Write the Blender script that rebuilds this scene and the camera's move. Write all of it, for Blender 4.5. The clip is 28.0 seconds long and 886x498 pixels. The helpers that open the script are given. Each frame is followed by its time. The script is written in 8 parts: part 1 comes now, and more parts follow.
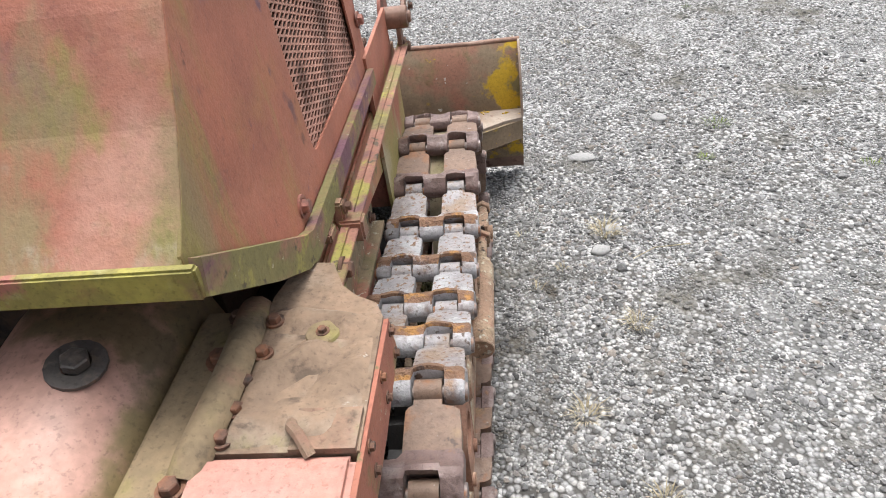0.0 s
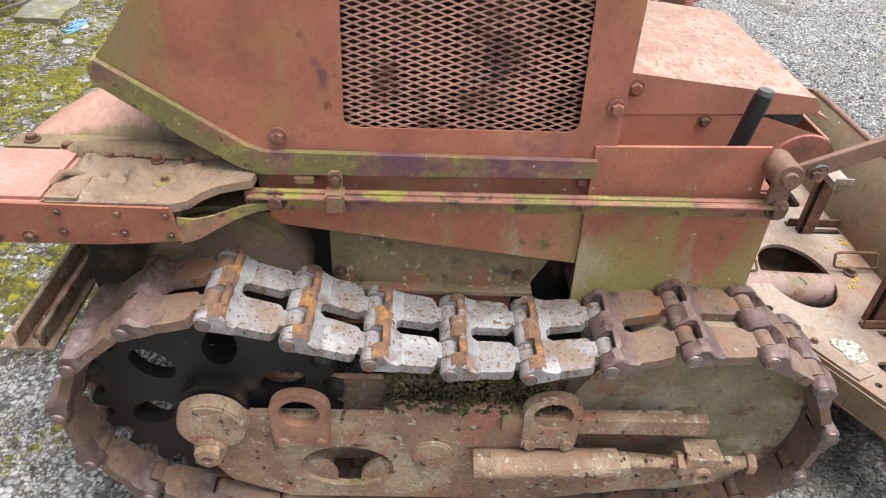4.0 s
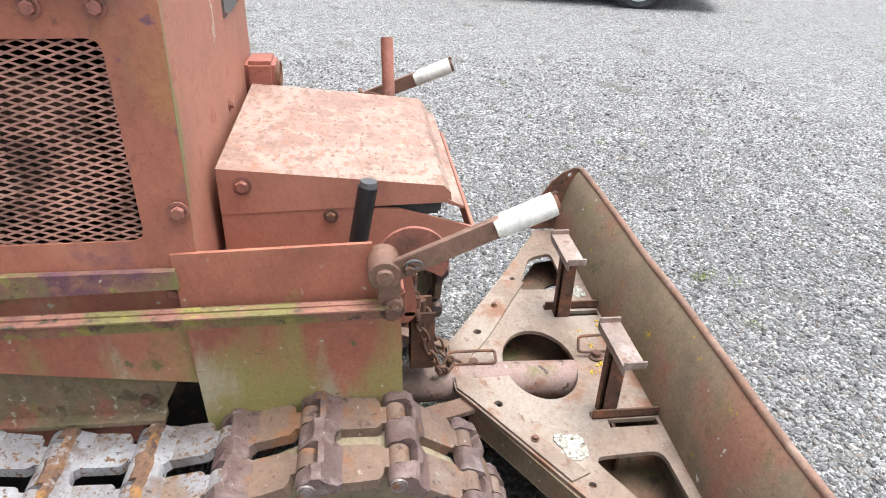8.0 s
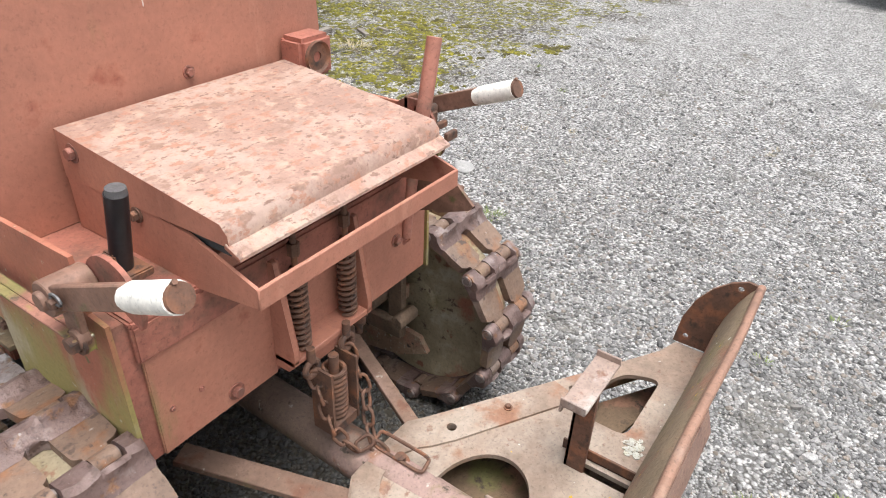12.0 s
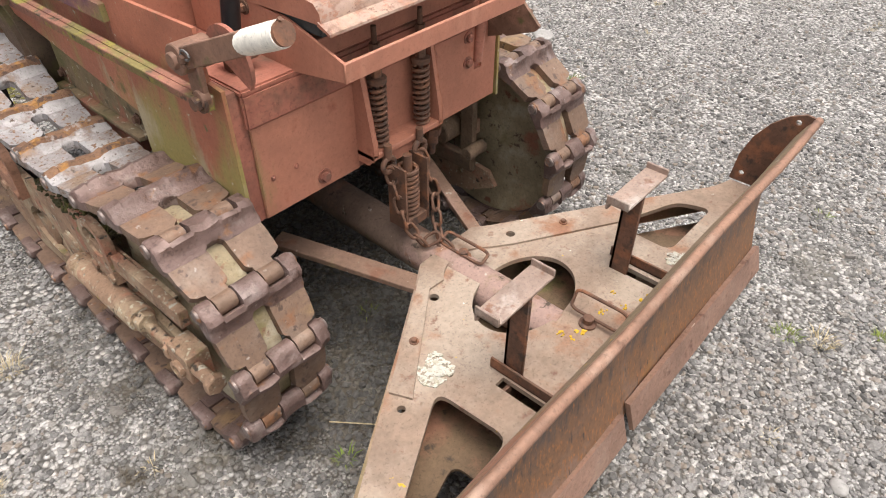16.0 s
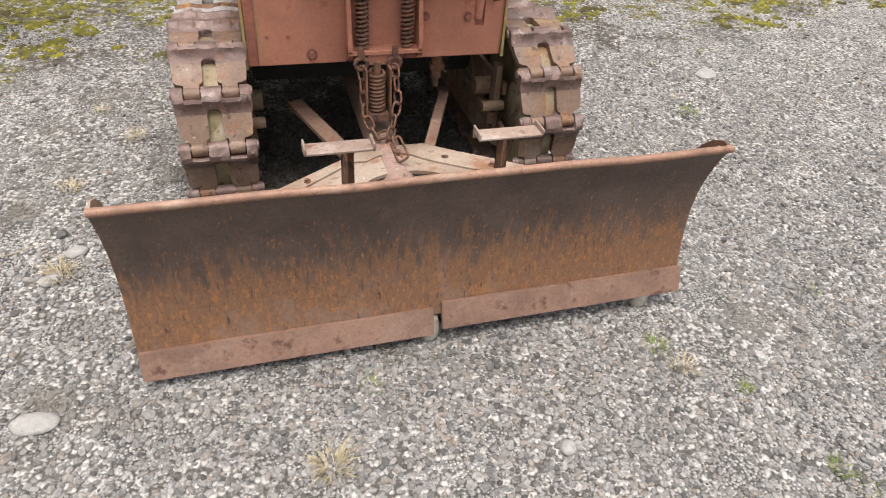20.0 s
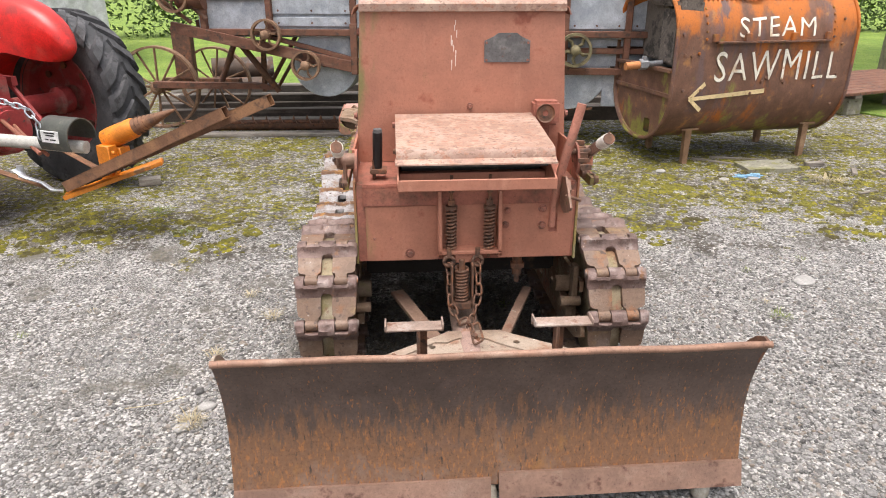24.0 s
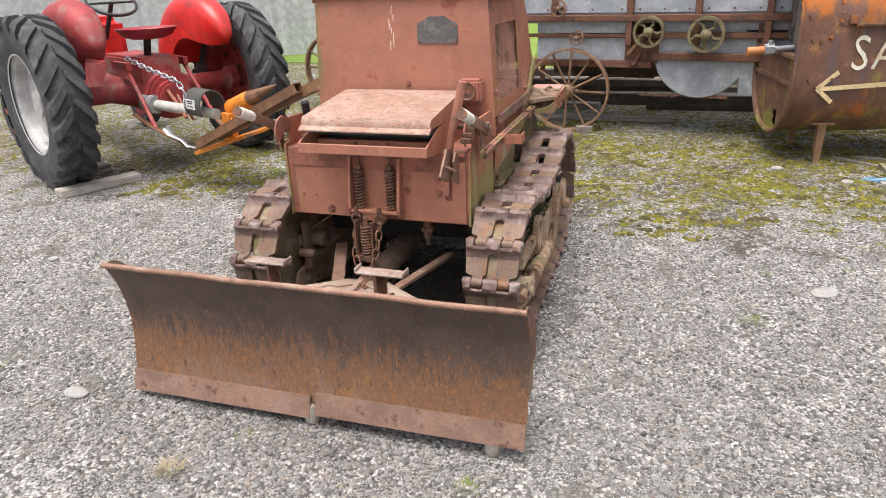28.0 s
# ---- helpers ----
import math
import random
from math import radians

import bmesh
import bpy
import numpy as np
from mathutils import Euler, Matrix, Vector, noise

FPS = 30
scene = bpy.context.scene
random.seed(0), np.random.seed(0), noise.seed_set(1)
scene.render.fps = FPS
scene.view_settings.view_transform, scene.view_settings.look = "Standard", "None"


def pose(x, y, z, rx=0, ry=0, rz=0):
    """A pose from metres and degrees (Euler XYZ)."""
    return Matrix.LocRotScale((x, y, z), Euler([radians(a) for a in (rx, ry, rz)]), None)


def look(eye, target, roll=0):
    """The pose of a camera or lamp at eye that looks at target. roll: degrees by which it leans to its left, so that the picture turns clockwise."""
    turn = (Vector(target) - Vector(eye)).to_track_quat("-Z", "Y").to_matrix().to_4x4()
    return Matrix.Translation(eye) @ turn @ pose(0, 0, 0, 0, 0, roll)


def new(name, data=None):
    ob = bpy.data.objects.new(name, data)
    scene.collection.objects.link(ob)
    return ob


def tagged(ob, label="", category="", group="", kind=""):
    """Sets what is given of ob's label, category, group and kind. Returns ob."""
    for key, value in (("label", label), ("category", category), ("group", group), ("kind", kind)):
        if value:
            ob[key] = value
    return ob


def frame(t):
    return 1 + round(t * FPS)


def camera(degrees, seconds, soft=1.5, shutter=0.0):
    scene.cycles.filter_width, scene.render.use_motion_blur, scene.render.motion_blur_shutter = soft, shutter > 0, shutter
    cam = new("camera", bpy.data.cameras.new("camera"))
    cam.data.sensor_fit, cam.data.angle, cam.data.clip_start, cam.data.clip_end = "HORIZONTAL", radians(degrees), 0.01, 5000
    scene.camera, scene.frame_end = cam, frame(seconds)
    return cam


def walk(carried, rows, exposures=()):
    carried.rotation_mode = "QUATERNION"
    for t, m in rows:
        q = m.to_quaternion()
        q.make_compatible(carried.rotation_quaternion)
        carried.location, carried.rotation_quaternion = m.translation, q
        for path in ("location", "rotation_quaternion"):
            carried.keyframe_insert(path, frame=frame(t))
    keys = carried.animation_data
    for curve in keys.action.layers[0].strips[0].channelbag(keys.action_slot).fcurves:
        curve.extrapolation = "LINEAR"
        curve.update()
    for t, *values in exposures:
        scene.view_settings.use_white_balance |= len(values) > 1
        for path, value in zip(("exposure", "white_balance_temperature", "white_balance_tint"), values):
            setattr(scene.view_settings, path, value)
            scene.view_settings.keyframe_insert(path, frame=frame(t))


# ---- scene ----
cam = camera(66.7, 28.0, 1.0)
PATH = [
    (0, (0.721, -1.882, 1.417), (0.498, -0.269, 0.256), -8.1),
    (0.5, (0.783, -1.516, 1.401), (0.529, 0.053, 0.187), -8.4),
    (1, (0.83, -1.324, 1.358), (0.257, 0.128, 0.107), -10.7),
    (1.4, (0.958, -1.196, 1.334), (-0.179, -0.119, 0.09), -10.4),
    (1.5, (0.999, -1.157, 1.327), (-0.218, -0.121, 0.124), -8.7),
    (2, (1.093, -0.969, 1.336), (-0.251, -0.118, 0.123), -3.5),
    (2.2, (1.071, -0.864, 1.389), (-0.257, -0.185, 0.058), -1.4),
    (2.5, (1.164, -0.807, 1.396), (-0.276, -0.373, 0.076), -0.8),
    (3, (1.454, -0.74, 1.471), (-0.075, -0.611, 0.188), 1.8),
    (3.5, (1.538, -0.76, 1.511), (-0.038, -0.721, 0.28), 2.1),
    (3.6, (1.541, -0.781, 1.506), (-0.047, -0.721, 0.292), 2.9),
    (4, (1.517, -0.815, 1.514), (-0.076, -0.733, 0.307), 3.4),
    (4.5, (1.497, -0.841, 1.554), (-0.195, -0.724, 0.494), 2.8),
    (6.5, (1.56, -0.744, 1.57), (-0.219, -0.581, 0.67), 1.8),
    (7, (1.623, -0.508, 1.555), (-0.138, -0.4, 0.613), 3.0),
    (7.5, (1.545, -0.334, 1.515), (-0.169, -0.24, 0.488), 1.5),
    (8, (1.418, -0.175, 1.499), (-0.302, 0.066, 0.508), 2.2),
    (8.5, (1.423, -0.027, 1.476), (-0.286, 0.104, 0.444), -1.0),
    (9, (1.449, 0.201, 1.469), (-0.237, 0.152, 0.394), -2.0),
    (9.5, (1.294, 0.33, 1.434), (-0.387, 0.165, 0.362), -3.0),
    (10, (1.169, 0.425, 1.446), (-0.503, 0.221, 0.368), -2.0),
    (10.5, (1.115, 0.549, 1.452), (-0.48, 0.022, 0.368), -1.5),
    (11, (1.053, 0.652, 1.459), (-0.44, -0.11, 0.368), -1.7),
    (11.5, (0.872, 0.671, 1.444), (-0.579, -0.153, 0.34), 2.4),
    (12, (0.789, 0.715, 1.473), (-0.631, -0.211, 0.413), 2.6),
    (12.5, (0.783, 0.765, 1.498), (-0.556, -0.324, 0.487), 4.4),
    (14.5, (0.885, 0.797, 1.435), (-0.289, -0.295, 0.24), 4.1),
    (15, (0.889, 0.826, 1.399), (-0.218, -0.188, 0.079), 4.8),
    (15.5, (0.915, 0.89, 1.382), (-0.2, -0.132, 0.073), 0.9),
    (16, (0.98, 0.909, 1.39), (-0.172, -0.102, 0.106), 0.2),
    (16.5, (1.069, 0.929, 1.374), (-0.166, 0.037, 0.078), 0.0),
    (17, (1.104, 1.084, 1.397), (-0.16, 0.144, 0.165), 0.5),
    (17.5, (1.105, 1.328, 1.424), (-0.031, 0.239, 0.19), 1.4),
    (18, (0.952, 1.418, 1.387), (-0.14, 0.302, 0.136), 2.1),
    (18.5, (0.802, 1.511, 1.387), (-0.181, 0.303, 0.132), 0.4),
    (18.7, (0.747, 1.616, 1.393), (-0.086, 0.296, 0.142), -0.6),
    (19, (0.712, 1.703, 1.393), (0.026, 0.297, 0.146), 0.3),
    (19.5, (0.577, 1.782, 1.366), (0.019, 0.316, 0.126), 2.9),
    (20, (0.422, 1.887, 1.39), (-0.077, 0.398, 0.151), 4.5),
    (20.5, (0.302, 2.097, 1.426), (0.0, 0.503, 0.256), 4.8),
    (21, (0.28, 2.179, 1.457), (0.073, 0.503, 0.385), 3.9),
    (21.5, (0.28, 2.204, 1.477), (0.098, 0.45, 0.532), 3.1),
    (22, (0.288, 2.186, 1.487), (0.122, 0.393, 0.616), 2.2),
    (22.5, (0.294, 2.183, 1.487), (0.138, 0.378, 0.64), 1.9),
    (24.5, (0.245, 2.211, 1.504), (0.115, 0.353, 0.775), -0.4),
    (25, (0.204, 2.211, 1.491), (0.076, 0.355, 0.757), -0.8),
    (25.5, (0.06, 2.185, 1.471), (-0.036, 0.335, 0.717), -2.2),
    (26, (-0.175, 2.213, 1.469), (-0.225, 0.369, 0.696), -1.5),
    (26.5, (-0.416, 2.359, 1.491), (-0.327, 0.509, 0.735), -1.6),
    (27, (-0.643, 2.467, 1.518), (-0.319, 0.638, 0.778), -1.7),
    (27.5, (-0.874, 2.386, 1.471), (-0.414, 0.609, 0.678), -1.3),
    (28, (-1.104, 2.348, 1.484), (-0.51, 0.596, 0.722), -2.3),
]
walk(cam, [(t, look(eye, target, roll)) for t, eye, target, roll in PATH],
     [(0.0, 0.9, 6200, 8), (1.0, 1.02, 6150, 8), (2.0, 0.98, 6200, 8), (4.0, 0.98, 6250, 9), (6.5, 1.3, 6050, 8), (8.0, 1.08, 6000, 7), (9.0, 1.05, 6050, 7), (12.0, 0.93, 6250, 9),
      (16.0, 0.8, 6750, 11), (20.0, 0.74, 6700, 11), (21.0, 0.76, 6650, 11), (22.0, 1.1, 6600, 12), (25.0, 0.82, 6650, 12), (28.0, 0.85, 6600, 12)])

# ---- sky and sun: a bright overcast day ----
world = bpy.data.worlds.new("world")
scene.world = world
world.use_nodes = True
wn = world.node_tree
sky = wn.nodes.new("ShaderNodeTexSky")
sky.sky_type, sky.sun_disc = "NISHITA", False
sky.sun_elevation, sky.sun_rotation = radians(77), radians(13)
sky.dust_density, sky.ozone_density = 6.0, 0.6
cloud = wn.nodes.new("ShaderNodeHueSaturation")
cloud.inputs["Saturation"].default_value = 0.35
wn.links.new(sky.outputs[0], cloud.inputs["Color"])
wn.links.new(cloud.outputs[0], wn.nodes["Background"].inputs[0])
wn.nodes["Background"].inputs[1].default_value = 0.150
sun = new("sun", bpy.data.lights.new("sun", "SUN"))
sun.data.energy, sun.data.angle, sun.data.color = 1.45, radians(42), (1.0, 0.97, 0.93)
sun.matrix_world = look((0.4, 1.7, 8.0), (0, 0, 0))

# ---- materials ----
COORD = "Object"


def layer_noise(nt, vec, scale, detail, lo, hi, grad=None, rough=0.6):
    """A soft mask between lo and hi of a noise, in metres, with an optional drift along an axis of the place."""
    mp = nt.nodes.new("ShaderNodeMapping")
    mp.inputs["Scale"].default_value = scale if isinstance(scale, tuple) else (scale, scale, scale)
    nt.links.new(vec, mp.inputs[0])
    nz = nt.nodes.new("ShaderNodeTexNoise")
    nz.inputs["Scale"].default_value = 1.0
    nz.inputs["Detail"].default_value = detail
    nz.inputs["Roughness"].default_value = rough
    nt.links.new(mp.outputs[0], nz.inputs[0])
    out = nz.outputs[0]
    if grad:
        axis, a, b, w = grad
        geo = nt.nodes.new("ShaderNodeNewGeometry")
        sep = nt.nodes.new("ShaderNodeSeparateXYZ")
        nt.links.new(geo.outputs["Position"], sep.inputs[0])
        mr = nt.nodes.new("ShaderNodeMapRange")
        mr.inputs[1].default_value, mr.inputs[2].default_value = a, b
        mr.inputs[3].default_value, mr.inputs[4].default_value = 0.0, w
        nt.links.new(sep.outputs["xyz".index(axis)], mr.inputs[0])
        ad = nt.nodes.new("ShaderNodeMath")
        nt.links.new(out, ad.inputs[0])
        nt.links.new(mr.outputs[0], ad.inputs[1])
        out = ad.outputs[0]
    mk = nt.nodes.new("ShaderNodeMapRange")
    mk.interpolation_type = "SMOOTHSTEP"
    mk.inputs[1].default_value, mk.inputs[2].default_value = lo, hi
    nt.links.new(out, mk.inputs[0])
    return mk.outputs[0]


def surface(name, base, rough=0.75, metal=0.0, layers=(), bump=((60, 0.25, 0.002),), vary=0.12):
    """A worn surface: a base colour, then layers (colour, scale, lo, hi, detail, grad, rough), and fine relief (scale, strength, depth)."""
    m = bpy.data.materials.new(name)
    m.use_nodes = True
    nt = m.node_tree
    bsdf = nt.nodes["Principled BSDF"]
    tc = nt.nodes.new("ShaderNodeTexCoord")
    oi = nt.nodes.new("ShaderNodeObjectInfo")
    sh = nt.nodes.new("ShaderNodeVectorMath")
    sh.operation = "MULTIPLY_ADD"
    sh.inputs[1].default_value = (1, 1, 1)
    nt.links.new(tc.outputs[COORD], sh.inputs[0])
    rnd = nt.nodes.new("ShaderNodeVectorMath")
    rnd.operation = "SCALE"
    rnd.inputs[0].default_value = (13.7, 7.9, 5.3)
    nt.links.new(oi.outputs["Random"], rnd.inputs["Scale"])
    nt.links.new(rnd.outputs[0], sh.inputs[2])
    vec = sh.outputs[0]
    col = nt.nodes.new("ShaderNodeRGB")
    col.outputs[0].default_value = (*base, 1)
    cur, rgh = col.outputs[0], None
    tone = layer_noise(nt, vec, 9.0, 6.0, 0.25, 0.75)
    hv = nt.nodes.new("ShaderNodeHueSaturation")
    vm = nt.nodes.new("ShaderNodeMapRange")
    vm.inputs[3].default_value, vm.inputs[4].default_value = 1 - 2 * vary, 1 + 2 * vary
    nt.links.new(tone, vm.inputs[0])
    nt.links.new(vm.outputs[0], hv.inputs["Value"])
    nt.links.new(cur, hv.inputs["Color"])
    cur = hv.outputs[0]
    grain = layer_noise(nt, vec, 85.0, 5.0, 0.3, 0.7)
    gv = nt.nodes.new("ShaderNodeMapRange")
    gv.inputs[3].default_value, gv.inputs[4].default_value = 1 - 0.9 * vary, 1 + 0.75 * vary
    nt.links.new(grain, gv.inputs[0])
    pits = layer_noise(nt, vec, 150.0, 6.0, 0.55, 0.66)
    pv = nt.nodes.new("ShaderNodeMapRange")
    pv.inputs[3].default_value, pv.inputs[4].default_value = 1.0, 1 - 2.2 * vary
    nt.links.new(pits, pv.inputs[0])
    gp = nt.nodes.new("ShaderNodeMath")
    gp.operation = "MULTIPLY"
    nt.links.new(gv.outputs[0], gp.inputs[0])
    nt.links.new(pv.outputs[0], gp.inputs[1])
    rv = nt.nodes.new("ShaderNodeValue")
    rv.outputs[0].default_value = rough
    rgh = rv.outputs[0]
    for lay in layers:
        colour, scale, lo, hi, detail = lay[:5]
        grad = lay[5] if len(lay) > 5 else None
        mask = layer_noise(nt, vec, scale, detail, lo, hi, grad)
        mx = nt.nodes.new("ShaderNodeMix")
        mx.data_type = "RGBA"
        nt.links.new(mask, mx.inputs["Factor"])
        nt.links.new(cur, mx.inputs["A"])
        mx.inputs["B"].default_value = (*colour, 1)
        cur = mx.outputs["Result"]
        if len(lay) > 6:
            mr = nt.nodes.new("ShaderNodeMix")
            nt.links.new(mask, mr.inputs["Factor"])
            nt.links.new(rgh, mr.inputs["A"])
            mr.inputs["B"].default_value = lay[6]
            rgh = mr.outputs["Result"]
    hg = nt.nodes.new("ShaderNodeHueSaturation")
    nt.links.new(gp.outputs[0], hg.inputs["Value"])
    nt.links.new(cur, hg.inputs["Color"])
    nt.links.new(hg.outputs[0], bsdf.inputs["Base Color"])
    nt.links.new(rgh, bsdf.inputs["Roughness"])
    bsdf.inputs["Metallic"].default_value = metal
    prev = None
    for scale, strength, depth in bump:
        nz = nt.nodes.new("ShaderNodeTexNoise")
        nz.inputs["Scale"].default_value = scale
        nz.inputs["Detail"].default_value = 5.0
        nt.links.new(vec, nz.inputs[0])
        bp = nt.nodes.new("ShaderNodeBump")
        bp.inputs["Strength"].default_value, bp.inputs["Distance"].default_value = strength, depth
        nt.links.new(nz.outputs[0], bp.inputs["Height"])
        if prev:
            nt.links.new(prev, bp.inputs["Normal"])
        prev = bp.outputs[0]
    if prev:
        nt.links.new(prev, bsdf.inputs["Normal"])
    return m


ALGAE, ALGAE_DARK, LICHEN_W, LICHEN_Y = (0.25, 0.215, 0.06), (0.13, 0.115, 0.045), (0.62, 0.62, 0.55), (0.52, 0.33, 0.02)
OXIDE = (0.330, 0.117, 0.070)
PALE = (0.435, 0.19, 0.118)
fine = ((280, 0.45, 0.0015), (80, 0.3, 0.002), (18, 0.12, 0.004))
paint_hood = surface("faded_red_paint", OXIDE, 0.62, 0, (
    (PALE, (3, 3, 5), 0.50, 0.78, 6), ((0.27, 0.095, 0.06), (7, 9, 4), 0.54, 0.70, 8), ((0.22, 0.09, 0.085), (5, 5, 7), 0.56, 0.68, 8), ((0.34, 0.15, 0.065), 3.6, 0.50, 0.64, 8), ((0.47, 0.25, 0.18), (2.2, 2.2, 3.0), 0.54, 0.74, 6), ((0.15, 0.065, 0.085), (8, 8, 11), 0.63, 0.69, 8),
    ((0.17, 0.065, 0.04), (24, 24, 14), 0.66, 0.72, 7), ((0.14, 0.06, 0.06), (11, 11, 6), 0.63, 0.71, 8, ("z", 1.26, 1.40, 0.13)), ((0.25, 0.175, 0.085), (8, 8, 1.6), 0.62, 0.80, 8, ("y", -1.05, -1.40, 0.22)), ((0.225, 0.19, 0.06), (10, 10, 2.0), 0.66, 0.82, 8, ("y", -1.02, -1.42, 0.20)), ((0.36, 0.29, 0.20), (16, 16, 2.5), 0.68, 0.85, 8, ("y", -1.2, -1.42, 0.12)), (ALGAE, (9, 9, 1.6), 0.66, 0.82, 8), ((0.24, 0.20, 0.055), (11, 11, 1.5), 0.62, 0.80, 8, ("y", -1.16, -1.40, 0.12))), fine, 0.075)
paint_lip = surface("mossy_red_paint", OXIDE, 0.7, 0, (
    ((0.16, 0.06, 0.075), 5, 0.52, 0.62, 5), ((0.22, 0.19, 0.05), (10, 7, 10), 0.46, 0.64, 7, ("y", -0.3, -1.1, 0.12)), ((0.31, 0.275, 0.06), (16, 12, 16), 0.62, 0.78, 6, ("y", -0.6, -1.3, 0.16)), ((0.30, 0.28, 0.12), 30, 0.56, 0.72, 5), ((0.30, 0.12, 0.09), 14, 0.58, 0.70, 6)), fine)
rail_paint = surface("olive_patched_rail_paint", (0.25, 0.115, 0.08), 0.75, 0, (
    ((0.20, 0.165, 0.06), (9, 7, 9), 0.47, 0.60, 8), ((0.15, 0.07, 0.07), 10, 0.58, 0.68, 8), ((0.27, 0.235, 0.055), (17, 12, 17), 0.58, 0.68, 8, ("y", -0.3, -1.1, 0.10)), ((0.09, 0.065, 0.04), 26, 0.57, 0.66, 8), ((0.40, 0.36, 0.27), 60, 0.66, 0.72, 6)), fine)
flange_paint = surface("mossy_purple_stained_paint", (0.22, 0.115, 0.075), 0.75, 0, (
    ((0.14, 0.06, 0.08), (6, 6, 9), 0.58, 0.68, 8, ("y", -1.05, -0.75, 0.14)), ((0.175, 0.15, 0.055), (10, 8, 12), 0.52, 0.66, 8, ("y", -0.70, -1.15, 0.13)), ((0.30, 0.13, 0.085), 9, 0.55, 0.66, 8), ((0.25, 0.22, 0.06), 22, 0.61, 0.70, 8, ("y", -0.8, -1.3, 0.07)), ((0.08, 0.06, 0.035), 34, 0.60, 0.68, 7), ((0.40, 0.37, 0.26), 70, 0.66, 0.72, 6)), fine)
paint_box = surface("weathered_red_paint", OXIDE, 0.66, 0, (
    (PALE, (4, 4, 6), 0.5, 0.8, 6), ((0.26, 0.085, 0.055), 8, 0.56, 0.70, 8), ((0.44, 0.36, 0.28), (5, 5, 3), 0.66, 0.85, 8),
    ((0.27, 0.225, 0.075), (8, 8, 3.0), 0.62, 0.86, 8, ("z", 0.90, 0.52, 0.44)), ((0.36, 0.30, 0.19), (7, 10, 4), 0.58, 0.74, 8, ("z", 0.85, 0.55, 0.10)), ((0.16, 0.13, 0.045), 9, 0.62, 0.74, 8, ("y", -0.5, -1.1, 0.10)), (ALGAE_DARK, 24, 0.64, 0.72, 7), ((0.42, 0.39, 0.29), 40, 0.66, 0.71, 6)), fine, 0.085)
paint_face = surface("sound_red_paint", (0.375, 0.158, 0.103), 0.6, 0, (
    (PALE, (4, 4, 3), 0.5, 0.85, 5), ((0.27, 0.085, 0.05), 9, 0.58, 0.72, 6), ((0.17, 0.06, 0.04), 40, 0.69, 0.74, 6), (ALGAE, (7, 7, 2), 0.72, 0.88, 8), ((0.20, 0.17, 0.065), (7, 7, 1.6), 0.66, 0.80, 8, ("x", 0.28, 0.41, 0.17)), ((0.44, 0.21, 0.14), (9, 9, 1.5), 0.58, 0.72, 7)), fine, 0.07)
paint_lid = surface("sun_bleached_red_paint", (0.31, 0.19, 0.145), 0.62, 0, (
    ((0.39, 0.275, 0.22), 7, 0.40, 0.62, 7), ((0.33, 0.17, 0.115), (34, 52, 50), 0.52, 0.62, 6), ((0.42, 0.285, 0.215), 22, 0.52, 0.66, 6), ((0.20, 0.115, 0.085), (50, 80, 80), 0.57, 0.65, 7), ((0.25, 0.15, 0.11), (22, 34, 34), 0.54, 0.66, 8)), fine, 0.08)
paint_tray = surface("dirty_red_paint", (0.30, 0.11, 0.075), 0.75, 0, (((0.14, 0.075, 0.05), 10, 0.45, 0.7, 6), (PALE, 14, 0.62, 0.8, 5)), fine)
sheet_green = surface("mossy_grey_sheet", (0.20, 0.145, 0.085), 0.85, 0, (
    (ALGAE_DARK, 6, 0.4, 0.65, 5), (ALGAE, (8, 8, 4), 0.6, 0.8, 5), ((0.26, 0.11, 0.07), 11, 0.56, 0.7, 6), ((0.38, 0.35, 0.26), 50, 0.64, 0.72, 7, ("z", 0.66, 0.56, 0.05)), ((0.09, 0.075, 0.04), 16, 0.57, 0.68, 8)), fine)
rust_plate = surface("rusty_brown_plate", (0.24, 0.17, 0.125), 0.7, 0, (
    ((0.335, 0.27, 0.215), 4, 0.42, 0.66, 6), ((0.24, 0.12, 0.07), 9, 0.54, 0.70, 6), ((0.18, 0.095, 0.065), 30, 0.60, 0.72, 6),
    (ALGAE, 7, 0.68, 0.8, 6), (LICHEN_W, 38, 0.71, 0.75, 3), (LICHEN_Y, (24, 24, 24), 0.715, 0.75, 3)), ((160, 0.3, 0.001), (20, 0.15, 0.004)))
blade_front = surface("streaked_rust", (0.10, 0.07, 0.057), 0.6, 0.1, (
    ((0.19, 0.10, 0.055), (55, 55, 12), 0.64, 0.90, 10, ("z", 0.44, 0.20, 0.44)), ((0.21, 0.135, 0.10), (10, 10, 7), 0.66, 0.86, 7, ("z", 0.27, 0.10, 0.26)), ((0.30, 0.15, 0.05), (9, 9, 5), 0.68, 0.86, 10, ("z", 0.40, 0.24, 0.10)), ((0.30, 0.13, 0.05), (120, 120, 40), 0.60, 0.72, 5, ("z", 0.42, 0.2, 0.08)),
    ((0.052, 0.038, 0.033), (90, 90, 16), 0.60, 0.72, 6), ((0.15, 0.10, 0.085), 3.0, 0.60, 0.8, 6)), ((180, 0.25, 0.001), (25, 0.1, 0.003)))
blade_edge = surface("worn_cutting_edge", (0.25, 0.15, 0.11), 0.6, 0.15, (((0.29, 0.195, 0.15), 12, 0.50, 0.7, 6), ((0.12, 0.06, 0.042), 18, 0.54, 0.68, 6)), fine)
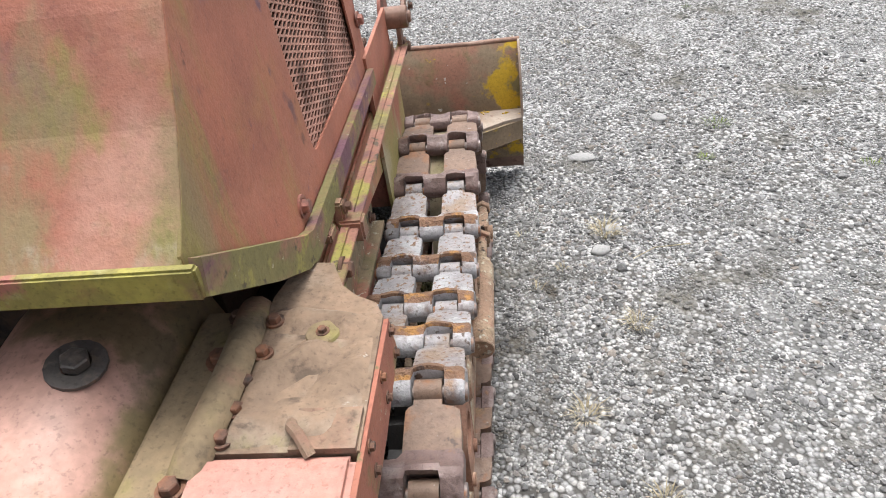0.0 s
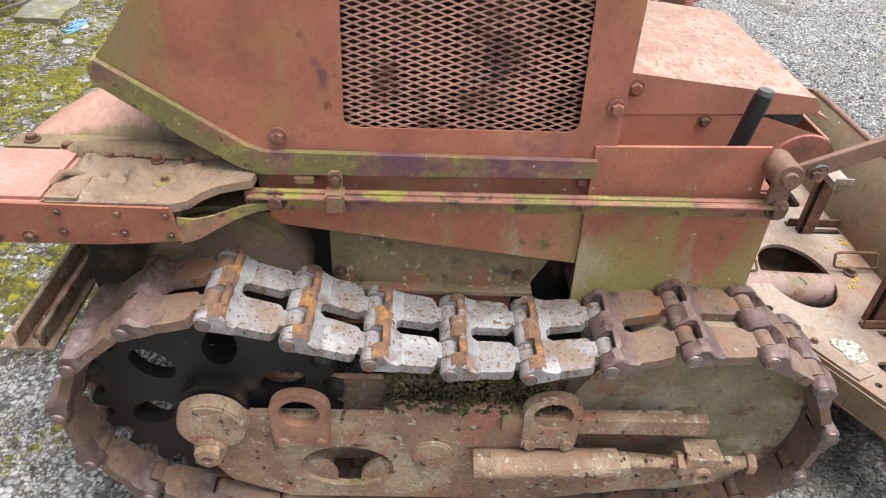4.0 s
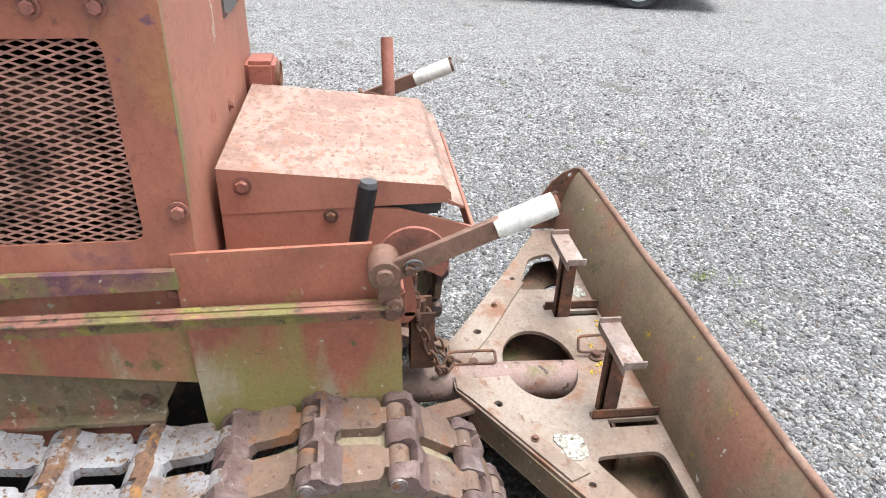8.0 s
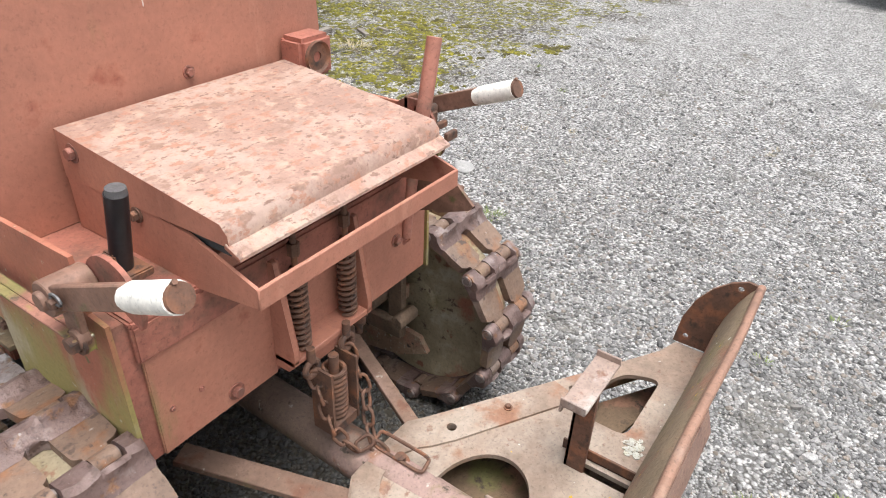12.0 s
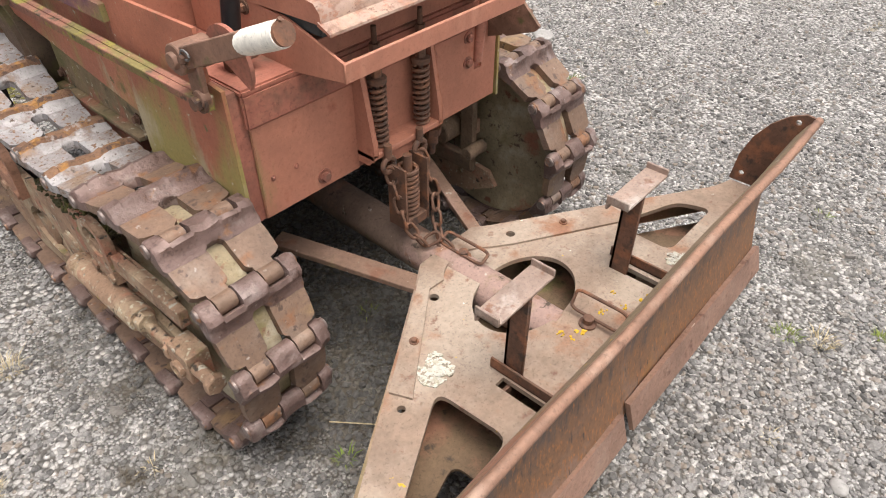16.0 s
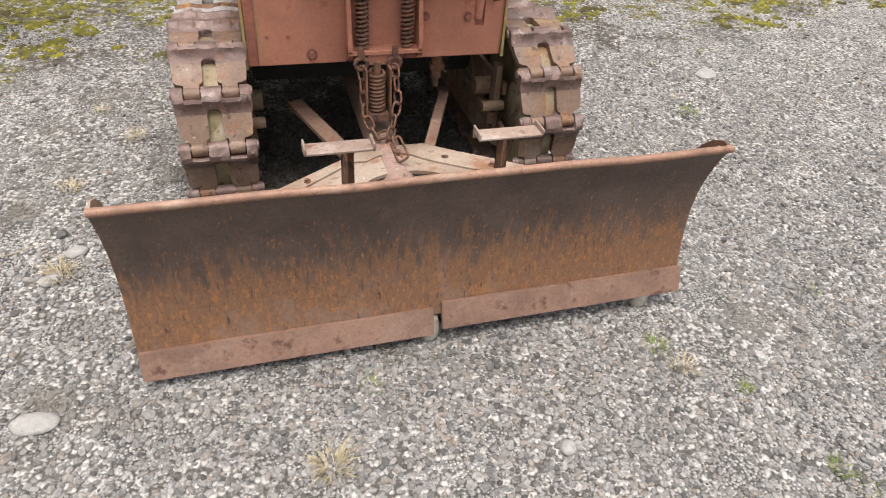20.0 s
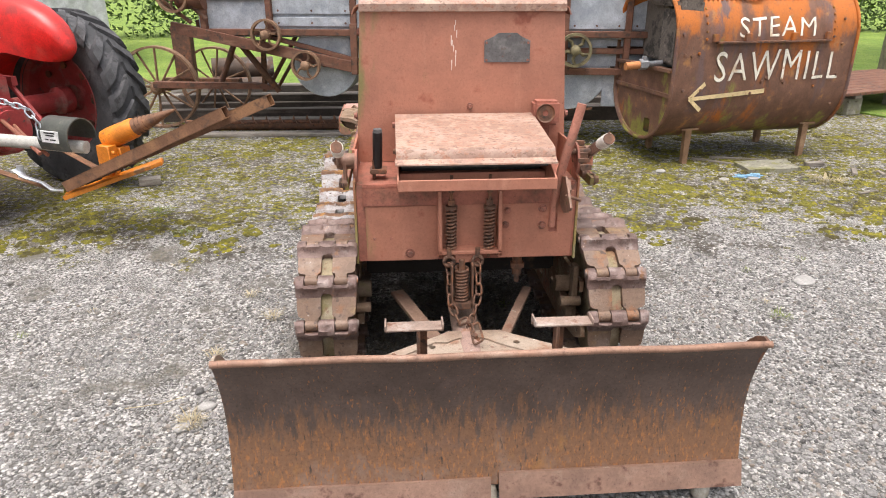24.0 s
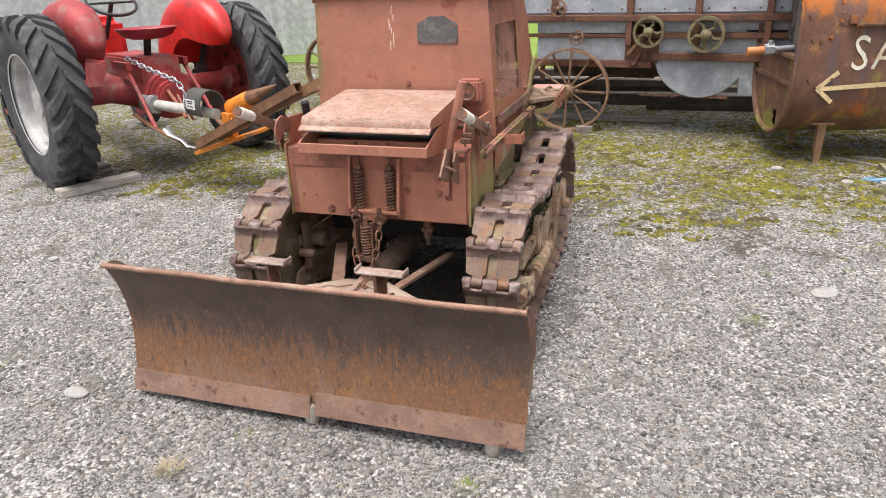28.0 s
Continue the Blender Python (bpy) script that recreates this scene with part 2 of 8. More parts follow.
blade_back = surface("lichened_blade_back", (0.24, 0.175, 0.11), 0.85, 0, (
    ((0.29, 0.14, 0.09), 5, 0.48, 0.66, 6), (ALGAE_DARK, 9, 0.56, 0.74, 6), ((0.20, 0.165, 0.07), 4, 0.55, 0.7, 6), (LICHEN_Y, (7, 7, 7), 0.69, 0.76, 7, ("x", 0.35, 0.72, 0.17)), (LICHEN_Y, 32, 0.68, 0.72, 4), (LICHEN_W, 30, 0.68, 0.73, 4)), fine)
track_pad = surface("bleached_track_steel", (0.29, 0.27, 0.27), 0.55, 0.15, (
    ((0.20, 0.165, 0.15), 9, 0.46, 0.66, 8), ((0.39, 0.385, 0.39), 6, 0.55, 0.70, 8), ((0.23, 0.165, 0.12), 10, 0.53, 0.68, 9), ((0.19, 0.105, 0.055), 75, 0.55, 0.64, 6), ((0.26, 0.14, 0.065), 13, 0.62, 0.72, 9),
    ((0.075, 0.05, 0.04), 90, 0.61, 0.68, 6), ((0.43, 0.42, 0.42), 30, 0.65, 0.73, 7)), ((150, 0.7, 0.0025), (34, 0.4, 0.005)))
track_rib = surface("bleached_track_lug", (0.33, 0.315, 0.315), 0.55, 0.15, (
    ((0.20, 0.16, 0.145), 16, 0.48, 0.62, 8), ((0.23, 0.135, 0.075), 16, 0.58, 0.69, 9), ((0.09, 0.06, 0.045), 55, 0.59, 0.67, 7)), ((150, 0.7, 0.0025), (40, 0.4, 0.004)))
track_crest = surface("orange_rust_crest", (0.19, 0.105, 0.062), 0.85, 0.0, (
    ((0.33, 0.165, 0.05), 26, 0.53, 0.63, 8), ((0.085, 0.052, 0.04), 34, 0.54, 0.64, 8), ((0.31, 0.26, 0.24), 20, 0.60, 0.67, 7)), ((170, 1.0, 0.004), (45, 0.7, 0.005)))
track_pad_brown = surface("brown_track_steel", (0.175, 0.112, 0.078), 0.62, 0.1, (
    ((0.25, 0.19, 0.155), 7, 0.54, 0.74, 7), ((0.21, 0.10, 0.05), 13, 0.55, 0.66, 7), ((0.25, 0.165, 0.09), 8, 0.57, 0.70, 8), ((0.08, 0.052, 0.04), 38, 0.58, 0.68, 7), ((0.34, 0.30, 0.27), 70, 0.66, 0.72, 5)), ((150, 0.6, 0.002), (34, 0.35, 0.004)))
track_rib_brown = surface("purple_brown_track_rib", (0.15, 0.098, 0.085), 0.5, 0.2, (
    ((0.25, 0.195, 0.18), 16, 0.52, 0.68, 7), ((0.09, 0.055, 0.045), 34, 0.55, 0.66, 7), ((0.22, 0.11, 0.055), 20, 0.60, 0.70, 6), ((0.32, 0.28, 0.26), 80, 0.66, 0.72, 5)), ((150, 0.7, 0.0025), (40, 0.4, 0.004)))
pin_steel = surface("worn_pin_steel", (0.21, 0.17, 0.155), 0.5, 0.4, (((0.26, 0.12, 0.06), 40, 0.5, 0.65, 5),), fine)
frame_dirt = surface("mud_caked_frame", (0.30, 0.19, 0.125), 0.9, 0, (
    ((0.40, 0.305, 0.205), 5, 0.46, 0.62, 8), ((0.34, 0.155, 0.10), 8, 0.54, 0.66, 8), ((0.19, 0.13, 0.07), 13, 0.58, 0.70, 8), ((0.47, 0.42, 0.31), 60, 0.58, 0.66, 6), ((0.055, 0.04, 0.03), 30, 0.59, 0.67, 7), ((0.21, 0.19, 0.075), 7, 0.60, 0.72, 7),
    ((0.45, 0.41, 0.33), 34, 0.62, 0.68, 6), ((0.42, 0.29, 0.06), 26, 0.70, 0.74, 5)), ((120, 0.9, 0.004), (34, 0.7, 0.009)))
idler_mat = surface("olive_cast_wheel", (0.29, 0.235, 0.15), 0.8, 0, (((0.30, 0.13, 0.08), 6, 0.56, 0.66, 8), ((0.20, 0.165, 0.075), 5, 0.52, 0.68, 7), ((0.38, 0.33, 0.24), 9, 0.52, 0.66, 7), ((0.10, 0.065, 0.045), 30, 0.60, 0.68, 7), ((0.20, 0.09, 0.055), 20, 0.60, 0.68, 7)), fine)
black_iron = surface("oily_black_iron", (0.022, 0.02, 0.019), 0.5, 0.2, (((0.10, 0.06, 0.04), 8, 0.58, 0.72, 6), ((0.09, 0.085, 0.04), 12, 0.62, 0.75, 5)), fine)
rust_dark = surface("dark_rusty_iron", (0.14, 0.075, 0.05), 0.75, 0.2, (((0.24, 0.105, 0.055), 18, 0.48, 0.66, 6), ((0.06, 0.04, 0.032), 30, 0.56, 0.7, 5)), ((150, 0.35, 0.0012),))
lever_paint = surface("rubbed_brown_lever", (0.19, 0.105, 0.072), 0.6, 0.1, (((0.29, 0.16, 0.115), 14, 0.5, 0.7, 5), (ALGAE_DARK, 20, 0.6, 0.74, 5)), fine)
white_tape = surface("white_wrapped_grip", (0.74, 0.71, 0.64), 0.6, 0, (((0.55, 0.48, 0.38), 20, 0.56, 0.74, 5),), ((90, 0.2, 0.001),))
black_grip = surface("black_rubber_grip", (0.018, 0.018, 0.02), 0.35, 0, (), ((200, 0.15, 0.0006),))
foam = surface("dark_grey_seal", (0.06, 0.062, 0.06), 0.85, 0, (((0.12, 0.115, 0.11), 12, 0.5, 0.7, 5),))
plate_lead = surface("blank_grey_maker_plate", (0.14, 0.135, 0.135), 0.55, 0.5, (((0.23, 0.22, 0.215), 12, 0.48, 0.7, 5), ((0.16, 0.09, 0.07), 22, 0.62, 0.74, 5)), fine)
cast_top = surface("dusty_casting", (0.215, 0.145, 0.095), 0.85, 0, (((0.29, 0.225, 0.17), 7, 0.50, 0.66, 8), ((0.31, 0.16, 0.11), 6, 0.54, 0.70, 8), ((0.205, 0.165, 0.055), 7, 0.56, 0.70, 8), ((0.10, 0.068, 0.045), 15, 0.56, 0.68, 8), ((0.42, 0.38, 0.32), 34, 0.66, 0.73, 6)), ((90, 0.6, 0.003), (22, 0.5, 0.008)))
# last layer: grease and the hood's shade, painted on the dome's front
dome_paint = surface("pale_pink_dome", (0.46, 0.26, 0.20), 0.5, 0, (((0.42, 0.22, 0.16), 4, 0.45, 0.75, 5), ((0.22, 0.16, 0.075), 7, 0.62, 0.80, 6, ("x", 0.22, 0.29, 0.36)), ((0.16, 0.11, 0.06), 9, 0.56, 0.74, 6, ("y", -1.42, -1.30, 0.16))), ((60, 0.15, 0.002),))
moss_mat = surface("dark_moss", (0.055, 0.05, 0.02), 1.0, 0, (((0.13, 0.12, 0.03), 30, 0.50, 0.68, 5), ((0.09, 0.068, 0.04), 18, 0.50, 0.66, 5)), ((160, 0.9, 0.006),))

# ---- mesh tools ----
from mathutils.geometry import tessellate_polygon


def slab(bm, lo, hi, m=None):
    c = [(a + b) / 2 for a, b in zip(lo, hi)]
    s = [abs(b - a) for a, b in zip(lo, hi)]
    mat4 = Matrix.LocRotScale(c, None, s)
    return bmesh.ops.create_cube(bm, size=1, matrix=(m @ mat4) if m else mat4)["verts"]


def soften(bm, w, seg=2, angle=35):
    es = [e for e in bm.edges if len(e.link_faces) == 2 and e.calc_face_angle(0) > radians(angle)]
    if es:
        bmesh.ops.bevel(bm, geom=es, offset=w, segments=seg, affect="EDGES", clamp_overlap=True)
    return bm


def rod(bm, a, b, r, r1=None, n=14):
    a, b = Vector(a), Vector(b)
    d = b - a
    m = Matrix.Translation((a + b) / 2) @ d.to_track_quat("Z", "Y").to_matrix().to_4x4()
    bmesh.ops.create_cone(bm, cap_ends=True, segments=n, radius1=r, radius2=r if r1 is None else r1, depth=d.length, matrix=m)


def sweep(bm, pts, r, n=8, closed=False, flat=1.0):
    """A round bar along a line of points; flat < 1 squeezes its section along the local second axis."""
    pts = [Vector(p) for p in pts]
    rings, k = [], len(pts)
    up = Vector((0.13, 0.21, 0.97))
    for i, p in enumerate(pts):
        a = pts[(i - 1) % k] if (closed or i) else p
        b = pts[(i + 1) % k] if (closed or i < k - 1) else p
        t = (b - a).normalized()
        s = t.cross(up).normalized()
        q = s.cross(t)
        rr = r[i] if isinstance(r, (list, tuple)) else r
        rings.append([bm.verts.new(p + (s * math.cos(2 * math.pi * j / n) + q * flat * math.sin(2 * math.pi * j / n)) * rr) for j in range(n)])
    for i in range(k if closed else k - 1):
        A, B = rings[i], rings[(i + 1) % k]
        for j in range(n):
            bm.faces.new((A[j], A[(j + 1) % n], B[(j + 1) % n], B[j]))
    if not closed:
        bm.faces.new(list(reversed(rings[0])))
        bm.faces.new(rings[-1])


AX = {"x": lambda p, h: Vector((h, p[0], p[1])), "y": lambda p, h: Vector((p[0], h, p[1])), "z": lambda p, h: Vector((p[0], p[1], h))}


def plate(bm, outline, axis, a, b, holes=()):
    """A flat plate between a and b along an axis, with an outline and holes in the other two coordinates."""
    loops = [list(outline)] + [list(h) for h in holes]
    f = AX[axis]
    flat_loops = [[Vector((p[0], p[1], 0)) for p in lp] for lp in loops]
    lo = [[bm.verts.new(f(p, a)) for p in lp] for lp in loops]
    hi = [[bm.verts.new(f(p, b)) for p in lp] for lp in loops]
    al, ah = [v for lp in lo for v in lp], [v for lp in hi for v in lp]
    if holes:
        for t in tessellate_polygon(flat_loops):
            bm.faces.new([al[i] for i in t])
            bm.faces.new([ah[i] for i in reversed(t)])
    else:
        bm.faces.new(lo[0])
        bm.faces.new(list(reversed(hi[0])))
    for L, U in zip(lo, hi):
        n = len(L)
        for i in range(n):
            bm.faces.new((L[i], L[(i + 1) % n], U[(i + 1) % n], U[i]))


def arc(cx, cy, rx, ry, a0, a1, n):
    return [(cx + rx * math.cos(radians(a0 + (a1 - a0) * i / n)), cy + ry * math.sin(radians(a0 + (a1 - a0) * i / n))) for i in range(n + 1)]


def ring2(cx, cy, rx, ry=None, n=24):
    return arc(cx, cy, rx, ry or rx, 0, 360, n)[:-1]


def rounded(pts, r, n=4):
    """A closed outline with its corners rounded."""
    out, k = [], len(pts)
    for i in range(k):
        p, a, b = Vector(pts[i]), Vector(pts[i - 1]), Vector(pts[(i + 1) % k])
        u, v = (a - p), (b - p)
        ru = min(r, u.length * 0.45, v.length * 0.45)
        s, e = p + u.normalized() * ru, p + v.normalized() * ru
        for j in range(n + 1):
            t = j / n
            out.append(tuple((1 - t) ** 2 * s + 2 * t * (1 - t) * p + t * t * e))
    return out


def lathe(bm, profile, m, n=32):
    """A body of revolution about the local z axis of m from (radius, height) pairs."""
    rings = []
    for r, h in profile:
        rings.append([bm.verts.new(m @ Vector((r * math.cos(2 * math.pi * j / n), r * math.sin(2 * math.pi * j / n), h))) for j in range(n)] if r > 1e-6 else [bm.verts.new(m @ Vector((0, 0, h)))])
    for A, B in zip(rings, rings[1:]):
        for j in range(n):
            k = (j + 1) % n
            q = [A[j % len(A)], A[k % len(A)], B[k % len(B)], B[j % len(B)]]
            q = [v for i, v in enumerate(q) if v not in q[:i]]
            if len(q) > 2:
                bm.faces.new(q)


def mesh_of(name, bm, material, smooth=38):
    bmesh.ops.recalc_face_normals(bm, faces=bm.faces[:])
    me = bpy.data.meshes.new(name)
    bm.to_mesh(me)
    bm.free()
    me.materials.append(material)
    me.shade_smooth()
    me.set_sharp_from_angle(angle=radians(smooth))
    return me


def part(name, bm, material, parent, label="", smooth=38):
    """One mesh under a thing or a part."""
    ob = new(name, mesh_of(name, bm, material, smooth))
    ob.parent = parent
    return tagged(ob, label)


def again(name, me, m, parent):
    """One more object on a mesh that is already there."""
    ob = new(name, me)
    ob.parent = parent
    ob.matrix_basis = m
    return ob


def thing(name, m, label, category, group="", kind=""):
    ob = new(name)
    ob.empty_display_size = 0.1
    ob.matrix_world = m
    return tagged(ob, label, category, group, kind)


def B():
    return bmesh.new()


AXIS_X = pose(0, 0, 0, 0, 90, 0)
AXIS_Y = pose(0, 0, 0, -90, 0, 0)


def bolt_mesh(name, r, h, material, washer=1.5):
    bm = B()
    lathe(bm, [(0, 0), (r * washer, 0), (r * washer, h * 0.3), (r * 1.05, h * 0.3)], Matrix(), 16)
    lathe(bm, [(r, h * 0.25), (r, h * 0.9), (r * 0.85, h), (0, h)], Matrix(), 6)
    return mesh_of(name, bm, material, 30)


BOLT = bolt_mesh("bolt", 0.012, 0.014, surface("painted_bolt", (0.30, 0.12, 0.085), 0.6, 0.1, (((0.17, 0.085, 0.065), 50, 0.5, 0.65, 4), (ALGAE_DARK, 30, 0.62, 0.75, 4)), fine))
BOLT_RUST = bolt_mesh("bolt", 0.012, 0.016, rust_dark)
TO_X, TO_NX, TO_Y, TO_Z = (lambda x, y, z, s=1.0: pose(x, y, z, 0, 90, 0) @ Matrix.Scale(s, 4)), (lambda x, y, z, s=1.0: pose(x, y, z, 0, -90, 0) @ Matrix.Scale(s, 4)), (lambda x, y, z, s=1.0: pose(x, y, z, -90, 0, 0) @ Matrix.Scale(s, 4)), (lambda x, y, z, s=1.0: pose(x, y, z) @ Matrix.Scale(s, 4))

# ---- the crawler bulldozer: forward is +y, its right side +x ----
dozer = thing("bulldozer", pose(0, 0, 0), "small old crawler bulldozer in faded red paint with rust and lichen", "bulldozer")


def lean(bm):
    """The hood's sides lean in towards the top."""
    for v in bm.verts:
        s = 1 if v.co.x > 0 else -1
        if abs(v.co.x) > 0.3:
            v.co.x -= s * (v.co.z - 0.9) * 0.058
            v.co.x -= s * 0.014 * min(1, max(0, (-1.22 - v.co.y) / 0.155))
    return bm


HOOD = [(-0.447, 0.90), (-0.447, 1.425), (-1.02, 1.425)] + [(-1.062, 1.42), (-1.108, 1.395), (-1.145, 1.365), (-1.18, 1.328), (-1.232, 1.256), (-1.289, 1.156), (-1.331, 1.098), (-1.369, 1.058), (-1.370, 1.045)] + [(-1.13, 0.905), (-1.10, 0.898)]
GRILLE = rounded([(-0.951, 0.946), (-0.523, 0.952), (-0.533, 1.270), (-0.950, 1.262)], 0.022)
hood = part("hood", lean((lambda b: (plate(b, HOOD, "x", 0.411, 0.415, [GRILLE]), b)[1])(B())), paint_hood, dozer, "faded red hood side panel with green algae")
far_side = B()
plate(far_side, HOOD, "x", -0.415, -0.411, [GRILLE])
part("hood_side", lean(far_side), paint_hood, hood)
# the wrap: roof and rear in one bent sheet
bm = B()
wrap = [(-0.452, 1.428)] + [(y, z + 0.003) for y, z in HOOD[2:10]] + [(-1.373, 1.050)]
for (a, b) in zip(wrap, wrap[1:]):
    d = Vector((b[0] - a[0], b[1] - a[1])).normalized()
    nrm = Vector((-d.y, d.x)) * 0.004
    plate(bm, [a, b, (b[0] + nrm.x, b[1] + nrm.y), (a[0] + nrm.x, a[1] + nrm.y)], "x", -0.414, 0.414)
part("hood_top", lean(bm), paint_hood, hood, "faded red hood top with mossy rear slope", 60)
bm = B()
plate(bm, [(-0.4145, 0.822), (0.4145, 0.822), (0.4145, 1.42), (-0.4145, 1.42)], "y", -0.451, -0.446)
part("hood_front", lean(bm), paint_face, hood, "flat faded red front panel")
bm = B()
plate(bm, [(-0.447, 1.434), (-0.436, 1.430), (-0.428, 1.418), (-0.430, 1.392), (-0.445, 1.390)], "x", -0.418, 0.418)
part("roof_lip", lean(soften(bm, 0.003)), paint_lid, hood)
# flange along the bottom of each side
for s in (1, -1):
    bm = B()
    path = [(-0.482, 0.903), (-1.098, 0.901), (-1.127, 0.911), (-1.215, 0.963), (-1.368, 1.055)]
    low = [(-0.480, 0.868), (-1.104, 0.854), (-1.145, 0.866), (-1.235, 0.917), (-1.380, 1.015)]
    plate(bm, path + low[::-1], "x", s * 0.418, s * 0.432)
    for v in bm.verts:
        v.co.x -= s * 0.020 * min(1, max(0, (-1.10 - v.co.y) / 0.27))
    part("hood_flange", soften(bm, 0.003), flange_paint, hood, "lichen-covered bottom flange")
bm = B()
slab(bm, (-0.408, -1.384, 1.012), (0.408, -1.370, 1.051))
part("rear_flange", soften(bm, 0.003), paint_lip, hood)
# rain hood above the mesh
for s in (1, -1):
    bm = B()
    plate(bm, [(s * 0.385, 1.420), (s * 0.410, 1.405), (s * 0.420, 1.378), (s * 0.417, 1.376), (s * 0.406, 1.400), (s * 0.385, 1.414)], "y", -1.02, -0.478)
    part("rain_hood", bm, paint_face, hood, "bent strip over the mesh")
# expanded metal
for s in (1, -1):
    bm = B()
    rows, cols, h, w = 54, 26, 0.0062, 0.0175
    for i in range(rows):
        z0 = 0.94 + i * h
        sgn = 1 if i % 2 else -1
        for j in range(cols):
            y0, y1 = -0.965 + j * w, -0.965 + (j + 1) * w
            za, zb = z0 + sgn * (1 if j % 2 else -1) * h * 0.5, z0 - sgn * (1 if j % 2 else -1) * h * 0.5
            x0 = s * (0.404 - (z0 - 0.9) * 0.058)
            q = [(-0.0010, -0.0022), (0.0015, -0.0014), (0.0010, 0.0022), (-0.0015, 0.0014)]
            A = [bm.verts.new((x0 + a, y0, za + b)) for a, b in q]
            C = [bm.verts.new((x0 + a, y1, zb + b)) for a, b in q]
            for k in range(4):
                bm.faces.new((A[k], A[(k + 1) % 4], C[(k + 1) % 4], C[k]))
    part("mesh_screen", bm, surface("rusty_expanded_metal", (0.43, 0.22, 0.16), 0.7, 0.1, (((0.17, 0.085, 0.06), 10, 0.48, 0.66, 5), ((0.42, 0.25, 0.19), 7, 0.56, 0.72, 5)), ()), hood, "expanded metal mesh screen", 20)
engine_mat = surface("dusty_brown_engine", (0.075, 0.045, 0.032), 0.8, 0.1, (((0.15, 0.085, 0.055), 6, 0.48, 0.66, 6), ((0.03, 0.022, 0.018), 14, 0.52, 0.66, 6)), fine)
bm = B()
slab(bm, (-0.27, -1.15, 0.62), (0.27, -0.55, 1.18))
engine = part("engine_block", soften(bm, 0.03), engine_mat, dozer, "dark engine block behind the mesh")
for k in range(4):
    bm = B()
    rod(bm, (-0.1, -1.05 + 0.14 * k, 1.15), (-0.1, -1.05 + 0.14 * k, 1.32), 0.035)
    part("pipe", bm, engine_mat, engine)
bm = B()
rod(bm, (0.26, -0.95, 1.0), (0.33, -0.95, 1.0), 0.09)
part("pulley", bm, engine_mat, engine)
bm = B()
slab(bm, (0.24, -0.75, 0.95), (0.34, -0.6, 1.2))
part("filter_box", soften(bm, 0.01), engine_mat, engine)
for y, z in ((-0.617, 1.311), (-0.53, 1.312)):
    again("bolt", BOLT, TO_X(0.415 - (z - 0.9) * 0.058, y, z, 0.9), hood)
for y, z, s in ((-0.463, 1.004, 0.95), (-1.070, 0.924, 1.0)):
    again("bolt", BOLT, TO_X(0.412, y, z, s), hood)
    again("bolt", BOLT, TO_NX(-0.412, y, z, s), hood)
# front panel fittings
bm = B()
plate(bm, [(-0.258, 1.206), (-0.082, 1.206), (-0.082, 1.285), (-0.115, 1.300), (-0.135, 1.314), (-0.205, 1.314), (-0.225, 1.300), (-0.258, 1.285)], "y", -0.446, -0.441)
part("maker_plate", soften(bm, 0.0012, 1), plate_lead, hood, "blank grey metal maker's plate")
for x, z in ((-0.25, 1.214), (-0.09, 1.214), (-0.25, 1.278), (-0.09, 1.278)):
    again("rivet", BOLT, TO_Y(x, -0.441, z, 0.28), hood)
bm = B()
slab(bm, (-0.373, -0.446, 0.972), (-0.272, -0.372, 1.066))
soften(bm, 0.01)
outlet = part("outlet_box", bm, paint_tray, hood, "square cast outlet box")
bm = B()
lathe(bm, [(0.012, 0.0), (0.012, 0.004), (0.030, 0.004), (0.036, 0.010), (0.036, 0.0), (0.012, -0.01), (0, -0.01)], TO_Y(-0.316, -0.372, 1.022), 20)
part("pipe_mouth", bm, rust_dark, outlet)
bm = B()
slab(bm, (-0.345, -0.446, 0.90), (-0.30, -0.42, 0.972))
part("bracket", soften(bm, 0.003), paint_tray, hood)
again("plug", BOLT, TO_Y(-0.029, -0.446, 1.039, 0.75), hood)
# white drips down the front panel
rnd = random.Random(4)
bm = B()
for k in range(9):
    x, z = 0.035 + rnd.uniform(-0.012, 0.012), 1.36 - k * 0.018
    ln = rnd.uniform(0.015, 0.045)
    plate(bm, rounded([(x - 0.0022, z), (x + 0.0022, z), (x + 0.001, z - ln), (x - 0.001, z - ln)], 0.001, 2), "y", -0.446, -0.4448)
part("paint_drip", bm, surface("white_drip", (0.62, 0.52, 0.46), 0.7), hood)

# the box between the tracks at the front
box_ob = B()
plate(box_ob, [(-0.45, 0.53), (-0.45, 0.82), (-0.118, 0.82), (-0.112, 0.80), (-0.112, 0.53)], "x", -0.3885, 0.4105)
soften(box_ob, 0.004)
box_ob = part("front_box", box_ob, paint_tray, dozer, "dirty red sheet-metal box under the seat")
for s, x in ((1, 0.412), (-1, -0.390)):
    bm = B()
    plate(bm, [(-0.474, 0.515), (-0.488, 0.928), (-0.157, 0.939), (-0.150, 0.84), (-0.108, 0.835), (-0.102, 0.525)], "x", x, x + s * 0.008)
    part("side_plate", soften(bm, 0.0015, 1), paint_box, box_ob, "red side plate green with algae near its bottom")
bm = B()
slab(bm, (0.117, -0.112, 0.532), (0.380, -0.104, 0.745))
part("front_panel", soften(bm, 0.002), paint_face, box_ob)
bm = B()
plate(bm, [(-0.378, 0.535), (-0.107, 0.535), (-0.107, 0.79), (-0.378, 0.79)], "y", -0.112, -0.104, [[(-0.322, 0.632), (-0.292, 0.632), (-0.292, 0.705), (-0.322, 0.705)]])
part("front_panel", bm, paint_face, box_ob, "red front panel with a lever slot")
bm = B()
